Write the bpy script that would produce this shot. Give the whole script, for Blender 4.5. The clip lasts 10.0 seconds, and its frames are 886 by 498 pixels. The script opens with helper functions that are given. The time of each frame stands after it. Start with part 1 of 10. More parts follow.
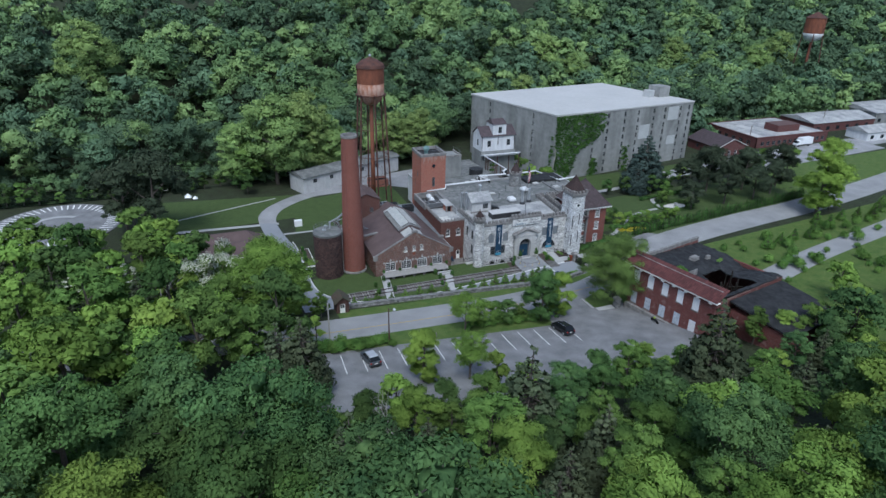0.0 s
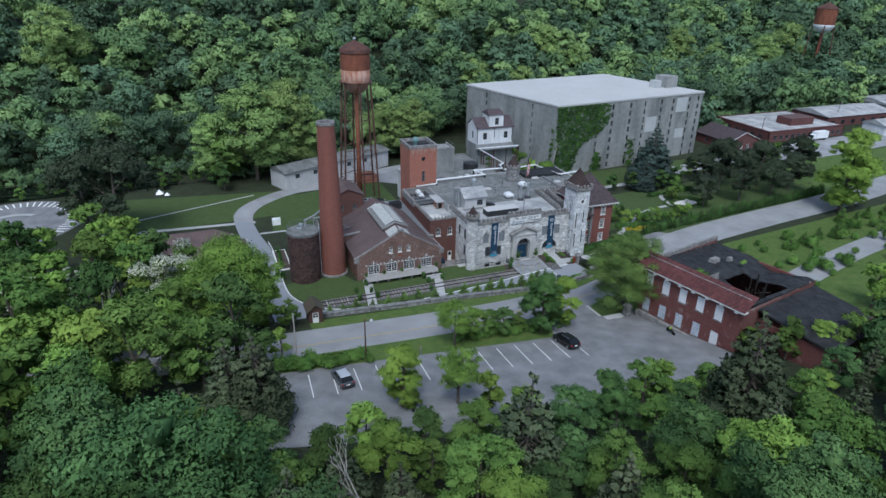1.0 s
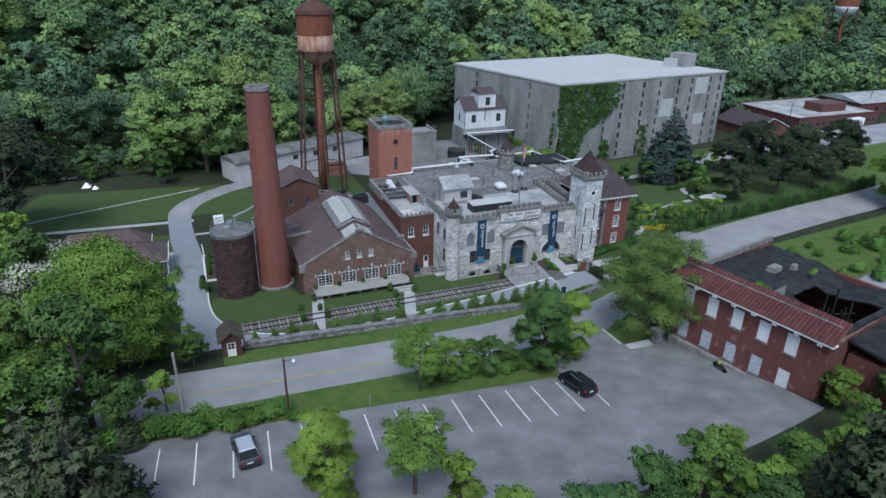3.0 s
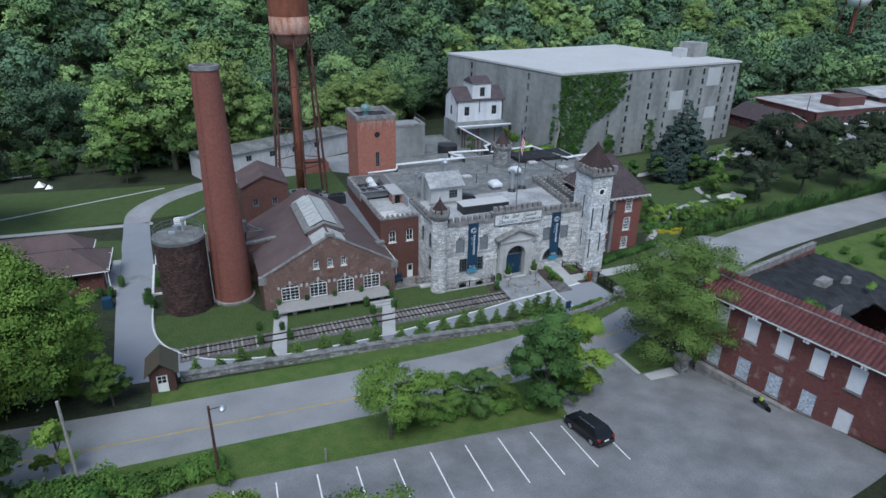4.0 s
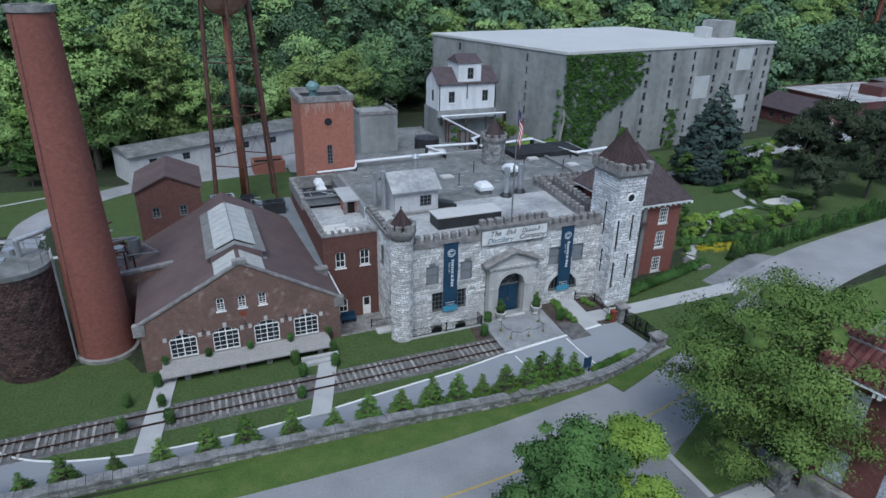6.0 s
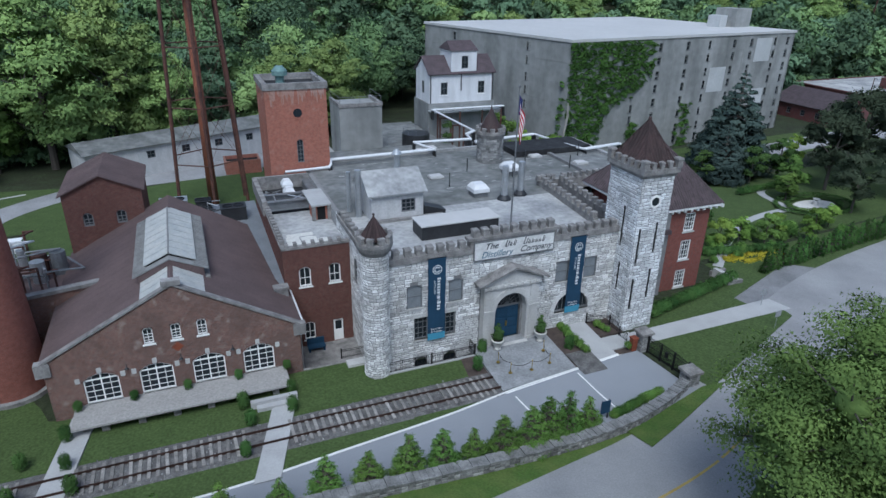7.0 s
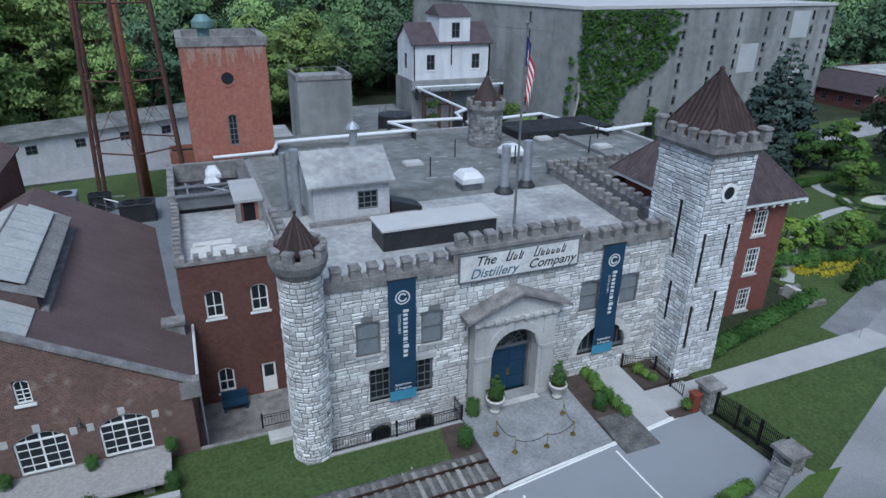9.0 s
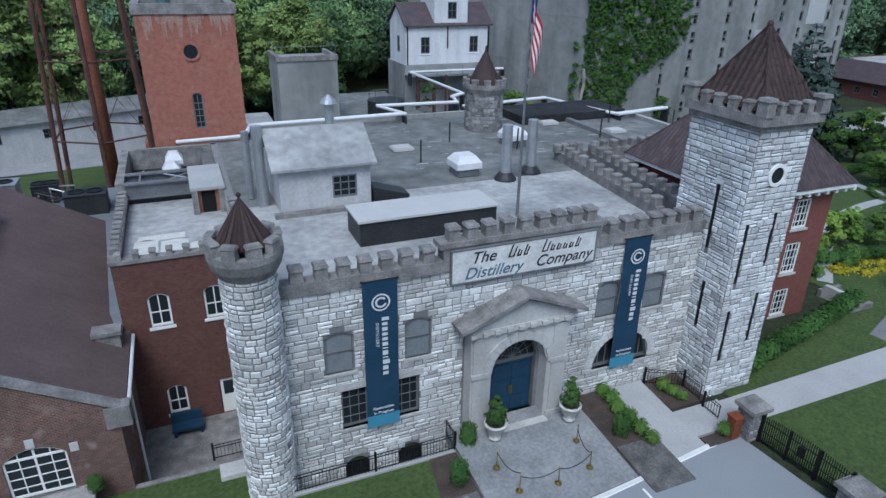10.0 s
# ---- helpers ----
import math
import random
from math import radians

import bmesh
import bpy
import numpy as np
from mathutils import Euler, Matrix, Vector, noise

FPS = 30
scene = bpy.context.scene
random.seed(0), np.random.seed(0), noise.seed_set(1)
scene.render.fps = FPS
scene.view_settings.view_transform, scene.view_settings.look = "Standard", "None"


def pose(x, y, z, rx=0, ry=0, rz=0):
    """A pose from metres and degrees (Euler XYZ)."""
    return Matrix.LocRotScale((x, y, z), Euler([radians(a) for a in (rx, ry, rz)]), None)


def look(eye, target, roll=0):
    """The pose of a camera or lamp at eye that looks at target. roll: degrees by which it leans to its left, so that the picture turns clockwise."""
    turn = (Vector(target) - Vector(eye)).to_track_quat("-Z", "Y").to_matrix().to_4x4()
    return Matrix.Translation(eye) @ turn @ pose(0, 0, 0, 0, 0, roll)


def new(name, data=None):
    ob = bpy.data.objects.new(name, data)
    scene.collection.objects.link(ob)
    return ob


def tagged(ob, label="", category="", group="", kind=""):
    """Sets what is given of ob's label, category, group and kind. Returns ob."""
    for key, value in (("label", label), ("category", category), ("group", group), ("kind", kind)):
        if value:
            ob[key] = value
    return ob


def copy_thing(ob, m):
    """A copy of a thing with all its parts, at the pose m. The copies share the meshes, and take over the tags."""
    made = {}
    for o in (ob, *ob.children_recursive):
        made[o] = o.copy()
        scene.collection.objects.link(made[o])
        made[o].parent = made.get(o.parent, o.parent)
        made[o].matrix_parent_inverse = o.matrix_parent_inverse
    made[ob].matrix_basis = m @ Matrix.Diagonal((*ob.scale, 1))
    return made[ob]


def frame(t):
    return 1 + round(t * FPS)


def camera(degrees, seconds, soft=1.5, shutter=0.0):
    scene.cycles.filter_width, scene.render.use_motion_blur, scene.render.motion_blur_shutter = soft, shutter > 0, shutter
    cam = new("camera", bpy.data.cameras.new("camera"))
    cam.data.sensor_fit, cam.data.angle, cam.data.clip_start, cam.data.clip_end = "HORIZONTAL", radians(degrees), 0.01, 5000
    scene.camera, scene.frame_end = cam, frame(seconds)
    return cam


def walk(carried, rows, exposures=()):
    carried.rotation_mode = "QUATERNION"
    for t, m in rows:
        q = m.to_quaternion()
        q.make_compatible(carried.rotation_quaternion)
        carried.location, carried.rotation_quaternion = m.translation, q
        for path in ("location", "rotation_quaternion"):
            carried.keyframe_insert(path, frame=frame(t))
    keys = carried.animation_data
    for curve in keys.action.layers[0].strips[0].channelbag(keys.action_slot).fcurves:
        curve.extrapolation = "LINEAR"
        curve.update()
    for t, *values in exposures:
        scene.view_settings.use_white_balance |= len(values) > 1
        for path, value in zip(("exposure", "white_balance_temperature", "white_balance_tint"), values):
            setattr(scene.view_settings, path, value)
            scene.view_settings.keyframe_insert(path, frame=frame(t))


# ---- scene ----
cam = camera(69.96, 10.0)
PATH = [
    (0.0, -0.036, -0.047, 64.584, -24.510, -1.057, -21.342),
    (0.5, 3.380, 5.727, 61.727, -24.506, -1.057, -21.369),
    (1.0, 6.759, 11.390, 58.793, -24.494, -1.057, -21.405),
    (1.5, 10.130, 17.023, 55.859, -24.474, -1.057, -21.447),
    (2.0, 13.507, 22.675, 52.982, -24.448, -1.057, -21.496),
    (2.5, 16.894, 28.372, 50.205, -24.417, -1.056, -21.549),
    (3.0, 20.285, 34.116, 47.554, -24.381, -1.055, -21.607),
    (3.5, 23.663, 39.891, 45.044, -24.343, -1.053, -21.667),
    (4.0, 27.006, 45.665, 42.678, -24.302, -1.049, -21.730),
    (4.5, 30.289, 51.393, 40.453, -24.260, -1.044, -21.794),
    (5.0, 33.481, 57.025, 38.357, -24.217, -1.038, -21.858),
    (5.5, 36.552, 62.502, 36.375, -24.175, -1.029, -21.921),
    (6.0, 39.471, 67.764, 34.490, -24.135, -1.019, -21.982),
    (6.5, 42.209, 72.755, 32.684, -24.098, -1.007, -22.040),
    (7.0, 44.744, 77.422, 30.942, -24.065, -0.992, -22.094),
    (7.5, 47.057, 81.721, 29.250, -24.036, -0.974, -22.144),
    (8.0, 49.137, 85.620, 27.602, -24.013, -0.954, -22.187),
    (8.5, 50.983, 89.104, 26.000, -23.997, -0.930, -22.224),
    (9.0, 52.604, 92.174, 24.455, -23.989, -0.904, -22.253),
    (9.5, 54.025, 94.857, 22.989, -23.989, -0.874, -22.272),
    (10.0, 55.280, 97.202, 21.641, -23.999, -0.840, -22.283),
]
EXPOSURES = [(0.0, 0.5, 5640, 6), (4.0, 0.5, 5640, 6), (10.0, 0.46, 5480, 6)]
walk(cam, [(t, pose(x, y, z, 90 + pitch, roll, yaw)) for t, x, y, z, pitch, roll, yaw in PATH], EXPOSURES)

# ---- light: overcast evening sky, weak broad sun ----
world = bpy.data.worlds.new("sky")
scene.world = world
world.use_nodes = True
_wn, _wl = world.node_tree.nodes, world.node_tree.links
_sky = _wn.new("ShaderNodeTexSky")
_sky.sky_type = "NISHITA"
_sky.sun_disc = False
_sky.sun_elevation, _sky.sun_rotation = radians(56), radians(206)
_sky.dust_density, _sky.ozone_density = 2.0, 2.0
_mixg = _wn.new("ShaderNodeHueSaturation")
_mixg.inputs["Saturation"].default_value = 0.75
_wl.new(_sky.outputs[0], _mixg.inputs["Color"])
_wl.new(_mixg.outputs[0], _wn["Background"].inputs["Color"])
_wn["Background"].inputs["Strength"].default_value = 0.118
sun = new("sun", bpy.data.lights.new("sun", "SUN"))
sun.data.energy, sun.data.angle, sun.data.color = 1.5, radians(25), (1.0, 0.97, 0.92)
sun.matrix_world = look((0, 0, 0), (0.24, 0.5, -0.82))


# ---- geometry kit ----
class Geo:
    """Collects vertices and faces of one mesh."""

    def __init__(self):
        self.v, self.f = [], []

    def add(self, verts, faces):
        n = len(self.v)
        self.v += [tuple(p) for p in verts]
        self.f += [tuple(i + n for i in q) for q in faces]
        return self

    def box(self, x0, x1, y0, y1, z0, z1, taper=0.0):
        a, b, c, d = x0 + taper, x1 - taper, y0 + taper, y1 - taper
        return self.add([(x0, y0, z0), (x1, y0, z0), (x1, y1, z0), (x0, y1, z0), (a, c, z1), (b, c, z1), (b, d, z1), (a, d, z1)],
                        [(0, 3, 2, 1), (4, 5, 6, 7), (0, 1, 5, 4), (1, 2, 6, 5), (2, 3, 7, 6), (3, 0, 4, 7)])

    def prism(self, poly, lo, hi, axis="z"):
        """Extrudes a flat outline. axis y: outline in x, z; axis x: outline in y, z; axis z: outline in x, y."""
        put = {"z": lambda p, h: (p[0], p[1], h), "y": lambda p, h: (p[0], h, p[1]), "x": lambda p, h: (h, p[0], p[1])}[axis]
        n = len(poly)
        return self.add([put(p, lo) for p in poly] + [put(p, hi) for p in poly],
                        [tuple(range(n - 1, -1, -1)), tuple(range(n, 2 * n))] + [(i, (i + 1) % n, n + (i + 1) % n, n + i) for i in range(n)])

    def lathe(self, cx, cy, profile, n=24, closed=True):
        v = [(cx + r * math.cos(2 * math.pi * k / n), cy + r * math.sin(2 * math.pi * k / n), z) for r, z in profile for k in range(n)]
        f = [(j * n + k, j * n + (k + 1) % n, (j + 1) * n + (k + 1) % n, (j + 1) * n + k) for j in range(len(profile) - 1) for k in range(n)]
        if closed:
            f += [tuple(range(n - 1, -1, -1)), tuple(range((len(profile) - 1) * n, len(profile) * n))]
        return self.add(v, f)

    def cyl(self, cx, cy, z0, z1, r0, r1=None, n=16):
        return self.lathe(cx, cy, [(r0, z0), (r0 if r1 is None else r1, z1)], n)

    def rod(self, p, q, r, n=6, r1=None):
        p, q = Vector(p), Vector(q)
        d = (q - p).normalized()
        a = d.orthogonal().normalized()
        b = d.cross(a)
        r1 = r if r1 is None else r1
        v = [p + r * (math.cos(2 * math.pi * k / n) * a + math.sin(2 * math.pi * k / n) * b) for k in range(n)]
        v += [q + r1 * (math.cos(2 * math.pi * k / n) * a + math.sin(2 * math.pi * k / n) * b) for k in range(n)]
        return self.add(v, [(k, (k + 1) % n, n + (k + 1) % n, n + k) for k in range(n)] + [tuple(range(n - 1, -1, -1)), tuple(range(n, 2 * n))])

    def pipe(self, pts, r, n=8):
        for p, q in zip(pts, pts[1:]):
            self.rod(p, q, r, n)
        for p in pts[1:-1]:
            self.ball(p, r * 1.15, 6, 4)
        return self

    def ball(self, c, r, n=10, m=6, squash=1.0):
        prof = [(max(r * math.sin(math.pi * j / m), 1e-3), c[2] - r * squash * math.cos(math.pi * j / m)) for j in range(m + 1)]
        return self.lathe(c[0], c[1], prof, n)

    def quad(self, *pts):
        return self.add(pts, [tuple(range(len(pts)))])

    def data(self, name, mat, smooth=False):
        me = bpy.data.meshes.new(name)
        me.from_pydata(self.v, [], self.f)
        me.materials.append(mat)
        if smooth:
            me.polygons.foreach_set("use_smooth", [True] * len(me.polygons))
        return me


def thing(name, x=0.0, y=0.0, z=0.0, label="", category="", group="", kind=""):
    """An Empty at the base of a thing whose parts are given in the world's coordinates."""
    ob = new(name)
    ob.empty_display_size = 0.3
    ob.location = (x, y, z)
    return tagged(ob, label, category, group, kind)


def part(name, geo, mat, parent, label="", smooth=False, kind=""):
    """One mesh object under a thing or a part; geo is a Geo in world coordinates, or mesh data to share."""
    ob = new(name, geo.data(name, mat, smooth) if isinstance(geo, Geo) else geo)
    ob.parent = parent
    if parent.data is None:
        ob.matrix_parent_inverse = Matrix.Translation(-parent.location)
    return tagged(ob, label, kind=kind)


def each(name, geos, mat, parent, label=""):
    """Several alike parts, each an object of its own."""
    return [part(name, q, mat, parent, label) for q in geos]


def solid(name, geo, mat, label, category, group="", kind="", smooth=False):
    """A top-level thing of one mesh."""
    return tagged(new(name, geo.data(name, mat, smooth)), label, category, group, kind)


def face_south(y0):
    return lambda u, d, z: (u, y0 - d, z)


def face_west(x0):
    return lambda u, d, z: (x0 - d, u, z)


def face_east(x0):
    return lambda u, d, z: (x0 + d, u, z)


def cell(geo, place, u0, u1, d0, d1, z0, z1):
    v = [place(u, d, z) for z in (z0, z1) for d in (d0, d1) for u in (u0, u1)]
    return geo.add(v, [(0, 1, 3, 2), (4, 6, 7, 5), (0, 4, 5, 1), (2, 3, 7, 6), (0, 2, 6, 4), (1, 5, 7, 3)])


def arch_z(u, u0, u1, top, rise):
    """Height of an arch's soffit at u; rise 0 is a flat head, half the width a half round."""
    if rise <= 0:
        return top
    h = (u1 - u0) / 2
    rad = (h * h + rise * rise) / (2 * rise)
    return top - rad + math.sqrt(max(rad * rad - (u - (u0 + u1) / 2) ** 2, 0))


def wall(geo, place, u0, u1, z0, z1, thick, openings=()):
    """A wall with its openings (u0, u1, z0, z1, rise) cut through."""
    cuts = sorted({u0, u1, *[o[0] for o in openings], *[o[1] for o in openings]})
    for a, b in zip(cuts, cuts[1:]):
        z = z0
        for o in sorted((o for o in openings if o[0] <= a + 1e-6 and o[1] >= b - 1e-6), key=lambda o: o[2]):
            if o[2] > z + 1e-6:
                cell(geo, place, a, b, -thick, 0, z, o[2])
            z = o[3]
        if z1 > z + 1e-6:
            cell(geo, place, a, b, -thick, 0, z, z1)
    for a, b, _, top, rise in openings:
        if rise > 0:
            n = 10
            us = [a + (b - a) * k / n for k in range(n + 1)]
            for p, q in zip(us, us[1:]):
                zp, zq = arch_z(p, a, b, top, rise), arch_z(q, a, b, top, rise)
                v = [place(u, d, z) for d in (-thick, 0) for u, z in ((p, zp), (q, zq), (q, top), (p, top))]
                geo.add(v, [(0, 1, 2, 3), (4, 7, 6, 5), (0, 4, 5, 1), (3, 2, 6, 7)])
    return geo


def window(parent, place, o, cols, rows, frame_mat, glass_mat, depth=0.12, bar=0.05, rim=0.09, sill=None, name="window", label="", split=0, transom=0.0):
    """A window in opening o: the frame with its bars as one part, the pane under it, a black sheet for the unlit room,
    and a sill.
    """
    u0, u1, z0, z1, rise = o
    g = Geo()
    n = 10
    spring = arch_z(u0, u0, u1, z1, rise)
    cell(g, place, u0, u0 + rim, -depth - 0.05, -depth + 0.04, z0, spring)
    cell(g, place, u1 - rim, u1, -depth - 0.05, -depth + 0.04, z0, spring)
    cell(g, place, u0 + rim, u1 - rim, -depth - 0.05, -depth + 0.04, z0, z0 + rim * 1.4)
    us = [u0 + (u1 - u0) * k / n for k in range(n + 1)]
    for p, q in zip(us, us[1:]):
        a, b = arch_z(p, u0, u1, z1, rise), arch_z(q, u0, u1, z1, rise)
        v = [place(u, d, z) for d in (-depth - 0.05, -depth + 0.04) for u, z in ((p, a - rim), (q, b - rim), (q, b), (p, a))]
        g.add(v, [(0, 1, 2, 3), (4, 7, 6, 5), (0, 4, 5, 1), (3, 2, 6, 7)])
    for k in range(1, cols):
        u = u0 + (u1 - u0) * k / cols
        w = bar * (2.2 if split and k == split else 1)
        cell(g, place, u - w / 2, u + w / 2, -depth - 0.03, -depth + 0.025, z0 + rim, arch_z(u, u0, u1, z1, rise) - rim * 0.6)
    for k in range(1, rows):
        z = z0 + (spring - z0) * k / rows
        cell(g, place, u0 + rim, u1 - rim, -depth - 0.03, -depth + 0.023, z - bar / 2, z + bar / 2)
    if transom:
        cell(g, place, u0 + rim, u1 - rim, -depth - 0.04, -depth + 0.05, spring - transom / 2, spring + transom / 2)
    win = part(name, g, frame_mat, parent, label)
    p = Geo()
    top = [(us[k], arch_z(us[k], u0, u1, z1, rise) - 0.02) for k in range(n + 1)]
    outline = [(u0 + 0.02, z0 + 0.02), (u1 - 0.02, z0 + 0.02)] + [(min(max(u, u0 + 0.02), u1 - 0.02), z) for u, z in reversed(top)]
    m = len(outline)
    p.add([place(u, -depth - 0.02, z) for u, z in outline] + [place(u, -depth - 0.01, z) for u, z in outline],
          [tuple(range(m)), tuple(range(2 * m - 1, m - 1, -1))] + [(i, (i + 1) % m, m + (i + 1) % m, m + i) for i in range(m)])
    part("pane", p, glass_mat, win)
    # added near-black sheet: the room's darkness behind the pane, put into colour
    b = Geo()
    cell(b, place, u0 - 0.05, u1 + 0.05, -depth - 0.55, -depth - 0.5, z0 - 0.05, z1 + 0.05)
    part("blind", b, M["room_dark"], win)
    if sill is not None:
        s = Geo()
        cell(s, place, u0 - 0.12, u1 + 0.12, -depth - 0.04, 0.09, z0 - 0.14, z0)
        part("sill", s, sill, win)
    return win

# ---- materials ----
M = {}


def material(name, colour, rough=0.85, metal=0.0, var=0.25, scale=2.0, fine=30.0, bump=0.3, tint=None, spec=0.3, island=0.0, obrand=0.0, streak=0.0, dist=0.02):
    """Two scales of variation (stains and grain) in colour, with fine relief."""
    m = bpy.data.materials.new(name)
    m.use_nodes = True
    nt = m.node_tree
    bs = nt.nodes["Principled BSDF"]
    geo = nt.nodes.new("ShaderNodeNewGeometry")
    pos = geo.outputs["Position"]
    if streak:
        mp = nt.nodes.new("ShaderNodeMapping")
        mp.inputs["Scale"].default_value = (1, 1, streak)
        nt.links.new(pos, mp.inputs["Vector"])
        vec = mp.outputs[0]
    else:
        vec = pos
    big = nt.nodes.new("ShaderNodeTexNoise")
    big.inputs["Scale"].default_value, big.inputs["Detail"].default_value = 1 / scale, 6.0
    nt.links.new(vec, big.inputs["Vector"])
    small = nt.nodes.new("ShaderNodeTexNoise")
    small.inputs["Scale"].default_value, small.inputs["Detail"].default_value = fine, 3.0
    nt.links.new(pos, small.inputs["Vector"])
    ramp = nt.nodes.new("ShaderNodeMapRange")
    ramp.inputs["From Min"].default_value, ramp.inputs["From Max"].default_value = 0.32, 0.68
    nt.links.new(big.outputs["Fac"], ramp.inputs["Value"])
    mix = nt.nodes.new("ShaderNodeMix")
    mix.data_type = "RGBA"
    dark = tint if tint else tuple(c * (1 - var) for c in colour)
    mix.inputs["A"].default_value, mix.inputs["B"].default_value = (*dark, 1), (*colour, 1)
    nt.links.new(ramp.outputs[0], mix.inputs["Factor"])
    mul = nt.nodes.new("ShaderNodeMix")
    mul.data_type, mul.blend_type = "RGBA", "MULTIPLY"
    mul.inputs["Factor"].default_value = 1.0
    g = nt.nodes.new("ShaderNodeMapRange")
    g.inputs["From Min"].default_value, g.inputs["From Max"].default_value = 0.3, 0.7
    g.inputs["To Min"].default_value, g.inputs["To Max"].default_value = 1 - var * 0.6, 1 + var * 0.45
    nt.links.new(small.outputs["Fac"], g.inputs["Value"])
    cur = g.outputs[0]
    for amount, src in ((island, geo.outputs["Random Per Island"]), (obrand, None)):
        if amount:
            if src is None:
                src = nt.nodes.new("ShaderNodeObjectInfo").outputs["Random"]
            r = nt.nodes.new("ShaderNodeMapRange")
            r.inputs["To Min"].default_value, r.inputs["To Max"].default_value = 1 - amount, 1 + amount
            nt.links.new(src, r.inputs["Value"])
            mm = nt.nodes.new("ShaderNodeMath")
            mm.operation = "MULTIPLY"
            nt.links.new(cur, mm.inputs[0])
            nt.links.new(r.outputs[0], mm.inputs[1])
            cur = mm.outputs[0]
    nt.links.new(mix.outputs["Result"], mul.inputs["A"])
    nt.links.new(cur, mul.inputs["B"])
    nt.links.new(mul.outputs["Result"], bs.inputs["Base Color"])
    bs.inputs["Roughness"].default_value, bs.inputs["Metallic"].default_value = rough, metal
    bs.inputs["Specular IOR Level"].default_value = spec
    if bump:
        bp = nt.nodes.new("ShaderNodeBump")
        bp.inputs["Strength"].default_value, bp.inputs["Distance"].default_value = bump, dist
        nt.links.new(small.outputs["Fac"], bp.inputs["Height"])
        nt.links.new(bp.outputs[0], bs.inputs["Normal"])
    M[name] = m
    return m


def wall_vector(nt):
    """Along-the-wall and upward coordinates for courses, from place and normal."""
    geo = nt.nodes.new("ShaderNodeNewGeometry")
    sp, sn = nt.nodes.new("ShaderNodeSeparateXYZ"), nt.nodes.new("ShaderNodeSeparateXYZ")
    nt.links.new(geo.outputs["Position"], sp.inputs[0])
    nt.links.new(geo.outputs["True Normal"], sn.inputs[0])
    ab = nt.nodes.new("ShaderNodeMath")
    ab.operation = "ABSOLUTE"
    nt.links.new(sn.outputs["X"], ab.inputs[0])
    st = nt.nodes.new("ShaderNodeMath")
    st.operation = "GREATER_THAN"
    st.inputs[1].default_value = 0.7
    nt.links.new(ab.outputs[0], st.inputs[0])
    mx = nt.nodes.new("ShaderNodeMix")
    nt.links.new(st.outputs[0], mx.inputs["Factor"])
    nt.links.new(sp.outputs["X"], mx.inputs["A"])
    nt.links.new(sp.outputs["Y"], mx.inputs["B"])
    cv = nt.nodes.new("ShaderNodeCombineXYZ")
    nt.links.new(mx.outputs["Result"], cv.inputs["X"])
    nt.links.new(sp.outputs["Z"], cv.inputs["Y"])
    return cv.outputs[0], geo.outputs["Position"]


def round_vector(nt, cx, cy, radius):
    """The same for a round wall."""
    geo = nt.nodes.new("ShaderNodeNewGeometry")
    sp = nt.nodes.new("ShaderNodeSeparateXYZ")
    nt.links.new(geo.outputs["Position"], sp.inputs[0])
    dx, dy, at, mu = [nt.nodes.new("ShaderNodeMath") for _ in range(4)]
    dx.operation = dy.operation = "SUBTRACT"
    dx.inputs[1].default_value, dy.inputs[1].default_value = cx, cy
    at.operation, mu.operation = "ARCTAN2", "MULTIPLY"
    mu.inputs[1].default_value = radius
    nt.links.new(sp.outputs["X"], dx.inputs[0])
    nt.links.new(sp.outputs["Y"], dy.inputs[0])
    nt.links.new(dy.outputs[0], at.inputs[0])
    nt.links.new(dx.outputs[0], at.inputs[1])
    nt.links.new(at.outputs[0], mu.inputs[0])
    cv = nt.nodes.new("ShaderNodeCombineXYZ")
    nt.links.new(mu.outputs[0], cv.inputs["X"])
    nt.links.new(sp.outputs["Z"], cv.inputs["Y"])
    return cv.outputs[0], geo.outputs["Position"]


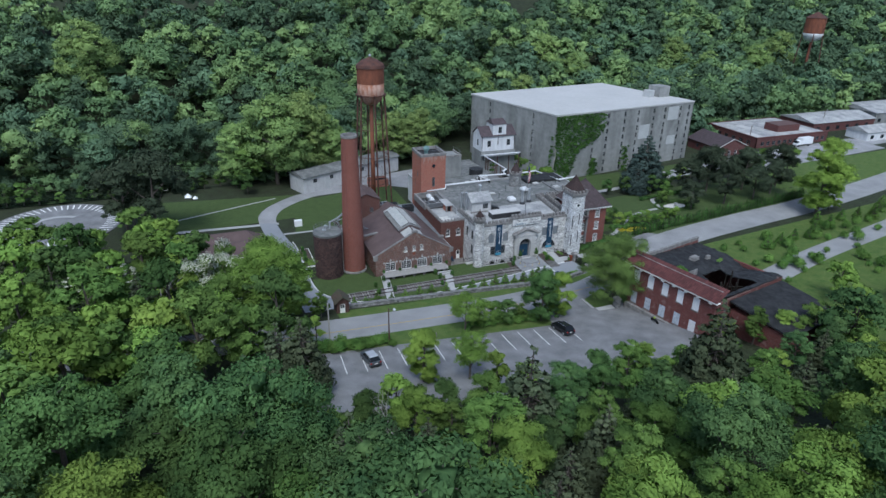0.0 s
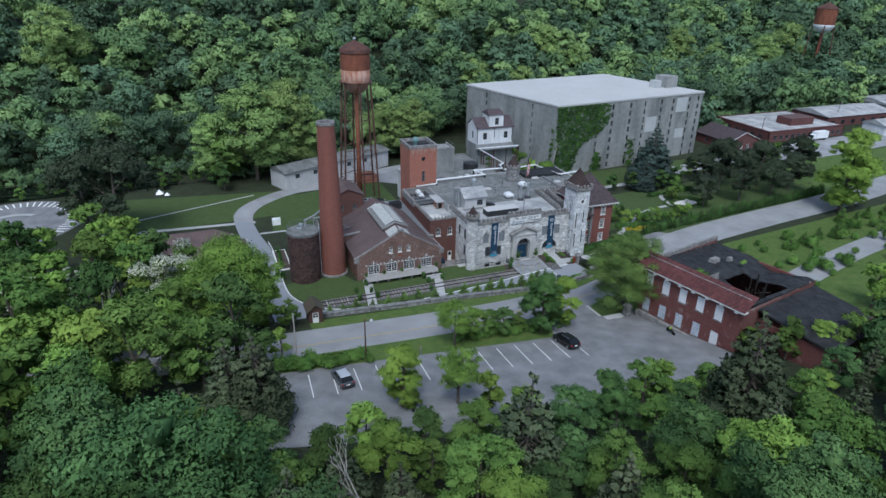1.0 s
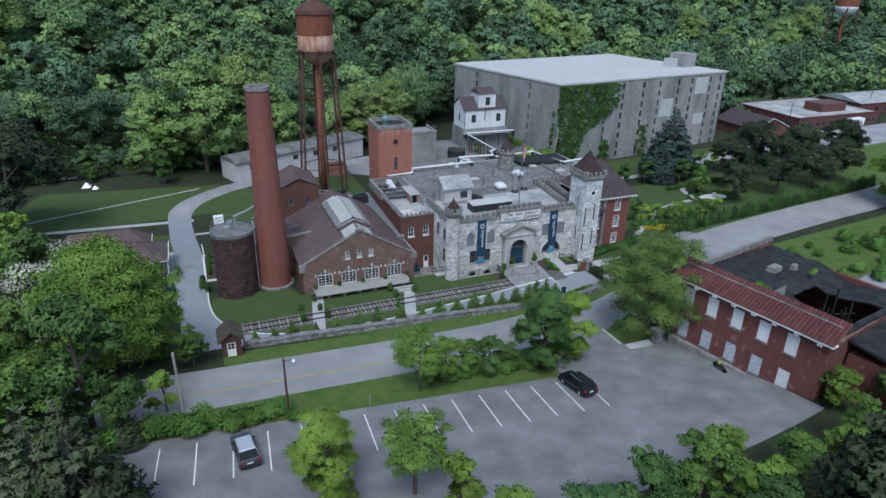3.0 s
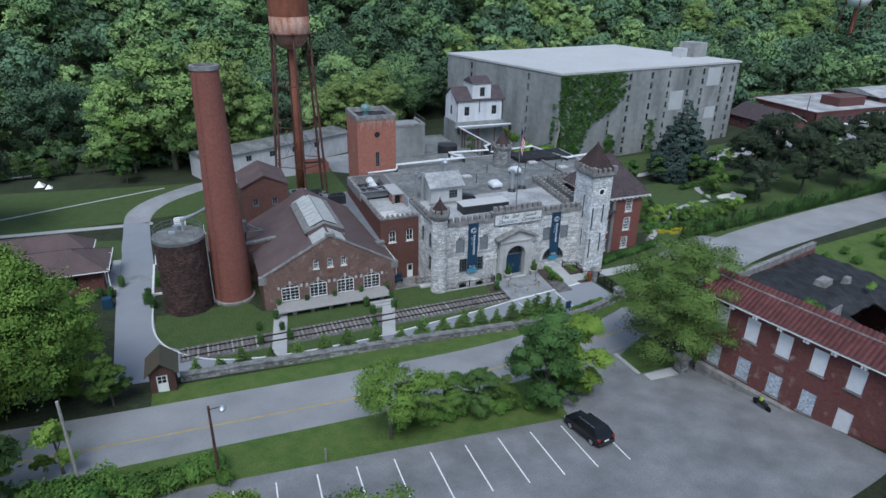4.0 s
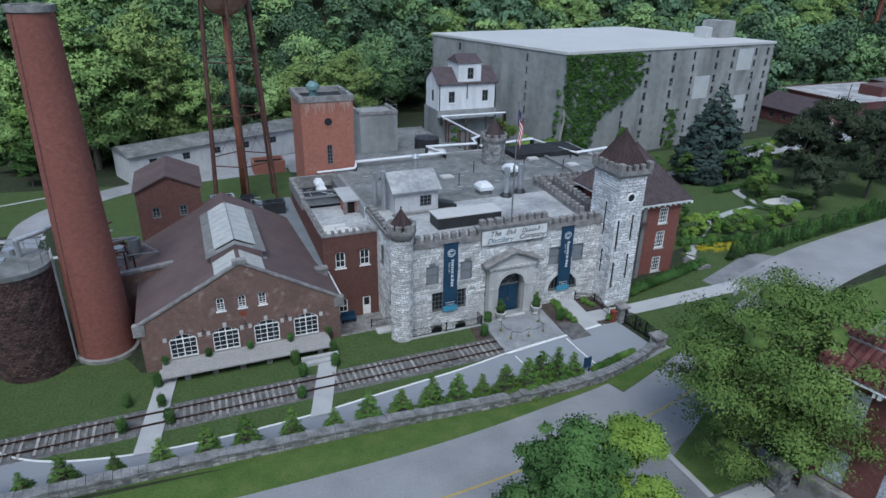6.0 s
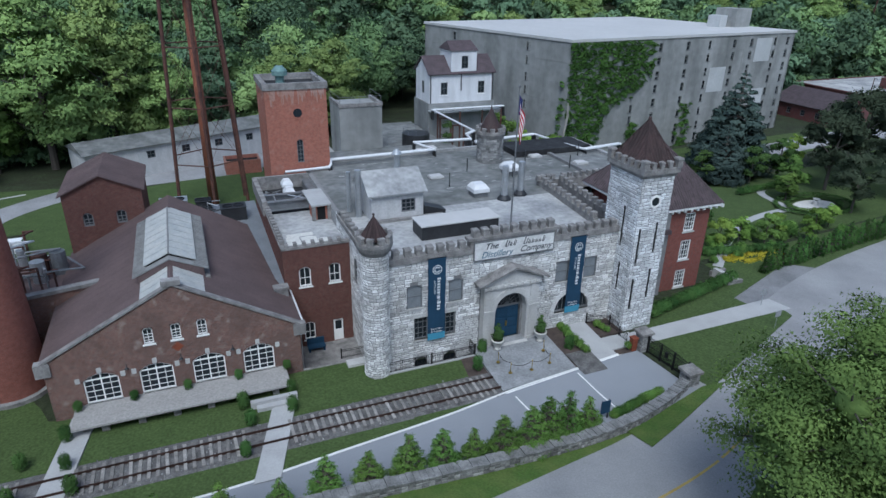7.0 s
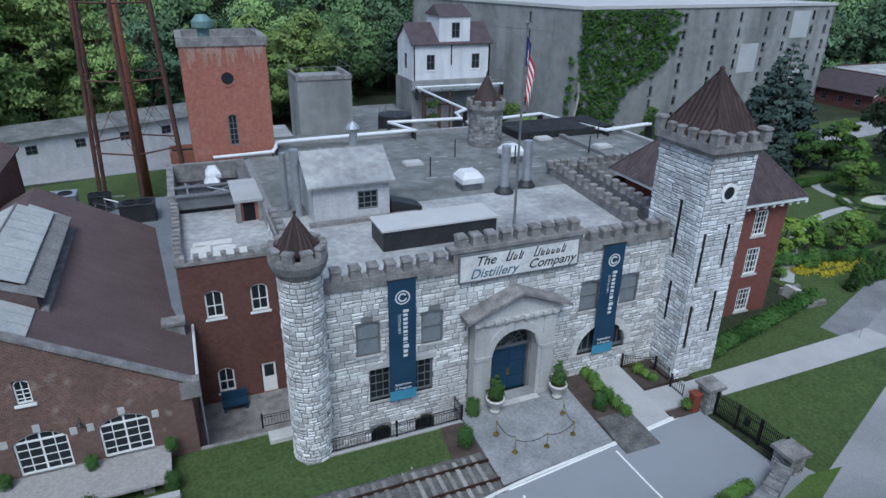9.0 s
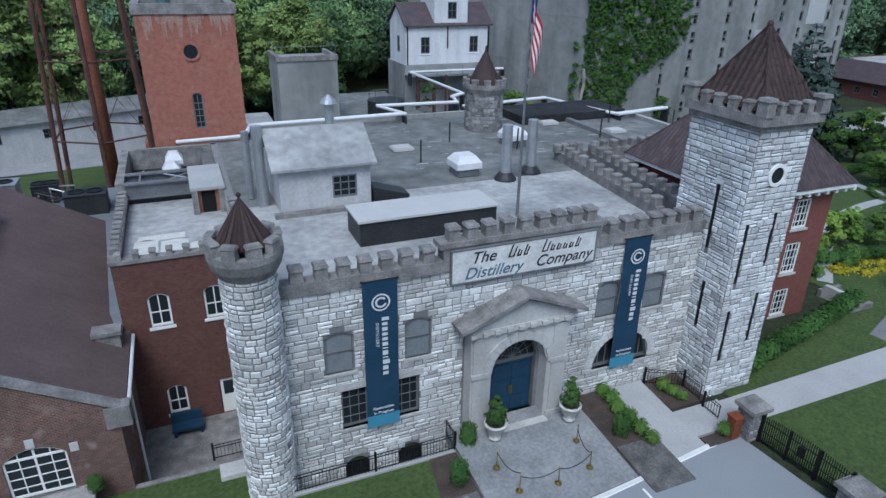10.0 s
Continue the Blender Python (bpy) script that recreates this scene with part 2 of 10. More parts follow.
def masonry(name, c1, c2, mortar, bw=0.22, bh=0.075, joint=0.01, stain=0.35, stain_col=None, stain_scale=3.0, rough=0.9, bump=0.5, centre=None, pale=0.0):
    """Coursed brick or block, with stains over it."""
    m = bpy.data.materials.new(name)
    m.use_nodes = True
    nt = m.node_tree
    bs = nt.nodes["Principled BSDF"]
    vec, pos = wall_vector(nt) if centre is None else round_vector(nt, *centre)
    br = nt.nodes.new("ShaderNodeTexBrick")
    br.inputs["Scale"].default_value = 1.0
    br.inputs["Brick Width"].default_value, br.inputs["Row Height"].default_value = bw, bh
    br.inputs["Mortar Size"].default_value, br.inputs["Mortar Smooth"].default_value = joint, 0.3
    br.inputs["Color1"].default_value, br.inputs["Color2"].default_value, br.inputs["Mortar"].default_value = (*c1, 1), (*c2, 1), (*mortar, 1)
    br.inputs["Bias"].default_value = 0.0
    nt.links.new(vec, br.inputs["Vector"])
    big = nt.nodes.new("ShaderNodeTexNoise")
    big.inputs["Scale"].default_value, big.inputs["Detail"].default_value = 1 / stain_scale, 8.0
    big.inputs["Roughness"].default_value = 0.65
    nt.links.new(pos, big.inputs["Vector"])
    ramp = nt.nodes.new("ShaderNodeMapRange")
    ramp.inputs["From Min"].default_value, ramp.inputs["From Max"].default_value = 0.42, 0.72
    ramp.inputs["To Max"].default_value = stain
    nt.links.new(big.outputs["Fac"], ramp.inputs["Value"])
    mix = nt.nodes.new("ShaderNodeMix")
    mix.data_type = "RGBA"
    nt.links.new(ramp.outputs[0], mix.inputs["Factor"])
    nt.links.new(br.outputs["Color"], mix.inputs["A"])
    mix.inputs["B"].default_value = (*(stain_col or tuple(c * 0.45 for c in c1)), 1)
    out = mix.outputs["Result"]
    if pale:
        fn = nt.nodes.new("ShaderNodeTexNoise")
        fn.inputs["Scale"].default_value, fn.inputs["Detail"].default_value = 0.9, 10.0
        nt.links.new(pos, fn.inputs["Vector"])
        rp = nt.nodes.new("ShaderNodeMapRange")
        rp.inputs["From Min"].default_value, rp.inputs["From Max"].default_value, rp.inputs["To Max"].default_value = 0.6, 0.75, pale
        nt.links.new(fn.outputs["Fac"], rp.inputs["Value"])
        m2 = nt.nodes.new("ShaderNodeMix")
        m2.data_type = "RGBA"
        nt.links.new(rp.outputs[0], m2.inputs["Factor"])
        nt.links.new(out, m2.inputs["A"])
        m2.inputs["B"].default_value = (0.5, 0.46, 0.42, 1)
        out = m2.outputs["Result"]
    bl = nt.nodes.new("ShaderNodeTexNoise")
    bl.inputs["Scale"].default_value, bl.inputs["Detail"].default_value = 3.2, 5.0
    nt.links.new(pos, bl.inputs["Vector"])
    br2 = nt.nodes.new("ShaderNodeMapRange")
    br2.inputs["From Min"].default_value, br2.inputs["From Max"].default_value = 0.3, 0.7
    br2.inputs["To Min"].default_value, br2.inputs["To Max"].default_value = 0.85, 1.12
    nt.links.new(bl.outputs["Fac"], br2.inputs["Value"])
    mu = nt.nodes.new("ShaderNodeMix")
    mu.data_type, mu.blend_type = "RGBA", "MULTIPLY"
    mu.inputs["Factor"].default_value = 1.0
    nt.links.new(out, mu.inputs["A"])
    nt.links.new(br2.outputs[0], mu.inputs["B"])
    nt.links.new(mu.outputs["Result"], bs.inputs["Base Color"])
    bs.inputs["Roughness"].default_value, bs.inputs["Specular IOR Level"].default_value = rough, 0.2
    bp = nt.nodes.new("ShaderNodeBump")
    bp.inputs["Strength"].default_value, bp.inputs["Distance"].default_value, bp.invert = bump, 0.015, True
    nt.links.new(br.outputs["Fac"], bp.inputs["Height"])
    nt.links.new(bp.outputs[0], bs.inputs["Normal"])
    M[name] = m
    return m


def foliage(name, dark, light, patch=2.2, obrand=0.2, leaf=0.2):
    """Leaves: colour varies leaf by leaf, clump by clump and tree by tree; some light passes through."""
    m = bpy.data.materials.new(name)
    m.use_nodes = True
    nt = m.node_tree
    nt.nodes.remove(nt.nodes["Principled BSDF"])
    out = nt.nodes["Material Output"]
    geo = nt.nodes.new("ShaderNodeNewGeometry")
    no = nt.nodes.new("ShaderNodeTexNoise")
    no.inputs["Scale"].default_value, no.inputs["Detail"].default_value = 1 / patch, 2.0
    nt.links.new(geo.outputs["Position"], no.inputs["Vector"])
    a = nt.nodes.new("ShaderNodeMapRange")
    a.inputs["From Min"].default_value, a.inputs["From Max"].default_value = 0.3, 0.7
    nt.links.new(no.outputs["Fac"], a.inputs["Value"])
    b = nt.nodes.new("ShaderNodeMath")
    b.operation, b.inputs[1].default_value = "MULTIPLY_ADD", leaf
    nt.links.new(geo.outputs["Random Per Island"], b.inputs[0])
    sc = nt.nodes.new("ShaderNodeMath")
    sc.operation, sc.inputs[1].default_value = "MULTIPLY", 1 - leaf
    nt.links.new(a.outputs[0], sc.inputs[0])
    nt.links.new(sc.outputs[0], b.inputs[2])
    mix = nt.nodes.new("ShaderNodeMix")
    mix.data_type = "RGBA"
    mix.inputs["A"].default_value, mix.inputs["B"].default_value = (*dark, 1), (*light, 1)
    nt.links.new(b.outputs[0], mix.inputs["Factor"])
    oi = nt.nodes.new("ShaderNodeObjectInfo")
    hs = nt.nodes.new("ShaderNodeHueSaturation")
    r1 = nt.nodes.new("ShaderNodeMapRange")
    r1.inputs["To Min"].default_value, r1.inputs["To Max"].default_value = 1 - obrand, 1 + obrand
    nt.links.new(oi.outputs["Random"], r1.inputs["Value"])
    nt.links.new(r1.outputs[0], hs.inputs["Value"])
    fr = nt.nodes.new("ShaderNodeMath")
    fr.operation, fr.inputs[1].default_value = "PINGPONG", 0.13
    nt.links.new(oi.outputs["Random"], fr.inputs[0])
    r2 = nt.nodes.new("ShaderNodeMapRange")
    r2.inputs["From Max"].default_value = 0.13
    r2.inputs["To Min"].default_value, r2.inputs["To Max"].default_value = 0.5 - 0.055 * obrand, 0.5 + 0.03 * obrand
    nt.links.new(fr.outputs[0], r2.inputs["Value"])
    nt.links.new(r2.outputs[0], hs.inputs["Hue"])
    nt.links.new(mix.outputs["Result"], hs.inputs["Color"])
    df, tr, ms = nt.nodes.new("ShaderNodeBsdfDiffuse"), nt.nodes.new("ShaderNodeBsdfTranslucent"), nt.nodes.new("ShaderNodeMixShader")
    ms.inputs[0].default_value = 0.16
    nt.links.new(hs.outputs[0], df.inputs["Color"])
    nt.links.new(hs.outputs[0], tr.inputs["Color"])
    nt.links.new(df.outputs[0], ms.inputs[1])
    nt.links.new(tr.outputs[0], ms.inputs[2])
    nt.links.new(ms.outputs[0], out.inputs["Surface"])
    M[name] = m
    return m


def glass(name, colour=(0.02, 0.025, 0.03), rough=0.05):
    m = bpy.data.materials.new(name)
    m.use_nodes = True
    bs = m.node_tree.nodes["Principled BSDF"]
    bs.inputs["Base Color"].default_value = (*colour, 1)
    bs.inputs["Roughness"].default_value = rough
    bs.inputs["Specular IOR Level"].default_value = 0.3
    M[name] = m
    return m


masonry("brick_gable", (0.105, 0.048, 0.038), (0.2, 0.092, 0.064), (0.24, 0.2, 0.18), joint=0.013, stain=0.55, stain_col=(0.09, 0.066, 0.058), pale=0.45)
masonry("brick_annex", (0.095, 0.04, 0.034), (0.15, 0.06, 0.047), (0.15, 0.105, 0.09), stain=0.5, stain_col=(0.1, 0.05, 0.04))
masonry("brick_tower", (0.30, 0.112, 0.078), (0.36, 0.14, 0.1), (0.33, 0.17, 0.13), stain=0.35, stain_col=(0.24, 0.11, 0.08), pale=0.2)
masonry("brick_office", (0.175, 0.055, 0.042), (0.215, 0.072, 0.055), (0.16, 0.1, 0.09), stain=0.3, stain_col=(0.12, 0.05, 0.04))
masonry("brick_far", (0.105, 0.042, 0.04), (0.14, 0.055, 0.05), (0.12, 0.08, 0.075), stain=0.3, stain_col=(0.08, 0.04, 0.038))
masonry("brick_ruin", (0.11, 0.04, 0.036), (0.175, 0.06, 0.053), (0.2, 0.13, 0.115), stain=0.5, stain_col=(0.12, 0.04, 0.038), pale=0.35)
masonry("brick_stack", (0.195, 0.072, 0.054), (0.235, 0.09, 0.068), (0.22, 0.12, 0.1), bw=0.3, bh=0.12, stain=0.28, stain_col=(0.17, 0.07, 0.055), centre=(29.5, 127.6, 2.2), stain_scale=5)
masonry("block_silo", (0.045, 0.03, 0.028), (0.1, 0.06, 0.05), (0.015, 0.012, 0.012), bw=0.36, bh=0.24, joint=0.035, stain=0.6, stain_col=(0.16, 0.11, 0.095), centre=(23.7, 127.3, 3.1), bump=0.8, stain_scale=1.2)
masonry("block_plain", (0.3, 0.3, 0.3), (0.36, 0.36, 0.35), (0.22, 0.22, 0.22), bw=0.4, bh=0.2, stain=0.4, stain_col=(0.15, 0.15, 0.15))
material("limestone", (0.64, 0.645, 0.635), 0.9, var=0.26, scale=1.8, fine=11, bump=0.9, island=0.3, tint=(0.44, 0.435, 0.42), dist=0.04)
material("limestone_tower", (0.66, 0.675, 0.685), 0.9, var=0.28, scale=1.4, fine=10, bump=1.0, island=0.24, tint=(0.47, 0.475, 0.475), dist=0.05)
material("mortar", (0.21, 0.21, 0.21), 0.95, var=0.3, scale=0.6, fine=20, bump=0.5)
material("vent_teal", (0.16, 0.26, 0.25), 0.6, 0.2, var=0.2, scale=0.6, fine=8, bump=0.1)
material("cut_stone", (0.52, 0.515, 0.5), 0.85, var=0.16, scale=1.5, fine=6, bump=0.2, tint=(0.38, 0.375, 0.36), streak=0.4)
material("weathered_stone", (0.27, 0.26, 0.25), 0.9, var=0.4, scale=0.7, fine=12, bump=0.4, island=0.2, tint=(0.14, 0.135, 0.13))
material("rubble", (0.29, 0.29, 0.285), 0.95, var=0.4, scale=0.8, fine=8, bump=0.9, island=0.45, tint=(0.14, 0.14, 0.135))
material("concrete", (0.31, 0.315, 0.305), 0.9, var=0.22, scale=4, fine=0.8, bump=0.2, tint=(0.17, 0.175, 0.17), streak=0.25)
material("concrete_patch", (0.46, 0.47, 0.47), 0.9, var=0.15, scale=3, fine=4, bump=0.2)
material("concrete_walk", (0.4, 0.4, 0.395), 0.9, var=0.14, scale=2, fine=9, bump=0.2)
material("plaza_concrete", (0.29, 0.298, 0.305), 0.9, var=0.34, scale=1.6, fine=6, bump=0.2)
material("kerb_white", (0.7, 0.7, 0.68), 0.85, var=0.15, scale=1.5, fine=12, bump=0.2)
material("asphalt_road", (0.3, 0.3, 0.3), 0.9, var=0.2, scale=5, fine=9, bump=0.4, tint=(0.225, 0.225, 0.228))
material("asphalt_drive", (0.255, 0.268, 0.288), 0.9, var=0.1, scale=5, fine=14, bump=0.3)
material("asphalt_lot", (0.235, 0.236, 0.24), 0.9, var=0.3, scale=3.2, fine=9, bump=0.4, tint=(0.15, 0.151, 0.155))
material("gravel_grey", (0.33, 0.33, 0.335), 0.95, var=0.3, scale=5, fine=5, bump=0.5)
material("paint_white", (0.8, 0.8, 0.78), 0.8, var=0.12, scale=1.0, fine=10, bump=0.1)
material("paint_yellow", (0.5, 0.36, 0.1), 0.8, var=0.25, scale=1.0, fine=10, bump=0.1)
material("grass", (0.062, 0.094, 0.028), 0.95, var=0.55, scale=1.6, fine=5, bump=0.6, tint=(0.05, 0.078, 0.022), dist=0.05)
material("grass_verge", (0.1, 0.138, 0.034), 0.95, var=0.35, scale=1.5, fine=7, bump=0.8, tint=(0.06, 0.11, 0.02), dist=0.08)
material("forest_floor", (0.034, 0.046, 0.02), 0.95, var=0.5, scale=3.0, fine=2, bump=0.8, tint=(0.024, 0.028, 0.014), dist=0.2)
material("mulch", (0.085, 0.065, 0.055), 0.95, var=0.4, scale=0.8, fine=14, bump=0.8)
material("ballast", (0.16, 0.155, 0.15), 0.95, var=0.5, scale=0.6, fine=9, bump=1.0, dist=0.04)
material("sleeper_wood", (0.3, 0.285, 0.265), 0.9, var=0.4, scale=0.5, fine=12, bump=0.4, obrand=0.35)
material("rail_rust", (0.06, 0.035, 0.028), 0.7, 0.3, var=0.35, scale=1, fine=14, bump=0.2)
material("roof_brown", (0.125, 0.088, 0.085), 0.8, var=0.22, scale=2.0, fine=6, bump=0.25, tint=(0.095, 0.068, 0.066))
material("roof_slate", (0.085, 0.065, 0.07), 0.75, var=0.3, scale=1.0, fine=8, bump=0.3, island=0.25)
material("roof_tile_dark", (0.055, 0.034, 0.033), 0.7, var=0.3, scale=1.0, fine=9, bump=0.3, island=0.25, tint=(0.034, 0.023, 0.022))
material("roof_tile_red", (0.11, 0.038, 0.036), 0.75, var=0.3, scale=0.8, fine=9, bump=0.3, island=0.25)
material("hut_red", (0.10, 0.055, 0.046), 0.85, var=0.35, scale=1.2, fine=14, bump=0.3)
material("hut_roof", (0.085, 0.058, 0.048), 0.8, var=0.45, scale=1.0, fine=9, bump=0.3, tint=(0.06, 0.07, 0.04))
material("roof_membrane", (0.42, 0.42, 0.41), 0.85, var=0.35, scale=3.5, fine=2.0, bump=0.15, tint=(0.24, 0.245, 0.25))
material("roof_membrane_dark", (0.2, 0.205, 0.2), 0.85, var=0.4, scale=2.5, fine=1.2, bump=0.15, tint=(0.11, 0.115, 0.11))
material("deck_concrete", (0.32, 0.31, 0.295), 0.9, var=0.3, scale=1.2, fine=6, bump=0.2, tint=(0.29, 0.28, 0.265))
material("roof_white", (0.47, 0.465, 0.455), 0.85, var=0.08, scale=12, fine=1.0, bump=0.1)
material("roof_tar", (0.035, 0.036, 0.038), 0.8, var=0.5, scale=1.5, fine=2, bump=0.4, tint=(0.012, 0.012, 0.013))
material("roof_grey_metal", (0.24, 0.26, 0.28), 0.5, 0.3, var=0.2, scale=2, fine=6, bump=0.1)
material("shed_plaster", (0.5, 0.5, 0.5), 0.85, var=0.2, scale=1.0, fine=6, bump=0.2, streak=0.4)
material("white_siding", (0.66, 0.665, 0.68), 0.8, var=0.2, scale=1.2, fine=6, bump=0.2, streak=0.3)
material("rust_steel", (0.25, 0.092, 0.052), 0.8, 0.2, var=0.5, scale=1.2, fine=6, bump=0.3, tint=(0.15, 0.06, 0.04), streak=0.4)
material("rust_pale", (0.44, 0.3, 0.24), 0.8, 0.1, var=0.5, scale=0.9, fine=6, bump=0.3, tint=(0.28, 0.11, 0.06), streak=0.4)
material("rust_dark", (0.13, 0.06, 0.045), 0.8, 0.2, var=0.5, scale=1.2, fine=6, bump=0.3, tint=(0.07, 0.04, 0.035))
material("galvanised", (0.5, 0.52, 0.54), 0.45, 0.7, var=0.2, scale=0.8, fine=8, bump=0.1)
material("pipe_white", (0.66, 0.67, 0.68), 0.5, 0.0, var=0.12, scale=0.8, fine=8, bump=0.05)
material("grey_metal", (0.22, 0.23, 0.24), 0.55, 0.4, var=0.25, scale=0.8, fine=8, bump=0.1)
material("dark_metal", (0.05, 0.052, 0.056), 0.5, 0.4, var=0.3, scale=0.8, fine=8, bump=0.1)
material("iron_black", (0.015, 0.015, 0.017), 0.5, 0.3, var=0.2, scale=0.5, fine=9, bump=0.05)
# near-black that stands in for unlit space in rooms and voids
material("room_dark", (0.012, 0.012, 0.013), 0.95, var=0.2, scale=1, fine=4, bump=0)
material("frame_white", (0.78, 0.78, 0.76), 0.6, var=0.06, scale=0.6, fine=6, bump=0.05)
material("frame_grey", (0.16, 0.165, 0.17), 0.7, var=0.2, scale=0.6, fine=6, bump=0.1)
material("board_grey", (0.2, 0.22, 0.235), 0.8, var=0.15, scale=0.6, fine=6, bump=0.1)
material("board_white", (0.72, 0.73, 0.75), 0.8, var=0.08, scale=0.6, fine=6, bump=0.1, obrand=0.08)
material("board_mural", (0.55, 0.58, 0.62), 0.8, var=0.5, scale=0.25, fine=6, bump=0.1, tint=(0.28, 0.33, 0.4), obrand=0.1)
material("door_teal", (0.015, 0.05, 0.095), 0.55, var=0.2, scale=0.6, fine=6, bump=0.1)
material("banner_blue", (0.016, 0.05, 0.095), 0.85, var=0.12, scale=1.0, fine=20, bump=0.15)
material("banner_aqua", (0.07, 0.26, 0.38), 0.85, var=0.1, scale=1.0, fine=20, bump=0.15)
material("banner_print", (0.62, 0.66, 0.68), 0.85, var=0.08, scale=0.5, fine=20, bump=0)
material("sign_face", (0.7, 0.7, 0.68), 0.8, var=0.2, scale=0.7, fine=10, bump=0.1, tint=(0.52, 0.52, 0.51))
material("sign_ink", (0.025, 0.03, 0.04), 0.8, var=0.3, scale=0.4, fine=10, bump=0)
material("sign_ink_faded", (0.1, 0.19, 0.26), 0.8, var=0.4, scale=0.4, fine=10, bump=0)
material("urn_stone", (0.6, 0.59, 0.55), 0.8, var=0.15, scale=0.4, fine=12, bump=0.2)
material("brass", (0.5, 0.36, 0.1), 0.3, 1.0, var=0.15, scale=0.4, fine=12, bump=0)
material("corten", (0.26, 0.075, 0.04), 0.8, 0.1, var=0.4, scale=0.5, fine=12, bump=0.2)
material("bark", (0.11, 0.095, 0.08), 0.95, var=0.4, scale=0.6, fine=8, bump=0.8, streak=0.3)
material("bark_pale", (0.38, 0.36, 0.33), 0.95, var=0.35, scale=0.6, fine=8, bump=0.6, streak=0.3)
material("stem_dark", (0.03, 0.025, 0.02), 0.95, var=0.4, scale=0.6, fine=8, bump=0.5)
material("tyre", (0.012, 0.012, 0.013), 0.9, var=0.2, scale=0.4, fine=12, bump=0.1)
material("car_black", (0.012, 0.013, 0.016), 0.25, 0.2, var=0.05, scale=1, fine=6, bump=0, spec=0.6)
material("car_grey", (0.06, 0.075, 0.085), 0.3, 0.3, var=0.05, scale=1, fine=6, bump=0, spec=0.6)
material("car_silver", (0.55, 0.57, 0.6), 0.3, 0.4, var=0.05, scale=1, fine=6, bump=0, spec=0.5)
material("car_white", (0.78, 0.79, 0.8), 0.4, 0.0, var=0.05, scale=1, fine=6, bump=0, spec=0.5)
material("lamp_red", (0.3, 0.012, 0.012), 0.3, var=0.05, scale=1, fine=6, bump=0)
material("flag_red", (0.42, 0.02, 0.035), 0.85, var=0.1, scale=0.5, fine=10, bump=0.1)
material("flag_blue", (0.02, 0.03, 0.12), 0.85, var=0.1, scale=0.5, fine=10, bump=0.1)
material("water", (0.012, 0.018, 0.012), 0.12, var=0.3, scale=4, fine=2, bump=0.05, spec=0.5)
material("blossom", (0.6, 0.58, 0.5), 0.9, var=0.2, scale=0.6, fine=8, bump=0)
material("flower_yellow", (0.45, 0.4, 0.03), 0.9, var=0.3, scale=0.6, fine=8, bump=0)
glass("pane_dark")
glass("pane_car", (0.01, 0.012, 0.014), 0.08)
material("lantern_grey", (0.25, 0.25, 0.245), 0.7, var=0.25, scale=0.8, fine=6, bump=0.1)
material("roof_light", (0.46, 0.46, 0.43), 0.45, var=0.22, scale=0.9, fine=5, bump=0.05, tint=(0.36, 0.37, 0.36))
foliage("leaf_pale", (0.100, 0.160, 0.058), (0.350, 0.480, 0.160))
foliage("leaf_road", (0.062, 0.104, 0.032), (0.205, 0.300, 0.085), obrand=0.05)
foliage("leaf_fresh", (0.072, 0.128, 0.030), (0.240, 0.375, 0.080), obrand=0.05)
foliage("leaf_bright", (0.105, 0.170, 0.034), (0.310, 0.450, 0.090), obrand=0.05)
material("blossom", (0.62, 0.64, 0.50), 0.8, var=0.25, scale=3.0, fine=20, bump=0.0)
foliage("leaf_mid", (0.048, 0.092, 0.027), (0.175, 0.286, 0.072), obrand=0.25)
foliage("leaf_light", (0.078, 0.134, 0.030), (0.250, 0.380, 0.082), obrand=0.25)
foliage("leaf_deep", (0.029, 0.058, 0.021), (0.114, 0.198, 0.062), obrand=0.25)
foliage("leaf_blue", (0.036, 0.074, 0.032), (0.130, 0.222, 0.078), obrand=0.25)
foliage("leaf_cedar", (0.036, 0.052, 0.030), (0.145, 0.178, 0.100), obrand=0.25)
foliage("leaf_pine", (0.024, 0.036, 0.022), (0.088, 0.112, 0.070), obrand=0.15)
foliage("leaf_spruce", (0.030, 0.048, 0.044), (0.105, 0.145, 0.125))
foliage("leaf_woods", (0.110, 0.182, 0.088), (0.215, 0.330, 0.138), patch=6.0, obrand=0.0, leaf=0.08)
foliage("leaf_hedge", (0.022, 0.053, 0.017), (0.103, 0.200, 0.058))
foliage("leaf_shrub", (0.040, 0.087, 0.024), (0.179, 0.315, 0.074))
foliage("leaf_ivy", (0.027, 0.062, 0.019), (0.120, 0.226, 0.058))

# ---- the ground ----
def smooth(a, b, t):
    t = min(max((t - a) / (b - a), 0.0), 1.0)
    return t * t * (3 - 2 * t)


def hill_line(x):
    return 222 + max(0.0, x - 60) * 0.22


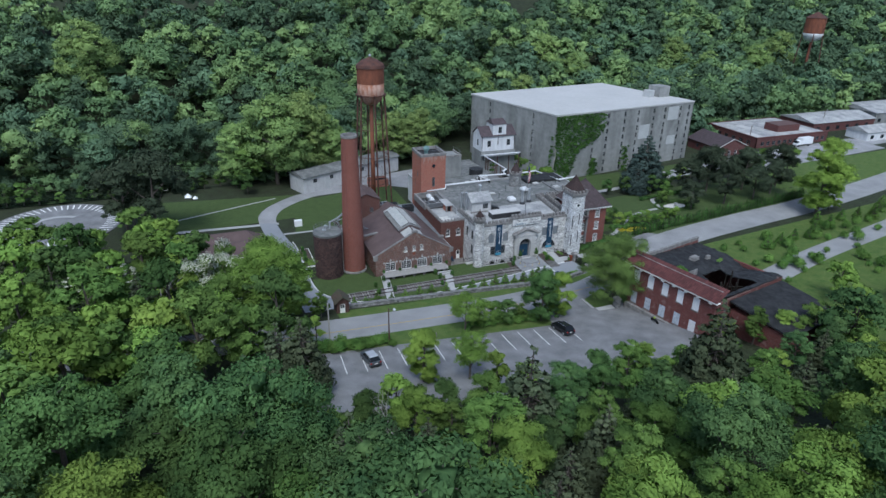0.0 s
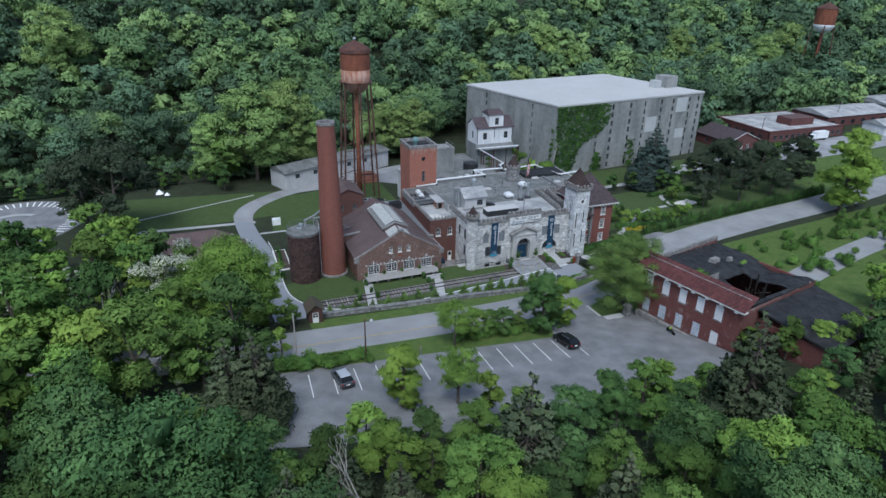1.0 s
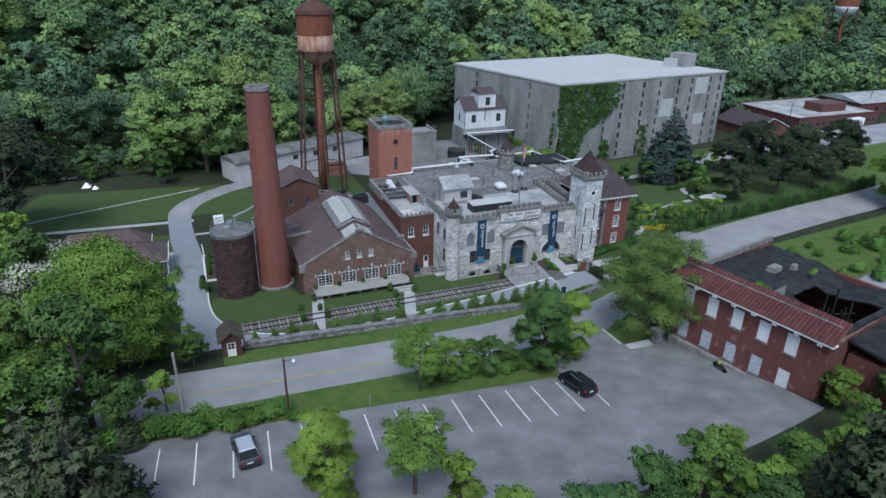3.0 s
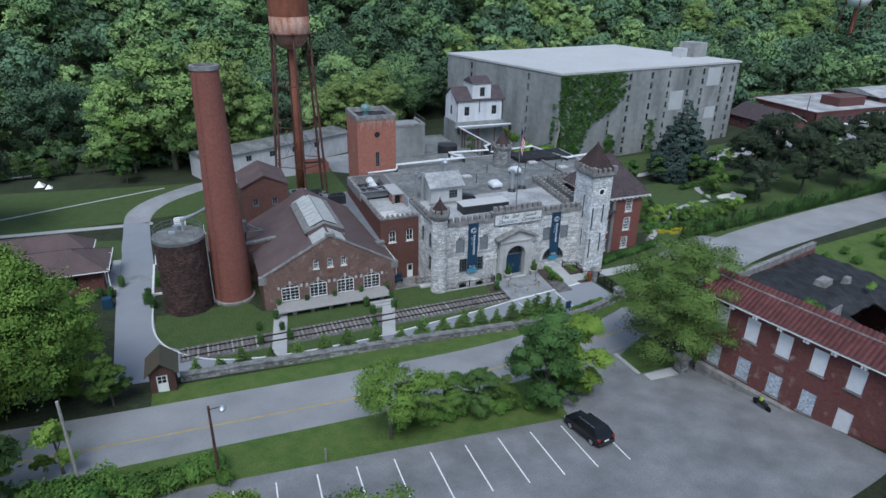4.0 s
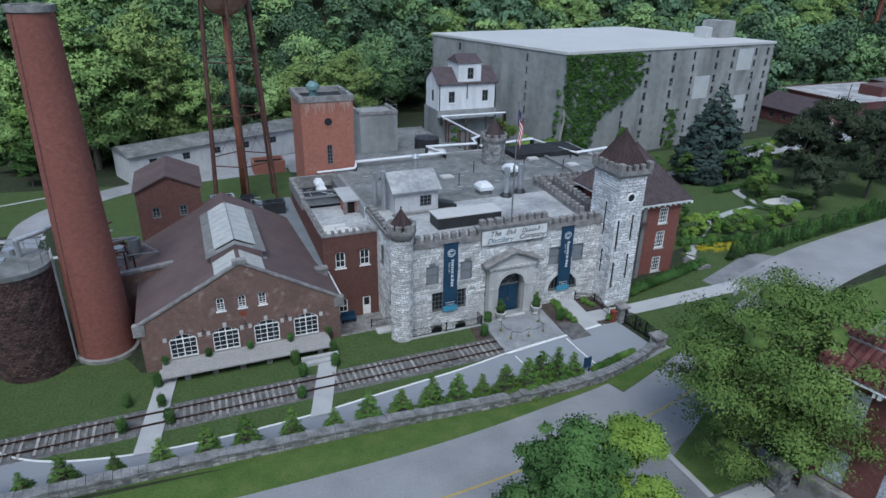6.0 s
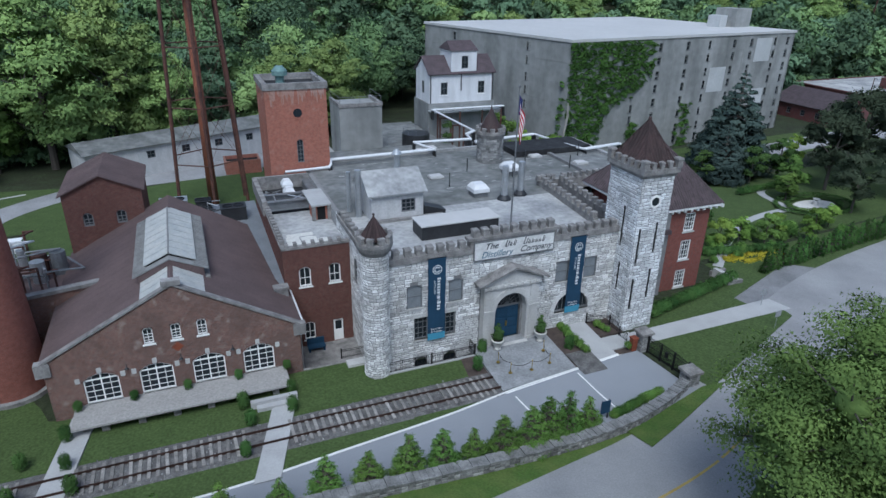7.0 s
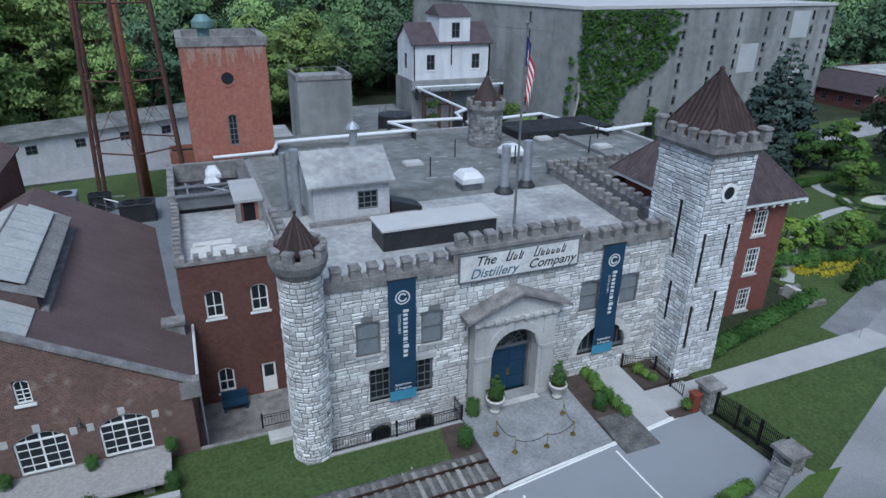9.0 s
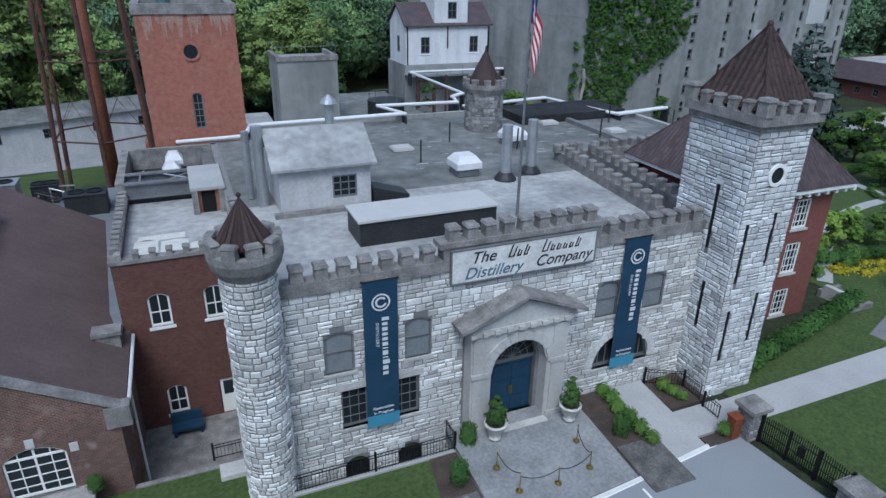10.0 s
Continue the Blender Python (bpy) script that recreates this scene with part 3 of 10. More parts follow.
def land(x, y):
    """Height of the ground: terrace at 0, the road and car park rising to the west and south, hills north and south."""
    road = 0.3 + 0.06 * max(0.0, 75 - max(x, -40)) * smooth(15, 45, y + 60) + 0.13 * max(0.0, 105 - max(y, -40)) * (1 - 0.8 * smooth(80, 120, x))
    road += 0.22 * max(0.0, 60 - y) * (1 - 0.7 * smooth(85, 150, x))
    north = -3.0 * smooth(138, 168, y) * (1 - 0.5 * smooth(120, 200, x))
    north += -1.2 * smooth(205, 212, y) * (1 - smooth(216, 224, y)) * (1 - smooth(0, 25, x))
    h = y - hill_line(x)
    north += 0.30 * max(0.0, h) * smooth(0, 60, h) if h < 230 else 69 + 0.1 * (h - 230)
    west = 5.0 * smooth(5, -30, x) * smooth(150, 118, y)
    k = smooth(104.3, 111.5, y)
    return road * (1 - k) + (north + west) * k


def drape(name, outline_fn, n, mat, label, lift=0.05, kind="structure", category="", m=4, parent=None):
    """A strip of paving laid on the land between two edges: outline_fn(t) gives both edge points."""
    g = Geo()
    for i in range(n + 1):
        a, b = outline_fn(i / n)
        for j in range(m + 1):
            x, y = a[0] + (b[0] - a[0]) * j / m, a[1] + (b[1] - a[1]) * j / m
            g.v.append((x, y, land(x, y) + lift))
    for i in range(n):
        for j in range(m):
            k = i * (m + 1) + j
            g.f.append((k, k + 1, k + m + 2, k + m + 1))
    base = len(g.v)
    g.v += [(x, y, z - 0.25) for x, y, z in g.v]
    rim = [i * (m + 1) for i in range(n + 1)], [i * (m + 1) + m for i in range(n + 1)]
    for r in rim:
        g.f += [(p, q, q + base, p + base) for p, q in zip(r, r[1:])]
    if parent is not None:
        return part(name, g, mat, parent, label)
    return solid(name, g, mat, label, category or name, kind=kind)


def smooth_line(pts):
    """A smooth curve through a few points; returns f(t) for t in 0..1."""
    p = [Vector(q) for q in pts]

    def f(t):
        s = min(max(t, 0), 1) * (len(p) - 1)
        i = min(int(s), len(p) - 2)
        u = s - i
        a, b, c, d = p[max(i - 1, 0)], p[i], p[i + 1], p[min(i + 2, len(p) - 1)]
        return 0.5 * (2 * b + (c - a) * u + (2 * a - 5 * b + 4 * c - d) * u * u + (3 * b - a - 3 * c + d) * u ** 3)
    return f


def ribbon(pts, half):
    """Both edges of a road of that half width along a smooth line."""
    f = smooth_line(pts)

    def edges(t):
        c = f(t)
        d = (f(min(t + 0.01, 1)) - f(max(t - 0.01, 0))).normalized()
        nrm = Vector((-d.y, d.x)) * half
        return c + nrm, c - nrm
    return edges


def axis_steps(lo, hi, fine_lo, fine_hi, fine, coarse):
    out, v = [], lo
    while v < hi:
        out.append(v)
        v += fine if fine_lo <= v < fine_hi else coarse
    return out + [hi]


xs = axis_steps(-900, 1400, -60, 220, 2.0, 20)
ys = axis_steps(-500, 96, 30, 96, 1.8, 20)[:-1] + axis_steps(96, 116, 96, 116, 0.6, 20)[:-1] + axis_steps(116, 1600, 116, 240, 1.8, 20)
xs, ys = sorted({*xs, 51.0, 57.0, 57.3, 65.35}), sorted({*ys, 119.3, 120.5, 122.5, 129.2})
g = Geo()
g.v = [(x, y, land(x, y)) for y in ys for x in xs]
w = len(xs)
g.f = [(j * w + i, j * w + i + 1, (j + 1) * w + i + 1, (j + 1) * w + i) for j in range(len(ys) - 1) for i in range(w - 1) if not (51 <= xs[i] < 57 and 122.5 <= ys[j] < 129.2) and not (57.3 <= xs[i] < 65.35 and 119.3 <= ys[j] < 120.5)]
ground = solid("ground", g, M["forest_floor"], "wooded valley ground, brown earth and undergrowth", "ground", kind="structure", smooth=True)

kerb_line = smooth_line([(19.0, 150), (19.2, 143), (19.3, 136), (19.1, 129), (19.2, 122.5), (20.4, 118.2), (22.6, 115.2), (25.6, 113.0), (30, 111.6), (36, 110.8), (44, 110.9), (52, 111.8), (60, 112.7), (66.5, 113.8), (73, 114.5), (79.2, 115.3)])

# lawns over the ground
drape("lawn", lambda t: (kerb_line(0.27 + 0.58 * t), (19.6 + 45.4 * t, 122.25 + 3.4 * (1 - smooth(0.25, 0.29, t)) - 3.1 * smooth(0.815, 0.83, t))), 60, M["grass"], "mown green front lawn along the old siding", 0.03, m=8)
drape("lawn", lambda t: ((-22 + 58 * t, 169 + 3 * t), (-14 + 44 * t, 196 - 6 * t)), 24, M["grass"], "mown lawn below the wooded slope", 0.03, m=8)
drape("lawn", lambda t: ((21 + 36 * t, 158 + 0 * t), (25 + 32 * t, 184.0 + 8.5 * t)), 20, M["grass"], "mown lawn strip below the water tower", 0.035, m=6)
drape("lawn", lambda t: ((4 + 11.5 * t, 146.5), (4 + 11.0 * t, 163.5 - 4 * t)), 6, M["grass"], "small mown lawn beside the drive", 0.03)
drape("lawn", lambda t: ((81.2 + 16.4 * t, 108.1 + 6.5 * t), (79.7 + 18 * t, 115.55 + 0.2 * t)), 12, M["grass"], "mown triangular lawn between path and road", 0.1, m=6)
drape("verge", lambda t: ((71.6 + 11.2 * t, 103.7 + 4.6 * t), (71.2 + 9.4 * t, 105.9 + 2.6 * t)), 30, M["grass_verge"], "grass strip at the foot of the stone wall", 0.15, m=6)
drape("lawn", lambda t: ((81.2 + 16.4 * t, 117.7 + 0.5 * t), (81.6 + 16.5 * t, 119.9 + 2.9 * t)), 10, M["grass"], "mown lawn below the clipped hedge", 0.06)
drape("lawn", lambda t: ((97 + 75 * t, 128 + 6 * t), (97 + 75 * t, 152 + 6 * t)), 30, M["grass"], "shaded garden lawn behind the hedge", 0.03, m=8)
drape("field", lambda t: ((100 + 160 * t, 60 + 20 * t), (103 + 160 * t, 111 + 17 * t)), 40, M["grass_verge"], "rough green field with scattered young shrubs", 0.03, m=14)
drape("field", lambda t: ((88 + 120 * t, 162 + 6 * t), (96 + 120 * t, 178 + 0 * t)), 30, M["grass"], "grass verge beside the concrete store", 0.02, m=6)
drape("verge", lambda t: ((20 + 62 * t, 97.0 + 4.5 * t + 4.0 * smooth(0.8, 1, t)), (20 + 60 * t, 105.0 + 0.9 * t + 1.0 * smooth(0.85, 1, t))), 50, M["grass_verge"], "grass verge below the stone wall", 0.04)
drape("verge", lambda t: ((8 + 50 * t, 86.6 - 2.6 * t), (8 + 54 * t, 92.6 + 0.6 * t)), 40, M["grass_verge"], "rough grass bank between road and car park", 0.04)

drape("verge", lambda t: ((98 + 80 * t, 116.5 + 11.5 * t), (98 + 80 * t, 127.0 + 8.0 * t)), 40, M["grass"], "grass verge between hedge and road", 0.045)
drape("field", lambda t: ((171 + 110 * t, 129 + 24 * t), (171 + 110 * t, 160 + 8 * t)), 30, M["grass_verge"], "rough green field beside the road", 0.02, m=8)

# roads
road_mid = [(-70, 104), (-30, 98.5), (5, 95.6), (29.5, 96.0), (51.4, 97.2), (66, 99.7), (76, 102.3), (88, 107.6), (100, 114), (115, 118.4), (140, 122.2), (170, 126.0), (215, 135), (280, 152), (380, 190)]
road = drape("road", ribbon(road_mid, 4.5), 220, M["asphalt_road"], "pale worn asphalt country road", 0.07, m=4)
drape("road_line", ribbon([(x, y - 1.0) for x, y in road_mid[:8]], 0.09), 160, M["paint_yellow"], "worn yellow centre line", 0.078, m=1, parent=road)
drape("road", lambda t: ((96 + 18 * t, 114.8 + 3.2 * t), (95 + 12 * t, 119.5 + 4.4 * t)), 8, M["asphalt_lot"], "darker asphalt garden entrance apron", 0.062)
drape("road", ribbon([(118, 92), (140, 98), (174, 105), (230, 118)], 3.0), 40, M["asphalt_road"], "narrow asphalt lane beyond the field", 0.07)
drape("car_park", lambda t: ((4 + 75 * t, 70.5 - 1.0 * t - 5 * math.sin(math.pi * t)), (6 + 70 * t, 87.0 - 2.4 * t + 9.5 * smooth(0.82, 0.96, t))), 60, M["asphalt_lot"], "worn grey asphalt car park with painted bays", 0.06, m=10)
drape("road", lambda t: ((56.0 + 3 * t, 84.0 + 12 * t), (76.0 - 1.5 * t, 84.0 + 17.5 * t)), 10, M["asphalt_lot"], "asphalt entrance of the car park", 0.066)
drive = drape("driveway", lambda t: ((22.6 + 57.4 * t, 106.0 + 1.0 * t), kerb_line(0.4 + 0.6 * t)), 60, M["asphalt_drive"], "smooth blue-grey asphalt drive with white kerb", 0.075, m=14)
drive_west = smooth_line([(16.5, 106.3), (15.4, 112), (15.0, 119), (14.5, 130), (14.1, 140.6), (14.1, 148.6), (13.5, 156), (12.9, 170)])
drive_east = smooth_line([(22.6, 106.1), (22.6, 115.2), (20.0, 119.0), (19.1, 128), (19.2, 138.7), (18.7, 147), (18, 157), (17.4, 168.6)])
drape("driveway", lambda t: (drive_west(t), drive_east(t)), 60, M["asphalt_drive"], "curving asphalt drive past the round silo", 0.068, m=10)
lane_west = smooth_line([(12.9, 169.9), (13.5, 176), (17.5, 183), (27, 190.5), (41, 195), (58, 200)])
lane_east = smooth_line([(17.4, 168.5), (18.2, 174), (21.5, 180), (30, 186.5), (42, 190), (60, 194)])
drape("driveway", lambda t: (lane_west(t), lane_east(t)), 40, M["gravel_grey"], "grey gravel service drive", 0.06, m=4)
drape("yard", lambda t: ((33.5 + 23 * t, 187.6 + 2.6 * t), (30 + 28 * t, 200 + 12 * t)), 14, M["gravel_grey"], "pale gravel yard before the long shed", 0.09, m=8)
drape("yard", lambda t: ((56.5 + 8 * t, 190 - 6 * t), (50 + 20 * t, 200 + 5 * t)), 14, M["gravel_grey"], "grey gravel yard behind the works", 0.025, m=6)
drape("road", lambda t: ((150 + 150 * t, 166 + 10 * t), (150 + 150 * t, 172.5 + 14 * t)), 40, M["gravel_grey"], "pale gravel lane past the brick sheds", 0.04)
drape("road", ribbon([(96, 160), (125, 163), (150, 168)], 1.2), 20, M["concrete_walk"], "pale concrete garden path", 0.045)
drape("road", lambda t: ((185 + 75 * t, 160 + 8 * t), (185 + 75 * t, 178 + 6 * t)), 20, M["gravel_grey"], "pale gravel yard beside the brick sheds", 0.035)

# foot paths
for k, (a, b) in enumerate((((32.2, 110.9), (34.1, 122.2)), ((45.6, 110.6), (48.2, 119.2)))):
    drape("pavement", lambda t, a=a, b=b: ((a[0] + (b[0] - a[0]) * t, a[1] + (b[1] - a[1]) * t), (a[0] + 1.75 + (b[0] - a[0]) * t, a[1] + (b[1] - a[1]) * t)), 8, M["concrete_walk"], "pale concrete footpath across the siding", 0.3 if k == 5 else 0.16)
drape("pavement", lambda t: ((-18 + 36 * t, 170.2 - 2.5 * t), (-18 + 36 * t, 171.6 - 2.5 * t)), 16, M["concrete_walk"], "white concrete path across the lawn", 0.06)
drape("pavement", lambda t: ((18 + 36 * t, 158.0 - 1.0 * t), (18 + 36 * t, 159.2 - 1.0 * t)), 16, M["concrete_walk"], "white concrete path beside the works", 0.06)
drape("pavement", lambda t: ((-14 + 34 * t, 177 + 12 * t), (-14 + 34 * t, 177.6 + 12 * t)), 16, M["concrete_walk"], "narrow pale path over the lawn", 0.05)
drape("pavement", lambda t: ((14.4 + 4.8 * t, 137.0), (14.3 + 4.9 * t, 139.4)), 4, M["plaza_concrete"], "pale concrete crossing on the drive", 0.085)
drape("pavement", lambda t: ((80.2 + 18.5 * t, 115.6 + 0.1 * t), (80.2 + 18.0 * t, 117.6 + 0.5 * t)), 16, M["concrete_walk"], "pale concrete path to the stone tower", 0.1)

# kerb along the drive: a white stone edge
g = Geo()
for i in range(150):
    a, b = kerb_line(i / 150), kerb_line((i + 1) / 150)
    d = (b - a).normalized()
    nrm = Vector((-d.y, d.x)) * 0.09
    za, zb = land(*a), land(*b)
    g.add([(*(a - nrm), za - 0.1), (*(a + nrm), za - 0.1), (*(b + nrm), zb - 0.1), (*(b - nrm), zb - 0.1), (*(a - nrm), za + 0.12), (*(a + nrm), za + 0.12), (*(b + nrm), zb + 0.12), (*(b - nrm), zb + 0.12)],
          [(4, 5, 6, 7), (0, 4, 7, 3), (1, 2, 6, 5)])
solid("kerb", g, M["kerb_white"], "white concrete kerb along the drive", "kerb", kind="structure")

# bay lines of the car park
g_line = Geo().box(-0.06, 0.06, -3.2, 3.2, 0, 0.008)
line_mesh = g_line.data("bay_line", M["paint_white"])
car_park = bpy.data.objects["car_park"]
for i in range(16):
    x = 10.2 + 3.17 * i
    y = 82.1 - 0.07 * i
    a = radians(-4)
    slope = math.atan2(land(x, y + 2) - land(x, y - 2), 4.0)
    ob = new("bay_line", line_mesh)
    ob.parent = car_park
    ob.matrix_basis = Matrix.Translation((x, y, land(x, y) + 0.072)) @ Euler((slope, math.atan(0.06), a)).to_matrix().to_4x4()

# creek beyond the lower lawn
drape("water", lambda t: ((-160 + 160 * t, 206 + 2 * math.sin(6 * t)), (-160 + 160 * t, 220 + 2 * math.sin(5 * t))), 24, M["water"], "dark still creek under the trees", 0.35)

# ---- laid stone: courses of separate blocks proud of their mortar ----
def stones(place, u0, u1, z0, z1, rng, openings=(), lo=0.32, hi=0.85, rows=(0.17, 0.4), proud=(0.012, 0.06), gap=0.04):
    """Yields blocks (as lists of 8 corners) that fill a wall in courses, leaving its openings free."""
    out, z = [], z0
    while z < z1 - 0.1:
        h = min(rng.uniform(*rows), z1 - z)
        if z1 - z - h < 0.12:
            h = z1 - z
        u = u0 - rng.uniform(0, 0.3)
        while u < u1 - 0.05:
            w = rng.uniform(lo, hi)
            parts = [(z, h)]
            if h > 0.29 and rng.random() < 0.28:
                s = rng.uniform(0.4, 0.6) * h
                parts = [(z, s), (z + s, h - s)]
            for pz, ph in parts:
                a, b, c, d = max(u, u0) + gap / 2, min(u + w, u1) - gap / 2, pz + gap / 2, pz + ph - gap / 2
                spans = [(a, b)]
                for o in openings:
                    nxt = []
                    for p, q in spans:
                        mid = (max(p, o[0]) + min(q, o[1])) / 2
                        if q <= o[0] or p >= o[1] or d <= o[2] or c >= arch_z(min(max(mid, o[0]), o[1]), o[0], o[1], o[3], o[4]):
                            nxt.append((p, q))
                        else:
                            if p < o[0] - 0.06:
                                nxt.append((p, o[0]))
                            if q > o[1] + 0.06:
                                nxt.append((o[1], q))
                    spans = nxt
                for p, q in spans:
                    if q - p > 0.05 and d - c > 0.05:
                        o = rng.uniform(*proud)
                        e = min(0.03, (q - p) / 5, (d - c) / 5)
                        j = [rng.uniform(-0.028, 0.028) for _ in range(8)]
                        out.append([place(p, 0, c), place(q, 0, c), place(q, 0, d), place(p, 0, d),
                                    place(p + e + j[0], o, c + e + j[1]), place(q - e + j[2], o * rng.uniform(0.5, 1), c + e + j[3]), place(q - e + j[4], o, d - e + j[5]), place(p + e + j[6], o * rng.uniform(0.6, 1), d - e + j[7])])
            u += w
        z += h
    return out


STONE_FACES = [(4, 5, 6, 7), (0, 1, 5, 4), (1, 2, 6, 5), (2, 3, 7, 6), (3, 0, 4, 7)]


def lay(blocks, parent, mat, name="stone", single=None):
    """Lays blocks under a wall: those for which single() holds as parts of their own, the rest joined."""
    rest = Geo()
    count = 0
    for b in blocks:
        c = sum((Vector(p) for p in b), Vector()) / 8
        if single is not None and count < 150 and single(c):
            part(name, Geo().add(b, STONE_FACES), mat, parent)
            count += 1
        else:
            rest.add(b, STONE_FACES)
    part("stonework", rest, mat, parent, kind="stuff")


def lettering(body, size, mat, parent, pos, rot, name="lettering", shear=0.0, spacing=1.0):
    cu = bpy.data.curves.new(name, "FONT")
    cu.body, cu.size, cu.shear, cu.extrude, cu.space_character, cu.offset = body, size, shear, 0.004, spacing, 0.011 * size
    cu.align_x, cu.align_y = "CENTER", "CENTER"
    tmp = bpy.data.objects.new("tmp", cu)
    scene.collection.objects.link(tmp)
    me = bpy.data.meshes.new_from_object(tmp.evaluated_get(bpy.context.evaluated_depsgraph_get()))
    bpy.data.objects.remove(tmp)
    bpy.data.curves.remove(cu)
    me.materials.clear()
    me.materials.append(mat)
    ob = new(name, me)
    ob.parent = parent
    if parent.data is None:
        ob.matrix_parent_inverse = Matrix.Translation(-parent.location)
    ob.matrix_basis = Matrix.Translation(pos) @ rot
    return ob


UPRIGHT = Euler((radians(90), 0, 0)).to_matrix().to_4x4()
DOWNWARD = UPRIGHT @ Matrix.Rotation(radians(-90), 4, "Z")

# ---- the castle: stone front with parapet, portal, turret and square tower ----
rng = random.Random(7)
castle = thing("castle_building", 68, 121, 0, "pale limestone castle-style works front with crenellated parapet", "building")
FY = 120.5
front = face_south(FY)
W_UP = [(59.5, 60.85, 5.15, 7.25, 0.28), (63.2, 64.5, 5.15, 7.25, 0.28), (73.55, 74.9, 5.15, 7.2, 0.28), (76.5, 77.85, 5.15, 7.2, 0.28)]
W_BIG = (60.15, 63.9, 2.0, 4.15, 0.0)
W_LUN = (73.8, 77.4, 1.9, 3.95, 1.8)
W_BASE = [(60.15, 61.35, -1.15, 0.2, 0.45), (62.82, 64.05, -1.15, 0.2, 0.45)]
PORTAL = (66.1, 71.6, 0.0, 7.0, 0.0)
DOORWAY = (67.6, 70.2, 0.45, 5.2, 1.3)
holes = [*W_UP, W_BIG, W_LUN, *W_BASE, DOORWAY]
core = wall(Geo(), front, 57.0, 79.8, -1.6, 9.35, 0.55, holes)
front_wall = part("wall", core, M["mortar"], castle)
blocks = stones(front, 57.5, 79.8, -1.5, 9.3, rng, [*W_UP, W_BIG, W_LUN, *W_BASE, PORTAL], proud=(0.01, 0.07), gap=0.034)
lay(blocks, front_wall, M["limestone"], single=lambda c: 64.0 < c.x < 66.2 or 71.5 < c.x < 73.4)
side = face_west(57.0)
side_holes = [(123.6, 124.6, 5.2, 7.2, 0.25), (126.6, 127.6, 5.2, 7.2, 0.25), (123.6, 124.6, 1.6, 3.6, 0.25)]
side_wall = part("wall", wall(Geo(), side, 120.5, 134, -2.0, 9.35, 0.5, side_holes), M["mortar"], castle)
lay(stones(side, 120.6, 134, -1.9, 9.3, rng, side_holes), side_wall, M["limestone"])
for o in side_holes:
    window(castle, side, o, 2, 2, M["frame_grey"], M["pane_dark"], sill=M["weathered_stone"])
for x in (79.8,):
    part("wall", wall(Geo(), face_east(88.0), 122.9, 152, -2.0, 9.3, 0.5), M["mortar"], castle)
part("wall", Geo().box(57.5, 95, 151.5, 152, -3.2, 9.3), M["block_plain"], castle)
part("wall", Geo().box(57.0, 57.5, 134, 152, -3.2, 9.0), M["block_plain"], castle)
part("wall", Geo().box(94.6, 95.1, 136, 152, -3.2, 9.3), M["block_plain"], castle)
part("wall", Geo().box(88, 95, 135.6, 136.1, -3.2, 9.3), M["block_plain"], castle)

# string course and battlements
for u0, u1, d0, d1, z0, z1 in ((57.4, 65.0, -0.6, 0.14, 9.3, 9.85), (73.2, 79.8, -0.6, 0.14, 9.3, 9.85), (65.0, 73.2, -0.6, 0.12, 9.3, 10.45), (64.8, 73.4, -0.66, 0.2, 10.45, 10.7)):
    part("parapet", cell(Geo(), front, u0, u1, d0, d1, z0, z1), M["weathered_stone"], castle, "weathered grey stone string course")
merlon_mesh = None
for u0, u1, z, n in ((58.2, 64.8, 9.85, 7), (65.1, 73.1, 10.7, 9), (73.6, 79.6, 9.85, 7)):
    for i in range(n):
        u = u0 + (u1 - u0) * (i + 0.5) / n
        if merlon_mesh is None:
            m = Geo().box(-0.27, 0.27, -0.3, 0.3, 0, 0.55, 0.02).box(-0.31, 0.31, -0.34, 0.34, 0.55, 0.68, 0.05)
            merlon_mesh = m.data("merlon", M["weathered_stone"])
        ob = part("merlon", merlon_mesh, None, castle)
        ob.matrix_basis = pose(u + rng.uniform(-0.04, 0.04), FY + 0.2, z, 0, 0, rng.uniform(-2, 2))
wall_line = [(57.25, 121.6 + 1.05 * i, 9.35, 90) for i in range(11)]
wall_line += [(79.2 + 0.1 * i, 123.6 + 1.05 * i, 9.6, 90) for i in range(11)] + [(81.6 + 0.1 * i, 124.2 + 1.05 * i, 9.5, 90) for i in range(11)] + [(83.2 + 0.85 * i, 135.4, 9.5, 0) for i in range(9)]
wall_line += [(79.9 + 0.6 * i, 135.2, 9.6, 0) for i in range(4)]
for x, y, z, a in wall_line:
    ob = part("merlon", merlon_mesh, None, castle)
    ob.matrix_basis = pose(x, y, z, 0, 0, a + rng.uniform(-2, 2)) @ Matrix.Diagonal((0.8, 0.85, 0.85, 1))
part("parapet", Geo().box(56.85, 57.5, 121.2, 133.2, 8.9, 9.35), M["weathered_stone"], castle, "weathered stone inner parapet wall")
part("parapet", Geo().box(80.0, 91, 135.1, 135.7, 8.2, 9.5), M["weathered_stone"], castle, "weathered stone inner parapet wall")
for xa, xb, ya, za, zb in ((78.95, 79.5, 123.2, 8.6, 9.6), (81.3, 81.9, 123.8, 8.0, 9.5)):
    foot = [(xa, ya), (xb, ya), (xb + 1.1, 135.1), (xa + 1.1, 135.1)]
    part("parapet", Geo().add([(x, y, z) for z in (za, zb) for x, y in foot], [(3, 2, 1, 0), (4, 5, 6, 7), (0, 1, 5, 4), (1, 2, 6, 5), (2, 3, 7, 6), (3, 0, 4, 7)]), M["weathered_stone"], castle, "weathered stone inner parapet wall")

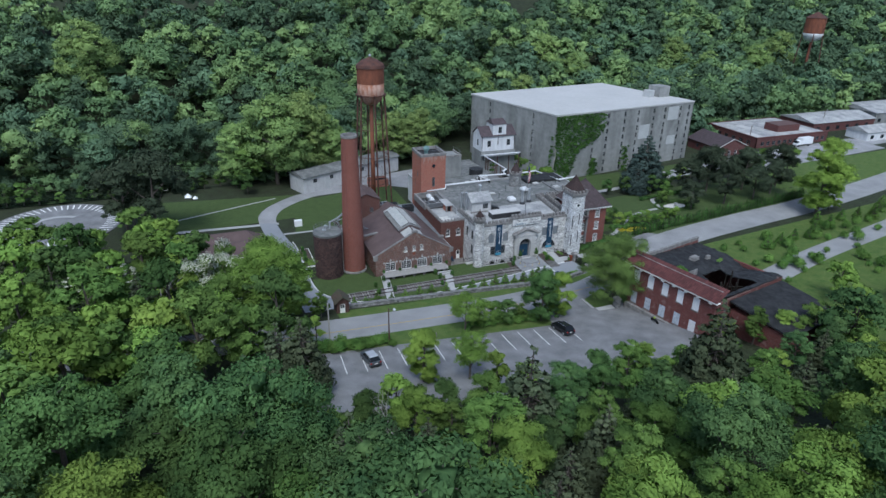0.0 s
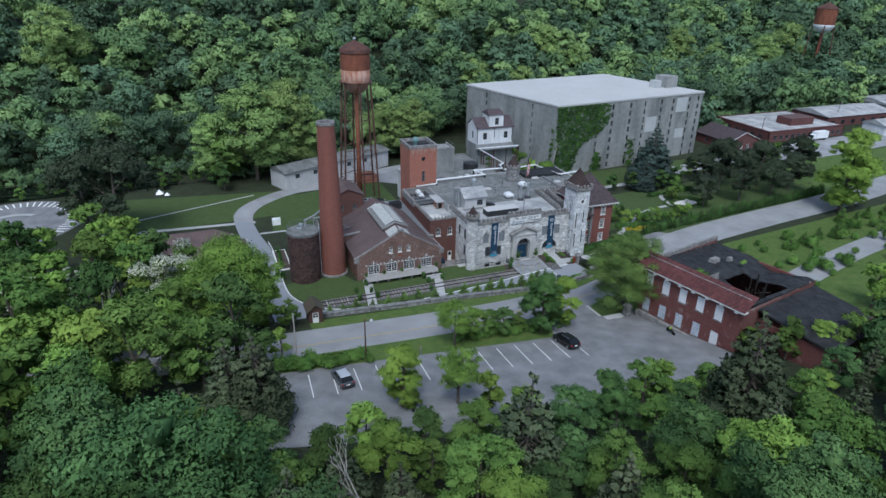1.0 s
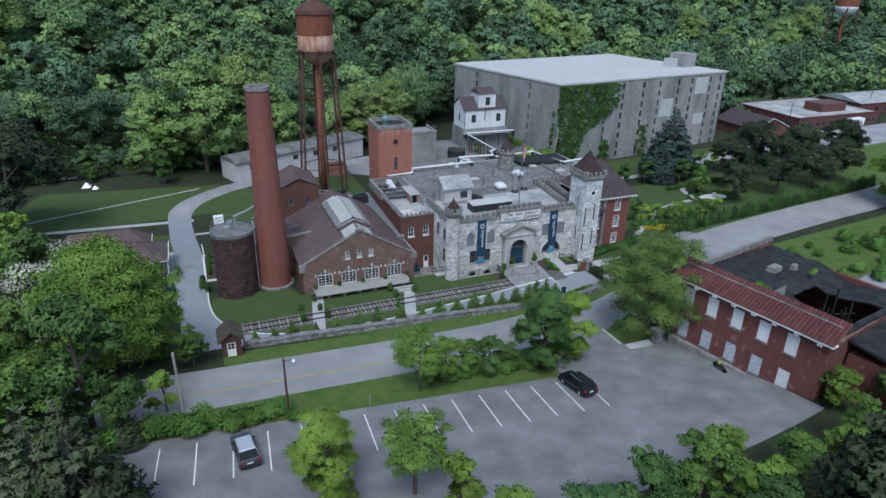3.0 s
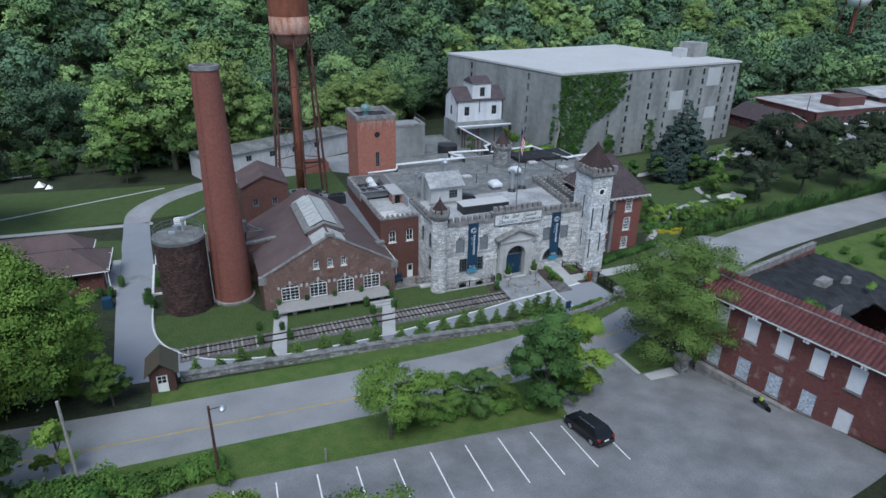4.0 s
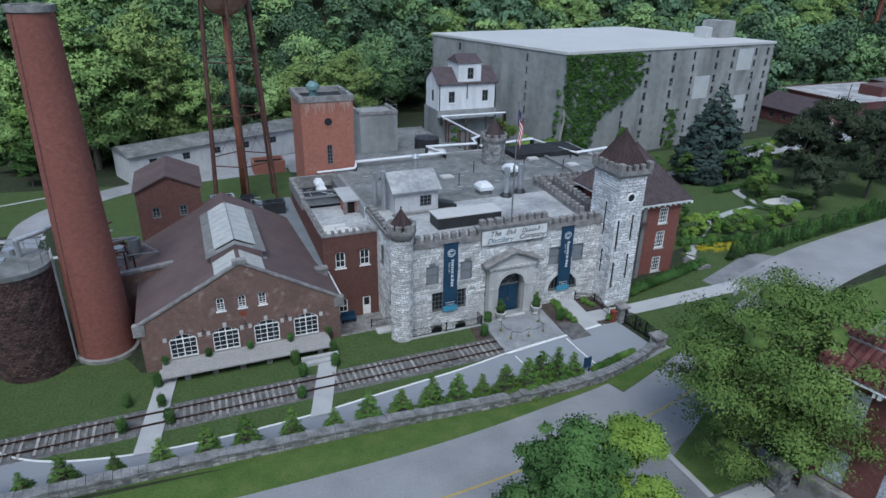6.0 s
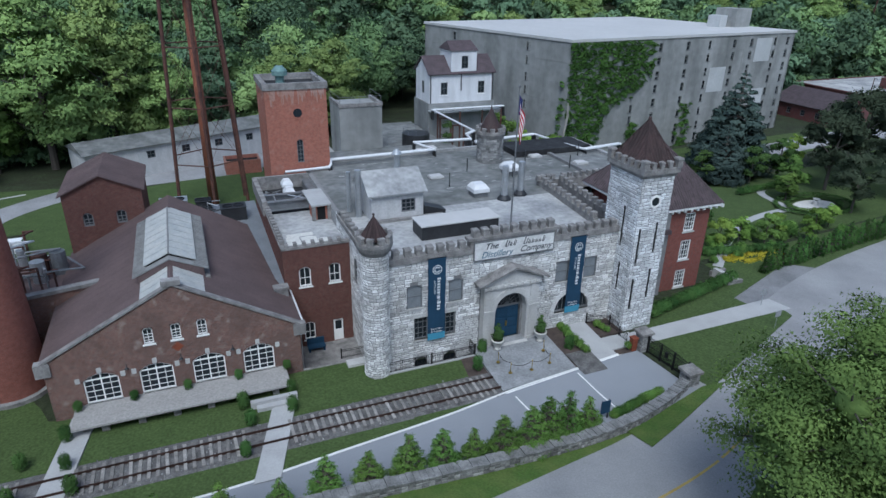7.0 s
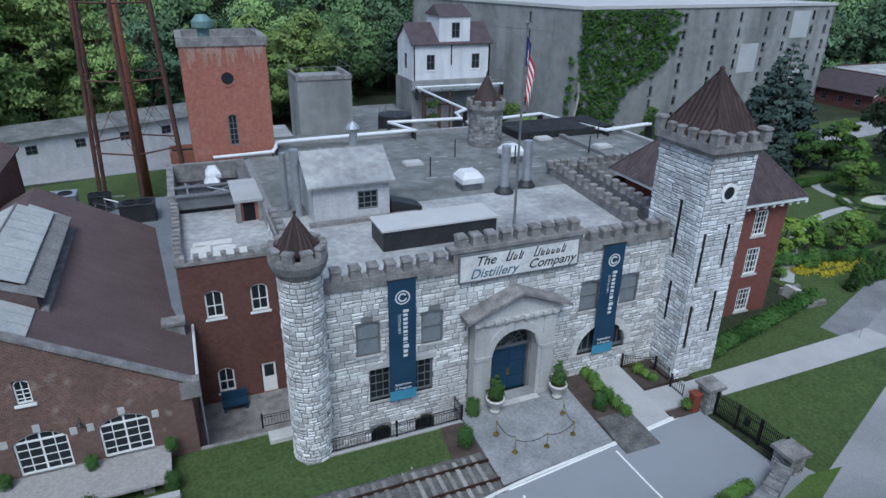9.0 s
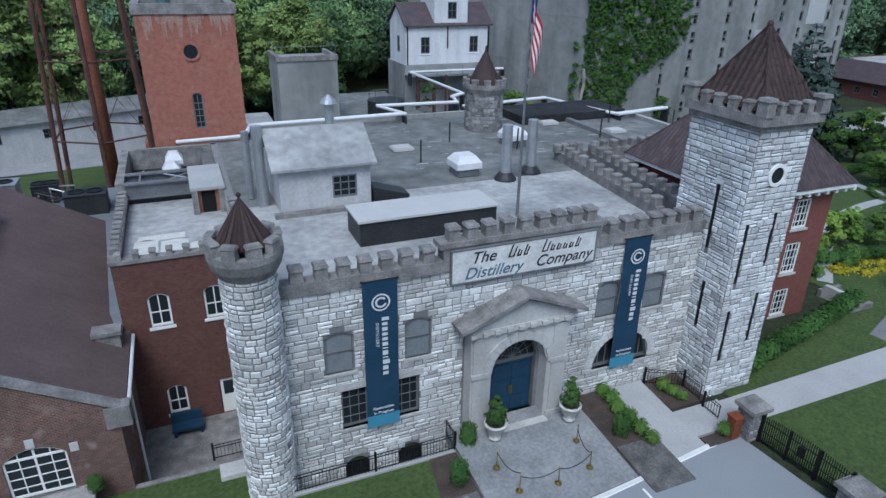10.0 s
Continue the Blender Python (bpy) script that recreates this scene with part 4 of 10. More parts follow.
# flat roof
part("roof", Geo().box(57.5, 80.5, 121.0, 132.6, 8.6, 9.0), M["roof_membrane"], castle, "stained pale flat roof membrane")
part("roof", Geo().box(57.5, 82, 132.6, 151.5, 8.55, 8.95), M["roof_membrane_dark"], castle, "stained dark grey flat roof")
part("roof", Geo().box(82, 94.8, 135.7, 151.5, 8.55, 8.95), M["roof_membrane_dark"], castle)
part("roof", Geo().box(80.5, 88, 122.5, 135.2, 7.0, 7.4), M["roof_slate"], castle, "dark lower roof behind the tower")

# windows
for o in W_UP:
    b = Geo()
    n = 10
    us = [o[0] + (o[1] - o[0]) * k / n for k in range(n + 1)]
    poly = [(o[0], o[2]), (o[1], o[2])] + [(u, arch_z(u, o[0], o[1], o[3], o[4])) for u in reversed(us)]
    b.prism(poly, FY + 0.12, FY + 0.2, "y")
    board = part("window", b, M["board_grey"], castle, "arched window closed by a blue-grey board")
    f = Geo()
    for p, q in zip(us, us[1:]):
        za, zb = arch_z(p, *o[:2], *o[3:]), arch_z(q, *o[:2], *o[3:])
        f.add([front(u, d, z) for d in (-0.12, -0.02) for u, z in ((p, za - 0.09), (q, zb - 0.09), (q, zb), (p, za))], [(4, 7, 6, 5), (0, 4, 5, 1), (3, 2, 6, 7)])
    spring = arch_z(o[0], *o[:2], *o[3:])
    cell(f, front, o[0], o[0] + 0.09, -0.12, -0.02, o[2], spring)
    cell(f, front, o[1] - 0.09, o[1], -0.12, -0.02, o[2], spring)
    cell(f, front, o[0], o[1], -0.12, -0.06, (o[2] + o[3]) / 2 - 0.03, (o[2] + o[3]) / 2 + 0.03)
    part("frame", f, M["frame_grey"], board)
    part("sill", cell(Geo(), front, o[0] - 0.1, o[1] + 0.1, -0.1, 0.1, o[2] - 0.15, o[2]), M["cut_stone"], board)
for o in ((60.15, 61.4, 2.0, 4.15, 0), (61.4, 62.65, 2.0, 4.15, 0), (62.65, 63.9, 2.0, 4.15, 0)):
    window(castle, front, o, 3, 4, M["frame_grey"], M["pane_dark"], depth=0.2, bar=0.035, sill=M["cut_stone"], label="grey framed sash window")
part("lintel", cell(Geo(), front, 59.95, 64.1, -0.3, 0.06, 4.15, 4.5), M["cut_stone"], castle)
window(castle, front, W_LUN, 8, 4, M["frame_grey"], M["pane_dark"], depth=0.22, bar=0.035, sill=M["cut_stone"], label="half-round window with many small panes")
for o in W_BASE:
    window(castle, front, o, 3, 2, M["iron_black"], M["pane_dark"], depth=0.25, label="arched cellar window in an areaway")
ring = Geo()
n = 18
for k in range(n):
    a, b = math.pi * k / n + 0.008, math.pi * (k + 1) / n - 0.008
    for r0, r1 in ((1.86, 2.32),):
        ring = Geo().add([front(75.6 + r * math.cos(t), d, 2.05 + r * math.sin(t)) for d in (0.0, 0.06) for r, t in ((r0, a), (r1, a), (r1, b), (r0, b))],
                 [(4, 5, 6, 7), (0, 4, 7, 3), (1, 2, 6, 5), (0, 1, 5, 4), (3, 7, 6, 2)])
        part("arch_stone", ring, M["limestone"], castle)

# portal
PY = 119.75
pf = face_south(PY)
g = wall(Geo(), pf, 66.2, 71.5, 0.0, 6.35, 0.75, [(67.3, 70.4, 0.0, 5.35, 1.55)])
portal = part("portal", g, M["cut_stone"], castle, "smooth cut limestone door surround with gable")
for u in (66.2, 70.55):
    g = Geo()
    cell(g, pf, u, u + 0.95, 0.0, 0.12, 0.0, 0.7)
    cell(g, pf, u + 0.1, u + 0.85, 0.0, 0.07, 0.7, 3.7)
    cell(g, pf, u, u + 0.95, 0.0, 0.14, 3.7, 3.95)
    cell(g, pf, u + 0.1, u + 0.85, 0.0, 0.07, 3.95, 5.9)
    part("pilaster", g, M["cut_stone"], portal)
part("entablature", cell(Geo(), pf, 66.1, 71.6, -0.75, 0.16, 6.05, 6.35), M["cut_stone"], portal)
for k in range(13):
    a, b = math.pi * k / 13 + 0.006, math.pi * (k + 1) / 13 - 0.006
    g = Geo().add([pf(68.85 + r * math.cos(t), d, 3.8 + r * math.sin(t)) for d in (0.0, 0.09) for r, t in ((1.56, a), (2.05, a), (2.05, b), (1.56, b))],
          [(4, 5, 6, 7), (0, 4, 7, 3), (1, 2, 6, 5), (0, 1, 5, 4), (3, 7, 6, 2)])
    part("arch_stone", g, M["cut_stone"], portal)
part("pediment", Geo().prism([(65.9, 6.35), (71.8, 6.35), (71.8, 6.5), (68.85, 7.6), (65.9, 6.5)], PY - 0.1, FY, "y"), M["cut_stone"], portal)
g = Geo()
for s in (-1, 1):
    x0, x1 = 68.85 + s * 3.35, 68.85
    for a, b in ((0.0, 0.48), (0.485, 1.0)):
        g.add([(x0 + (x1 - x0) * t, y, 6.5 + 1.32 * t + dz) for dz in (0.0, 0.16) for t, y in ((a, PY - 0.5), (b, PY - 0.5), (b, FY + 0.02), (a, FY + 0.02))],
              [(4, 5, 6, 7), (0, 1, 5, 4), (1, 2, 6, 5), (2, 3, 7, 6), (3, 0, 4, 7)])
part("roof", g, M["weathered_stone"], portal, "weathered stone slab roof of the portal")
for i in range(9):
    part("corbel", cell(Geo(), pf, 66.05 + i * 0.625, 66.05 + i * 0.625 + 0.3, 0.16, 0.3, 6.1, 6.3), M["cut_stone"], portal)
door = part("door", Geo().box(67.7, 70.1, PY + 0.95, PY + 1.05, 0.45, 3.55), M["door_teal"], castle, "dark teal panelled double door")
for u in (67.8, 68.98):
    for z0, z1 in ((0.6, 1.35), (1.5, 2.4), (2.55, 3.4)):
        part("panel", Geo().box(u, u + 0.98, PY + 0.9, PY + 0.95, z0, z1, 0.0), M["door_teal"], door)
part("handle", Geo().box(68.82, 68.87, PY + 0.84, PY + 0.9, 1.6, 2.1).box(68.93, 68.98, PY + 0.84, PY + 0.9, 1.6, 2.1), M["brass"], door)
part("room", Geo().box(67.0, 70.8, PY + 2.2, PY + 2.3, 0.3, 5.6), M["room_dark"], castle)
fan = Geo()
for k in range(1, 8):
    a = math.pi * k / 8
    fan.rod((68.9, PY + 0.98, 3.75), (68.9 + 1.25 * math.cos(a), PY + 0.98, 3.75 + 1.25 * math.sin(a)), 0.02, 4)
for r in (0.55, 0.95):
    for k in range(12):
        a, b = math.pi * k / 12, math.pi * (k + 1) / 12
        fan.rod((68.9 + r * math.cos(a), PY + 0.98, 3.75 + r * math.sin(a)), (68.9 + r * math.cos(b), PY + 0.98, 3.75 + r * math.sin(b)), 0.02, 4)
fan.box(67.6, 70.2, PY + 0.93, PY + 1.06, 3.55, 3.75)
fl = part("fanlight", fan, M["frame_grey"], castle, "dark grey fanlight bars over the door")
part("pane", Geo().box(67.6, 70.2, PY + 1.0, PY + 1.02, 3.75, 5.2), M["pane_dark"], fl)
part("threshold", Geo().box(67.2, 70.5, PY - 0.5, PY + 1.3, 0.0, 0.45), M["cut_stone"], castle)

# round corner turret
tx, ty, tr = 56.75, 119.95, 1.05
rt = lambda u, d, z: (tx + (tr + d) * math.cos(u / tr), ty + (tr + d) * math.sin(u / tr), z)
tcore = part("turret", Geo().lathe(tx, ty, [(tr - 0.01, -1.2), (tr - 0.01, 11.0)], 32), M["mortar"], castle, "slim round stone corner turret")
lay(stones(rt, 0, 2 * math.pi * tr, -1.0, 11.0, rng, lo=0.25, hi=0.6, rows=(0.18, 0.34)), tcore, M["limestone"])
part("turret_cap", Geo().lathe(tx, ty, [(1.06, 10.95), (1.3, 11.35), (1.42, 11.75), (1.42, 12.0), (1.05, 12.0), (1.05, 11.8)], 32), M["weathered_stone"], castle, smooth=False)
for k in range(9):
    a = 2 * math.pi * k / 9
    ob = part("merlon", merlon_mesh, None, castle)
    ob.matrix_basis = Matrix.Translation((tx + 1.22 * math.cos(a), ty + 1.22 * math.sin(a), 11.98)) @ Matrix.Rotation(a, 4, "Z") @ Matrix.Diagonal((0.6, 0.9, 0.85, 1))
g = Geo()
for k in range(20):
    a, b = 2 * math.pi * k / 20, 2 * math.pi * (k + 0.86) / 20
    g.add([(tx + 1.02 * math.cos(a), ty + 1.02 * math.sin(a), 12.2), (tx + 1.08 * math.cos((a + b) / 2), ty + 1.08 * math.sin((a + b) / 2), 12.26), (tx + 1.02 * math.cos(b), ty + 1.02 * math.sin(b), 12.2), (tx, ty, 14.0)], [(0, 1, 3), (1, 2, 3)])
g.lathe(tx, ty, [(1.0, 12.15), (0.02, 13.95)], 20).ball((tx, ty, 14.05), 0.1)
part("turret_roof", g, M["roof_tile_dark"], castle, "small dark conical tile roof")

# square tower
TX0, TX1, TY0, TY1, TZ = 79.8, 83.15, 118.25, 122.7, 14.9
tower = part("tower", Geo().box(TX0, TX1, TY0, TY1, -0.6, TZ), M["mortar"], castle, "tall square pale stone tower")
tf, tw = face_south(TY0), face_west(TX0)
SLIT_F = [(80.2, 80.44, 7.0, 10.3, 0), (81.95, 82.19, 7.9, 10.7, 0), (80.25, 80.49, 2.3, 5.4, 0), (82.0, 82.24, 3.2, 6.2, 0)]
SLIT_W = [(119.9, 120.14, 8.4, 11.9, 0), (119.6, 119.84, 3.9, 6.6, 0)]
lay(stones(tf, TX0, TX1, -0.5, TZ, rng, [*SLIT_F, (80.95, 81.95, 12.2, 13.2, 0.0)], lo=0.4, hi=0.85, rows=(0.26, 0.36), proud=(0.02, 0.08), gap=0.045), tower, M["limestone_tower"])
lay(stones(tw, TY0, TY1, -0.5, TZ, rng, SLIT_W, lo=0.4, hi=0.85, rows=(0.26, 0.36), proud=(0.02, 0.08), gap=0.045), tower, M["limestone_tower"])
lay(stones(face_east(TX1), TY0, TY1, -0.5, TZ, rng, (), lo=0.34, hi=0.8, rows=(0.24, 0.34)), tower, M["limestone_tower"])
for place, slits in ((tf, SLIT_F), (tw, SLIT_W)):
    for o in slits:
        s = cell(Geo(), place, o[0] + 0.03, o[1] - 0.03, 0.002, 0.006, o[2], o[3])
        part("slit", s, M["room_dark"], tower, "narrow dark arrow slit")
        part("slit_lintel", cell(Geo(), place, o[0] - 0.15, o[1] + 0.15, 0.0, 0.05, o[3], o[3] + 0.22), M["limestone_tower"], tower)
g = Geo()
for k in range(20):
    a, b = 2 * math.pi * k / 20, 2 * math.pi * (k + 1) / 20
    g.add([tf(81.45 + r * math.cos(t), d, 12.7 + r * math.sin(t)) for d in (0.0, 0.1) for r, t in ((0.4, a), (0.58, a), (0.58, b), (0.4, b))], [(4, 5, 6, 7), (0, 4, 7, 3), (1, 2, 6, 5)])
part("oculus_slab", cell(Geo(), tf, 80.94, 81.96, 0.0, 0.03, 12.19, 13.21), M["limestone_tower"], tower)
oc = part("oculus", g, M["frame_white"], tower, "round white-rimmed window")
part("pane", Geo().prism([(81.45 + 0.41 * math.cos(t * math.pi / 10), 12.7 + 0.41 * math.sin(t * math.pi / 10)) for t in range(20)], TY0 - 0.055, TY0 - 0.05, "y"), M["pane_dark"], oc)
part("tower_cap", Geo().box(TX0 - 0.12, TX1 + 0.12, TY0 - 0.12, TY1 + 0.12, TZ, TZ + 0.3).box(TX0 - 0.3, TX1 + 0.3, TY0 - 0.3, TY1 + 0.3, TZ + 0.3, TZ + 0.75), M["weathered_stone"], tower, "weathered stone corbel course")
for i in range(5):
    for x, y in ((TX0 - 0.05 + (TX1 - TX0 + 0.1) * i / 4, TY0 - 0.08), (TX0 - 0.05 + (TX1 - TX0 + 0.1) * i / 4, TY1 + 0.08)):
        big = i in (0, 4)
        ob = part("merlon", merlon_mesh, None, tower)
        ob.matrix_basis = Matrix.Translation((x, y, TZ + 0.75)) @ Matrix.Diagonal((1.0 if big else 0.7, 1.0 if big else 0.7, 1.25 if big else 0.9, 1))
for i in range(1, 5):
    for x in (TX0 - 0.08, TX1 + 0.08):
        ob = part("merlon", merlon_mesh, None, tower)
        ob.matrix_basis = Matrix.Translation((x, TY0 + (TY1 - TY0) * i / 5, TZ + 0.75)) @ Matrix.Diagonal((0.75, 0.7, 0.9, 1))


def pantile_roof(corners, apex, mat, parent, cols=11, label="", course=0.42):
    """A pyramid or hip side by side: rounded tile columns in courses, on every face."""
    n = len(corners)
    g = Geo()
    for k in range(n):
        a, b = Vector(corners[k]), Vector(corners[(k + 1) % n])
        top = Vector(apex)
        nrm = (b - a).cross(top - a).normalized()
        if nrm.z < 0:
            nrm = -nrm
        mid_len = (top - (a + b) / 2).length
        rows = max(int(mid_len / course), 3)
        g.add([a, b, top], [(0, 1, 2)])
        for r in range(rows):
            t0, t1 = r / rows, min((r + 1.08) / rows, 1.0)
            for c in range(cols):
                s0, s1 = c / cols, (c + 0.62) / cols
                lo0, lo1 = 0.5 * t0, 1 - 0.5 * t0
                if s1 <= lo0 - 0.01 or s0 >= lo1 + 0.01:
                    continue
                s0, s1 = max(s0, lo0), min(s1, lo1)

                def at(s, t, h):
                    left, right = a + (top - a) * t, b + (top - b) * t
                    u = 0.5 if t > 0.995 else (s - 0.5 * t) / (1 - t)
                    return left + (right - left) * min(max(u, 0), 1) + nrm * h
                sm = (s0 + s1) / 2
                g.add([at(s0, t0, 0.03), at(sm, t0, 0.12), at(s1, t0, 0.03), at(s0, t1, 0.0), at(sm, t1, 0.075), at(s1, t1, 0.0)], [(0, 1, 4, 3), (1, 2, 5, 4), (0, 2, 1)])
    ridge = Geo()
    for k in range(n):
        ridge.rod(corners[k], apex, 0.09, 6)
    ridge.ball((apex[0], apex[1], apex[2] + 0.05), 0.16)
    ob = part("roof", g, mat, parent, label)
    part("hip_tiles", ridge, mat, ob)
    return ob


pantile_roof([(TX0 - 0.02, TY0 - 0.02, TZ + 0.9), (TX1 + 0.02, TY0 - 0.02, TZ + 0.9), (TX1 + 0.02, TY1 + 0.02, TZ + 0.9), (TX0 - 0.02, TY1 + 0.02, TZ + 0.9)], (81.45, 120.45, 19.4), M["roof_tile_dark"], tower, 12, "steep dark red-brown pantile pyramid roof")

# ---- brick gable hall with roof lantern ----
hall = thing("brick_hall", 42, 130, 0, "weathered brown brick gabled hall with white arched windows", "building")
GY = 122.3
gf = face_south(GY)
FW = [(35.25 + 3.74 * i, 37.6 + 3.74 * i, 0.95, 3.4, 0.5) for i in range(4)]
UW = [(39.72, 40.4, 5.15, 6.45, 0.3), (41.62, 42.3, 5.15, 6.45, 0.3), (43.45, 44.13, 5.15, 6.45, 0.3)]
g = wall(Geo(), gf, 33.0, 51.0, -0.3, 4.4, 0.45, [o for o in FW])
part("wall", g, M["brick_gable"], hall)
RX, RZ, EL, ER = 42.15, 9.5, 4.75, 4.4
g = Geo()
slope_l = lambda x: EL + (RZ - EL) * (x - 33.0) / (RX - 33.0) if x < RX else RZ - (RZ - ER) * (x - RX) / (51.0 - RX)
edges = sorted({33.0, 51.0, RX, *[o[0] for o in UW], *[o[1] for o in UW]})
for a, b in zip(edges, edges[1:]):
    hit = [o for o in UW if o[0] <= a + 1e-6 and o[1] >= b - 1e-6]
    if hit:
        o = hit[0]
        cell(g, gf, a, b, -0.45, 0, 4.4, o[2])
        g.prism([(a, o[3]), (b, o[3]), (b, slope_l(b)), (a, slope_l(a))], GY, GY + 0.45, "y")
    else:
        g.prism([(a, 4.4), (b, 4.39), (b, slope_l(b)), (a, slope_l(a))], GY, GY + 0.45, "y")
part("gable_wall", g, M["brick_gable"], hall)
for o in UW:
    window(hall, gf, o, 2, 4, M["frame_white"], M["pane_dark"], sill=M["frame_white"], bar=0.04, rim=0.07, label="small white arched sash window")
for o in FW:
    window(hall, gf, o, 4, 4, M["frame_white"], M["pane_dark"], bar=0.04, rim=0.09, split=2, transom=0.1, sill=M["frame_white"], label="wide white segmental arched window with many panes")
    u = (o[0] + o[1]) / 2
    for uu, zz in ((u, 3.45), (o[0] - 0.32, 2.85), (o[1] + 0.32, 2.85)):
        part("keystone", cell(Geo(), gf, uu - 0.16, uu + 0.16, 0, 0.05, zz, zz + 0.42), M["cut_stone"], hall)
for u in (38.25, 42.0, 45.75):
    part("wall_lamp", Geo().cyl(u, GY - 0.25, 3.5, 3.62, 0.16, 0.05, 10).rod((u, GY, 3.8), (u, GY - 0.25, 3.62), 0.03), M["dark_metal"], hall)
part("tie_plate", Geo().prism([(41.92 + 0.4 * math.cos(k * math.pi / 2), 4.5 + 0.4 * math.sin(k * math.pi / 2)) for k in range(4)], GY - 0.05, GY - 0.004, "y"), M["corten"], hall, "rusty diamond tie plate")
# coping of the gable
g = Geo()
for x0, z0, x1, z1 in ((32.7, EL - 0.05, RX, RZ + 0.1), (RX, RZ + 0.1, 51.3, ER - 0.05)):
    g.prism([(x0, z0), (x1, z1), (x1, z1 + 0.17), (x0, z0 + 0.17)], GY - 0.1, GY + 0.45, "y")
g.box(41.5, 42.8, GY - 0.14, GY + 0.5, RZ + 0.1, RZ + 0.5).box(32.5, 33.5, GY - 0.14, GY + 0.5, 3.9, EL + 0.2).box(50.5, 51.5, GY - 0.14, GY + 0.5, 3.6, ER + 0.2)
part("coping", g, M["weathered_stone"], hall, "weathered stone gable coping with kneelers")
part("wall", wall(Geo(), face_west(33.0), GY + 0.45, 143, -0.3, 4.6, 0.4), M["brick_gable"], hall)
part("wall", wall(Geo(), face_east(51.0), GY + 0.45, 143, -2.2, 4.3, 0.4), M["brick_gable"], hall)
part("wall", Geo().prism([(33.0, -0.3), (51.0, -0.3), (51.0, ER), (RX, RZ), (33.0, EL)], 142.6, 143.0, "y"), M["brick_gable"], hall)


def seam_roof(x0, z0, x1, z1, y0, y1, mat, parent, step=0.55, thick=0.12, label="", ribs=0.035):
    """A plane of roofing with raised seams down the slope."""
    g = Geo()
    g.add([(x0, y0, z0), (x1, y0, z1), (x1, y1, z1), (x0, y1, z0), (x0, y0, z0 + thick), (x1, y0, z1 + thick), (x1, y1, z1 + thick), (x0, y1, z0 + thick)],
          [(0, 3, 2, 1), (4, 5, 6, 7), (0, 1, 5, 4), (1, 2, 6, 5), (2, 3, 7, 6), (3, 0, 4, 7)])
    roof = part("roof", g, mat, parent, label)
    rib = Geo().add([(x0, 0, z0 + thick), (x1, 0, z1 + thick), (x1, 0.05, z1 + thick), (x0, 0.05, z0 + thick), (x0, 0, z0 + thick + ribs), (x1, 0, z1 + thick + ribs), (x1, 0.05, z1 + thick + ribs), (x0, 0.05, z0 + thick + ribs)],
                    [(4, 5, 6, 7), (0, 1, 5, 4), (2, 3, 7, 6), (0, 4, 7, 3)]).data("seam", mat)
    y = y0 + step / 2
    while y < y1:
        part("seam", rib, mat, roof).location.y = y
        y += step
    return roof


seam_roof(32.7, EL - 0.15, RX, RZ, GY + 0.45, 143.2, M["roof_brown"], hall, label="smooth dark brown felted roof with faint joints", step=1.1, ribs=0.008)
seam_roof(51.3, ER - 0.15, RX, RZ, GY + 0.45, 143.2, M["roof_brown"], hall, step=1.1, ribs=0.008)
part("gutter", Geo().rod((51.4, GY, 4.25), (51.4, 128.8, 4.25), 0.09, 8).rod((51.35, GY + 2, 4.2), (51.35, GY + 2, -1.8), 0.06, 8), M["pipe_white"], hall, "pale gutter and downpipe")
# lantern: a low boarded box with a ribbed skirt roof and raised pale roof lights
lant = part("lantern", Geo().box(39.75, 44.55, 125.8, 137.4, 7.2, 9.0), M["roof_brown"], hall, "long boarded roof lantern with pale roof lights")
part("lantern_end", Geo().prism([(39.75, 9.0), (44.55, 9.0), (42.15, 10.05)], 125.8, 125.95, "y"), M["roof_brown"], lant)
part("lantern_end", Geo().prism([(39.75, 9.0), (44.55, 9.0), (42.15, 10.05)], 137.25, 137.4, "y"), M["roof_brown"], lant)


def slab(x0, z0, x1, z1, y0, y1, thick):
    """A sloping slab from eave to ridge."""
    return Geo().add([(x, y, z + d) for d in (0, thick) for x, y, z in ((x0, y0, z0), (x1, y0, z1), (x1, y1, z1), (x0, y1, z0))], [(0, 3, 2, 1), (4, 5, 6, 7), (0, 1, 5, 4), (1, 2, 6, 5), (2, 3, 7, 6), (3, 0, 4, 7)])


for s, x0 in ((-1, 39.4), (1, 44.9)):
    lean_z = lambda x: 10.1 - 1.2 * abs(x - RX) / 2.75
    part("skirt", slab(x0, lean_z(x0), RX, 10.1, 125.75, 137.6, 0.07), M["lantern_grey"], lant, "ribbed grey metal skirt roof")
    rib = slab(x0, lean_z(x0) + 0.07, RX + s * 1.7, lean_z(RX + s * 1.7) + 0.07, 0.0, 0.1, 0.07).data("rib", M["lantern_grey"])
    for i in range(38):
        part("rib", rib, None, lant).location.y = 125.8 + i * 0.312
    xe = RX + s * 1.85
    part("kerb", slab(xe, lean_z(xe) + 0.07, RX, 10.17, 126.55, 137.0, 0.15), M["room_dark"], lant, "dark kerb under the roof lights")
    for i in range(8):
        part("pane", slab(xe + s * 0.06, lean_z(xe) + 0.2, RX, 10.36, 126.45 + i * 1.34, 127.71 + i * 1.34, 0.07), M["roof_light"], lant, "pale dusty roof light")
part("ridge_cap", Geo().rod((RX, 126.4, 10.43), (RX, 137.1, 10.43), 0.07, 6), M["lantern_grey"], lant)
part("flashing", Geo().box(44.56, 44.95, 125.8, 137.5, 8.05, 8.25), M["weathered_stone"], lant)
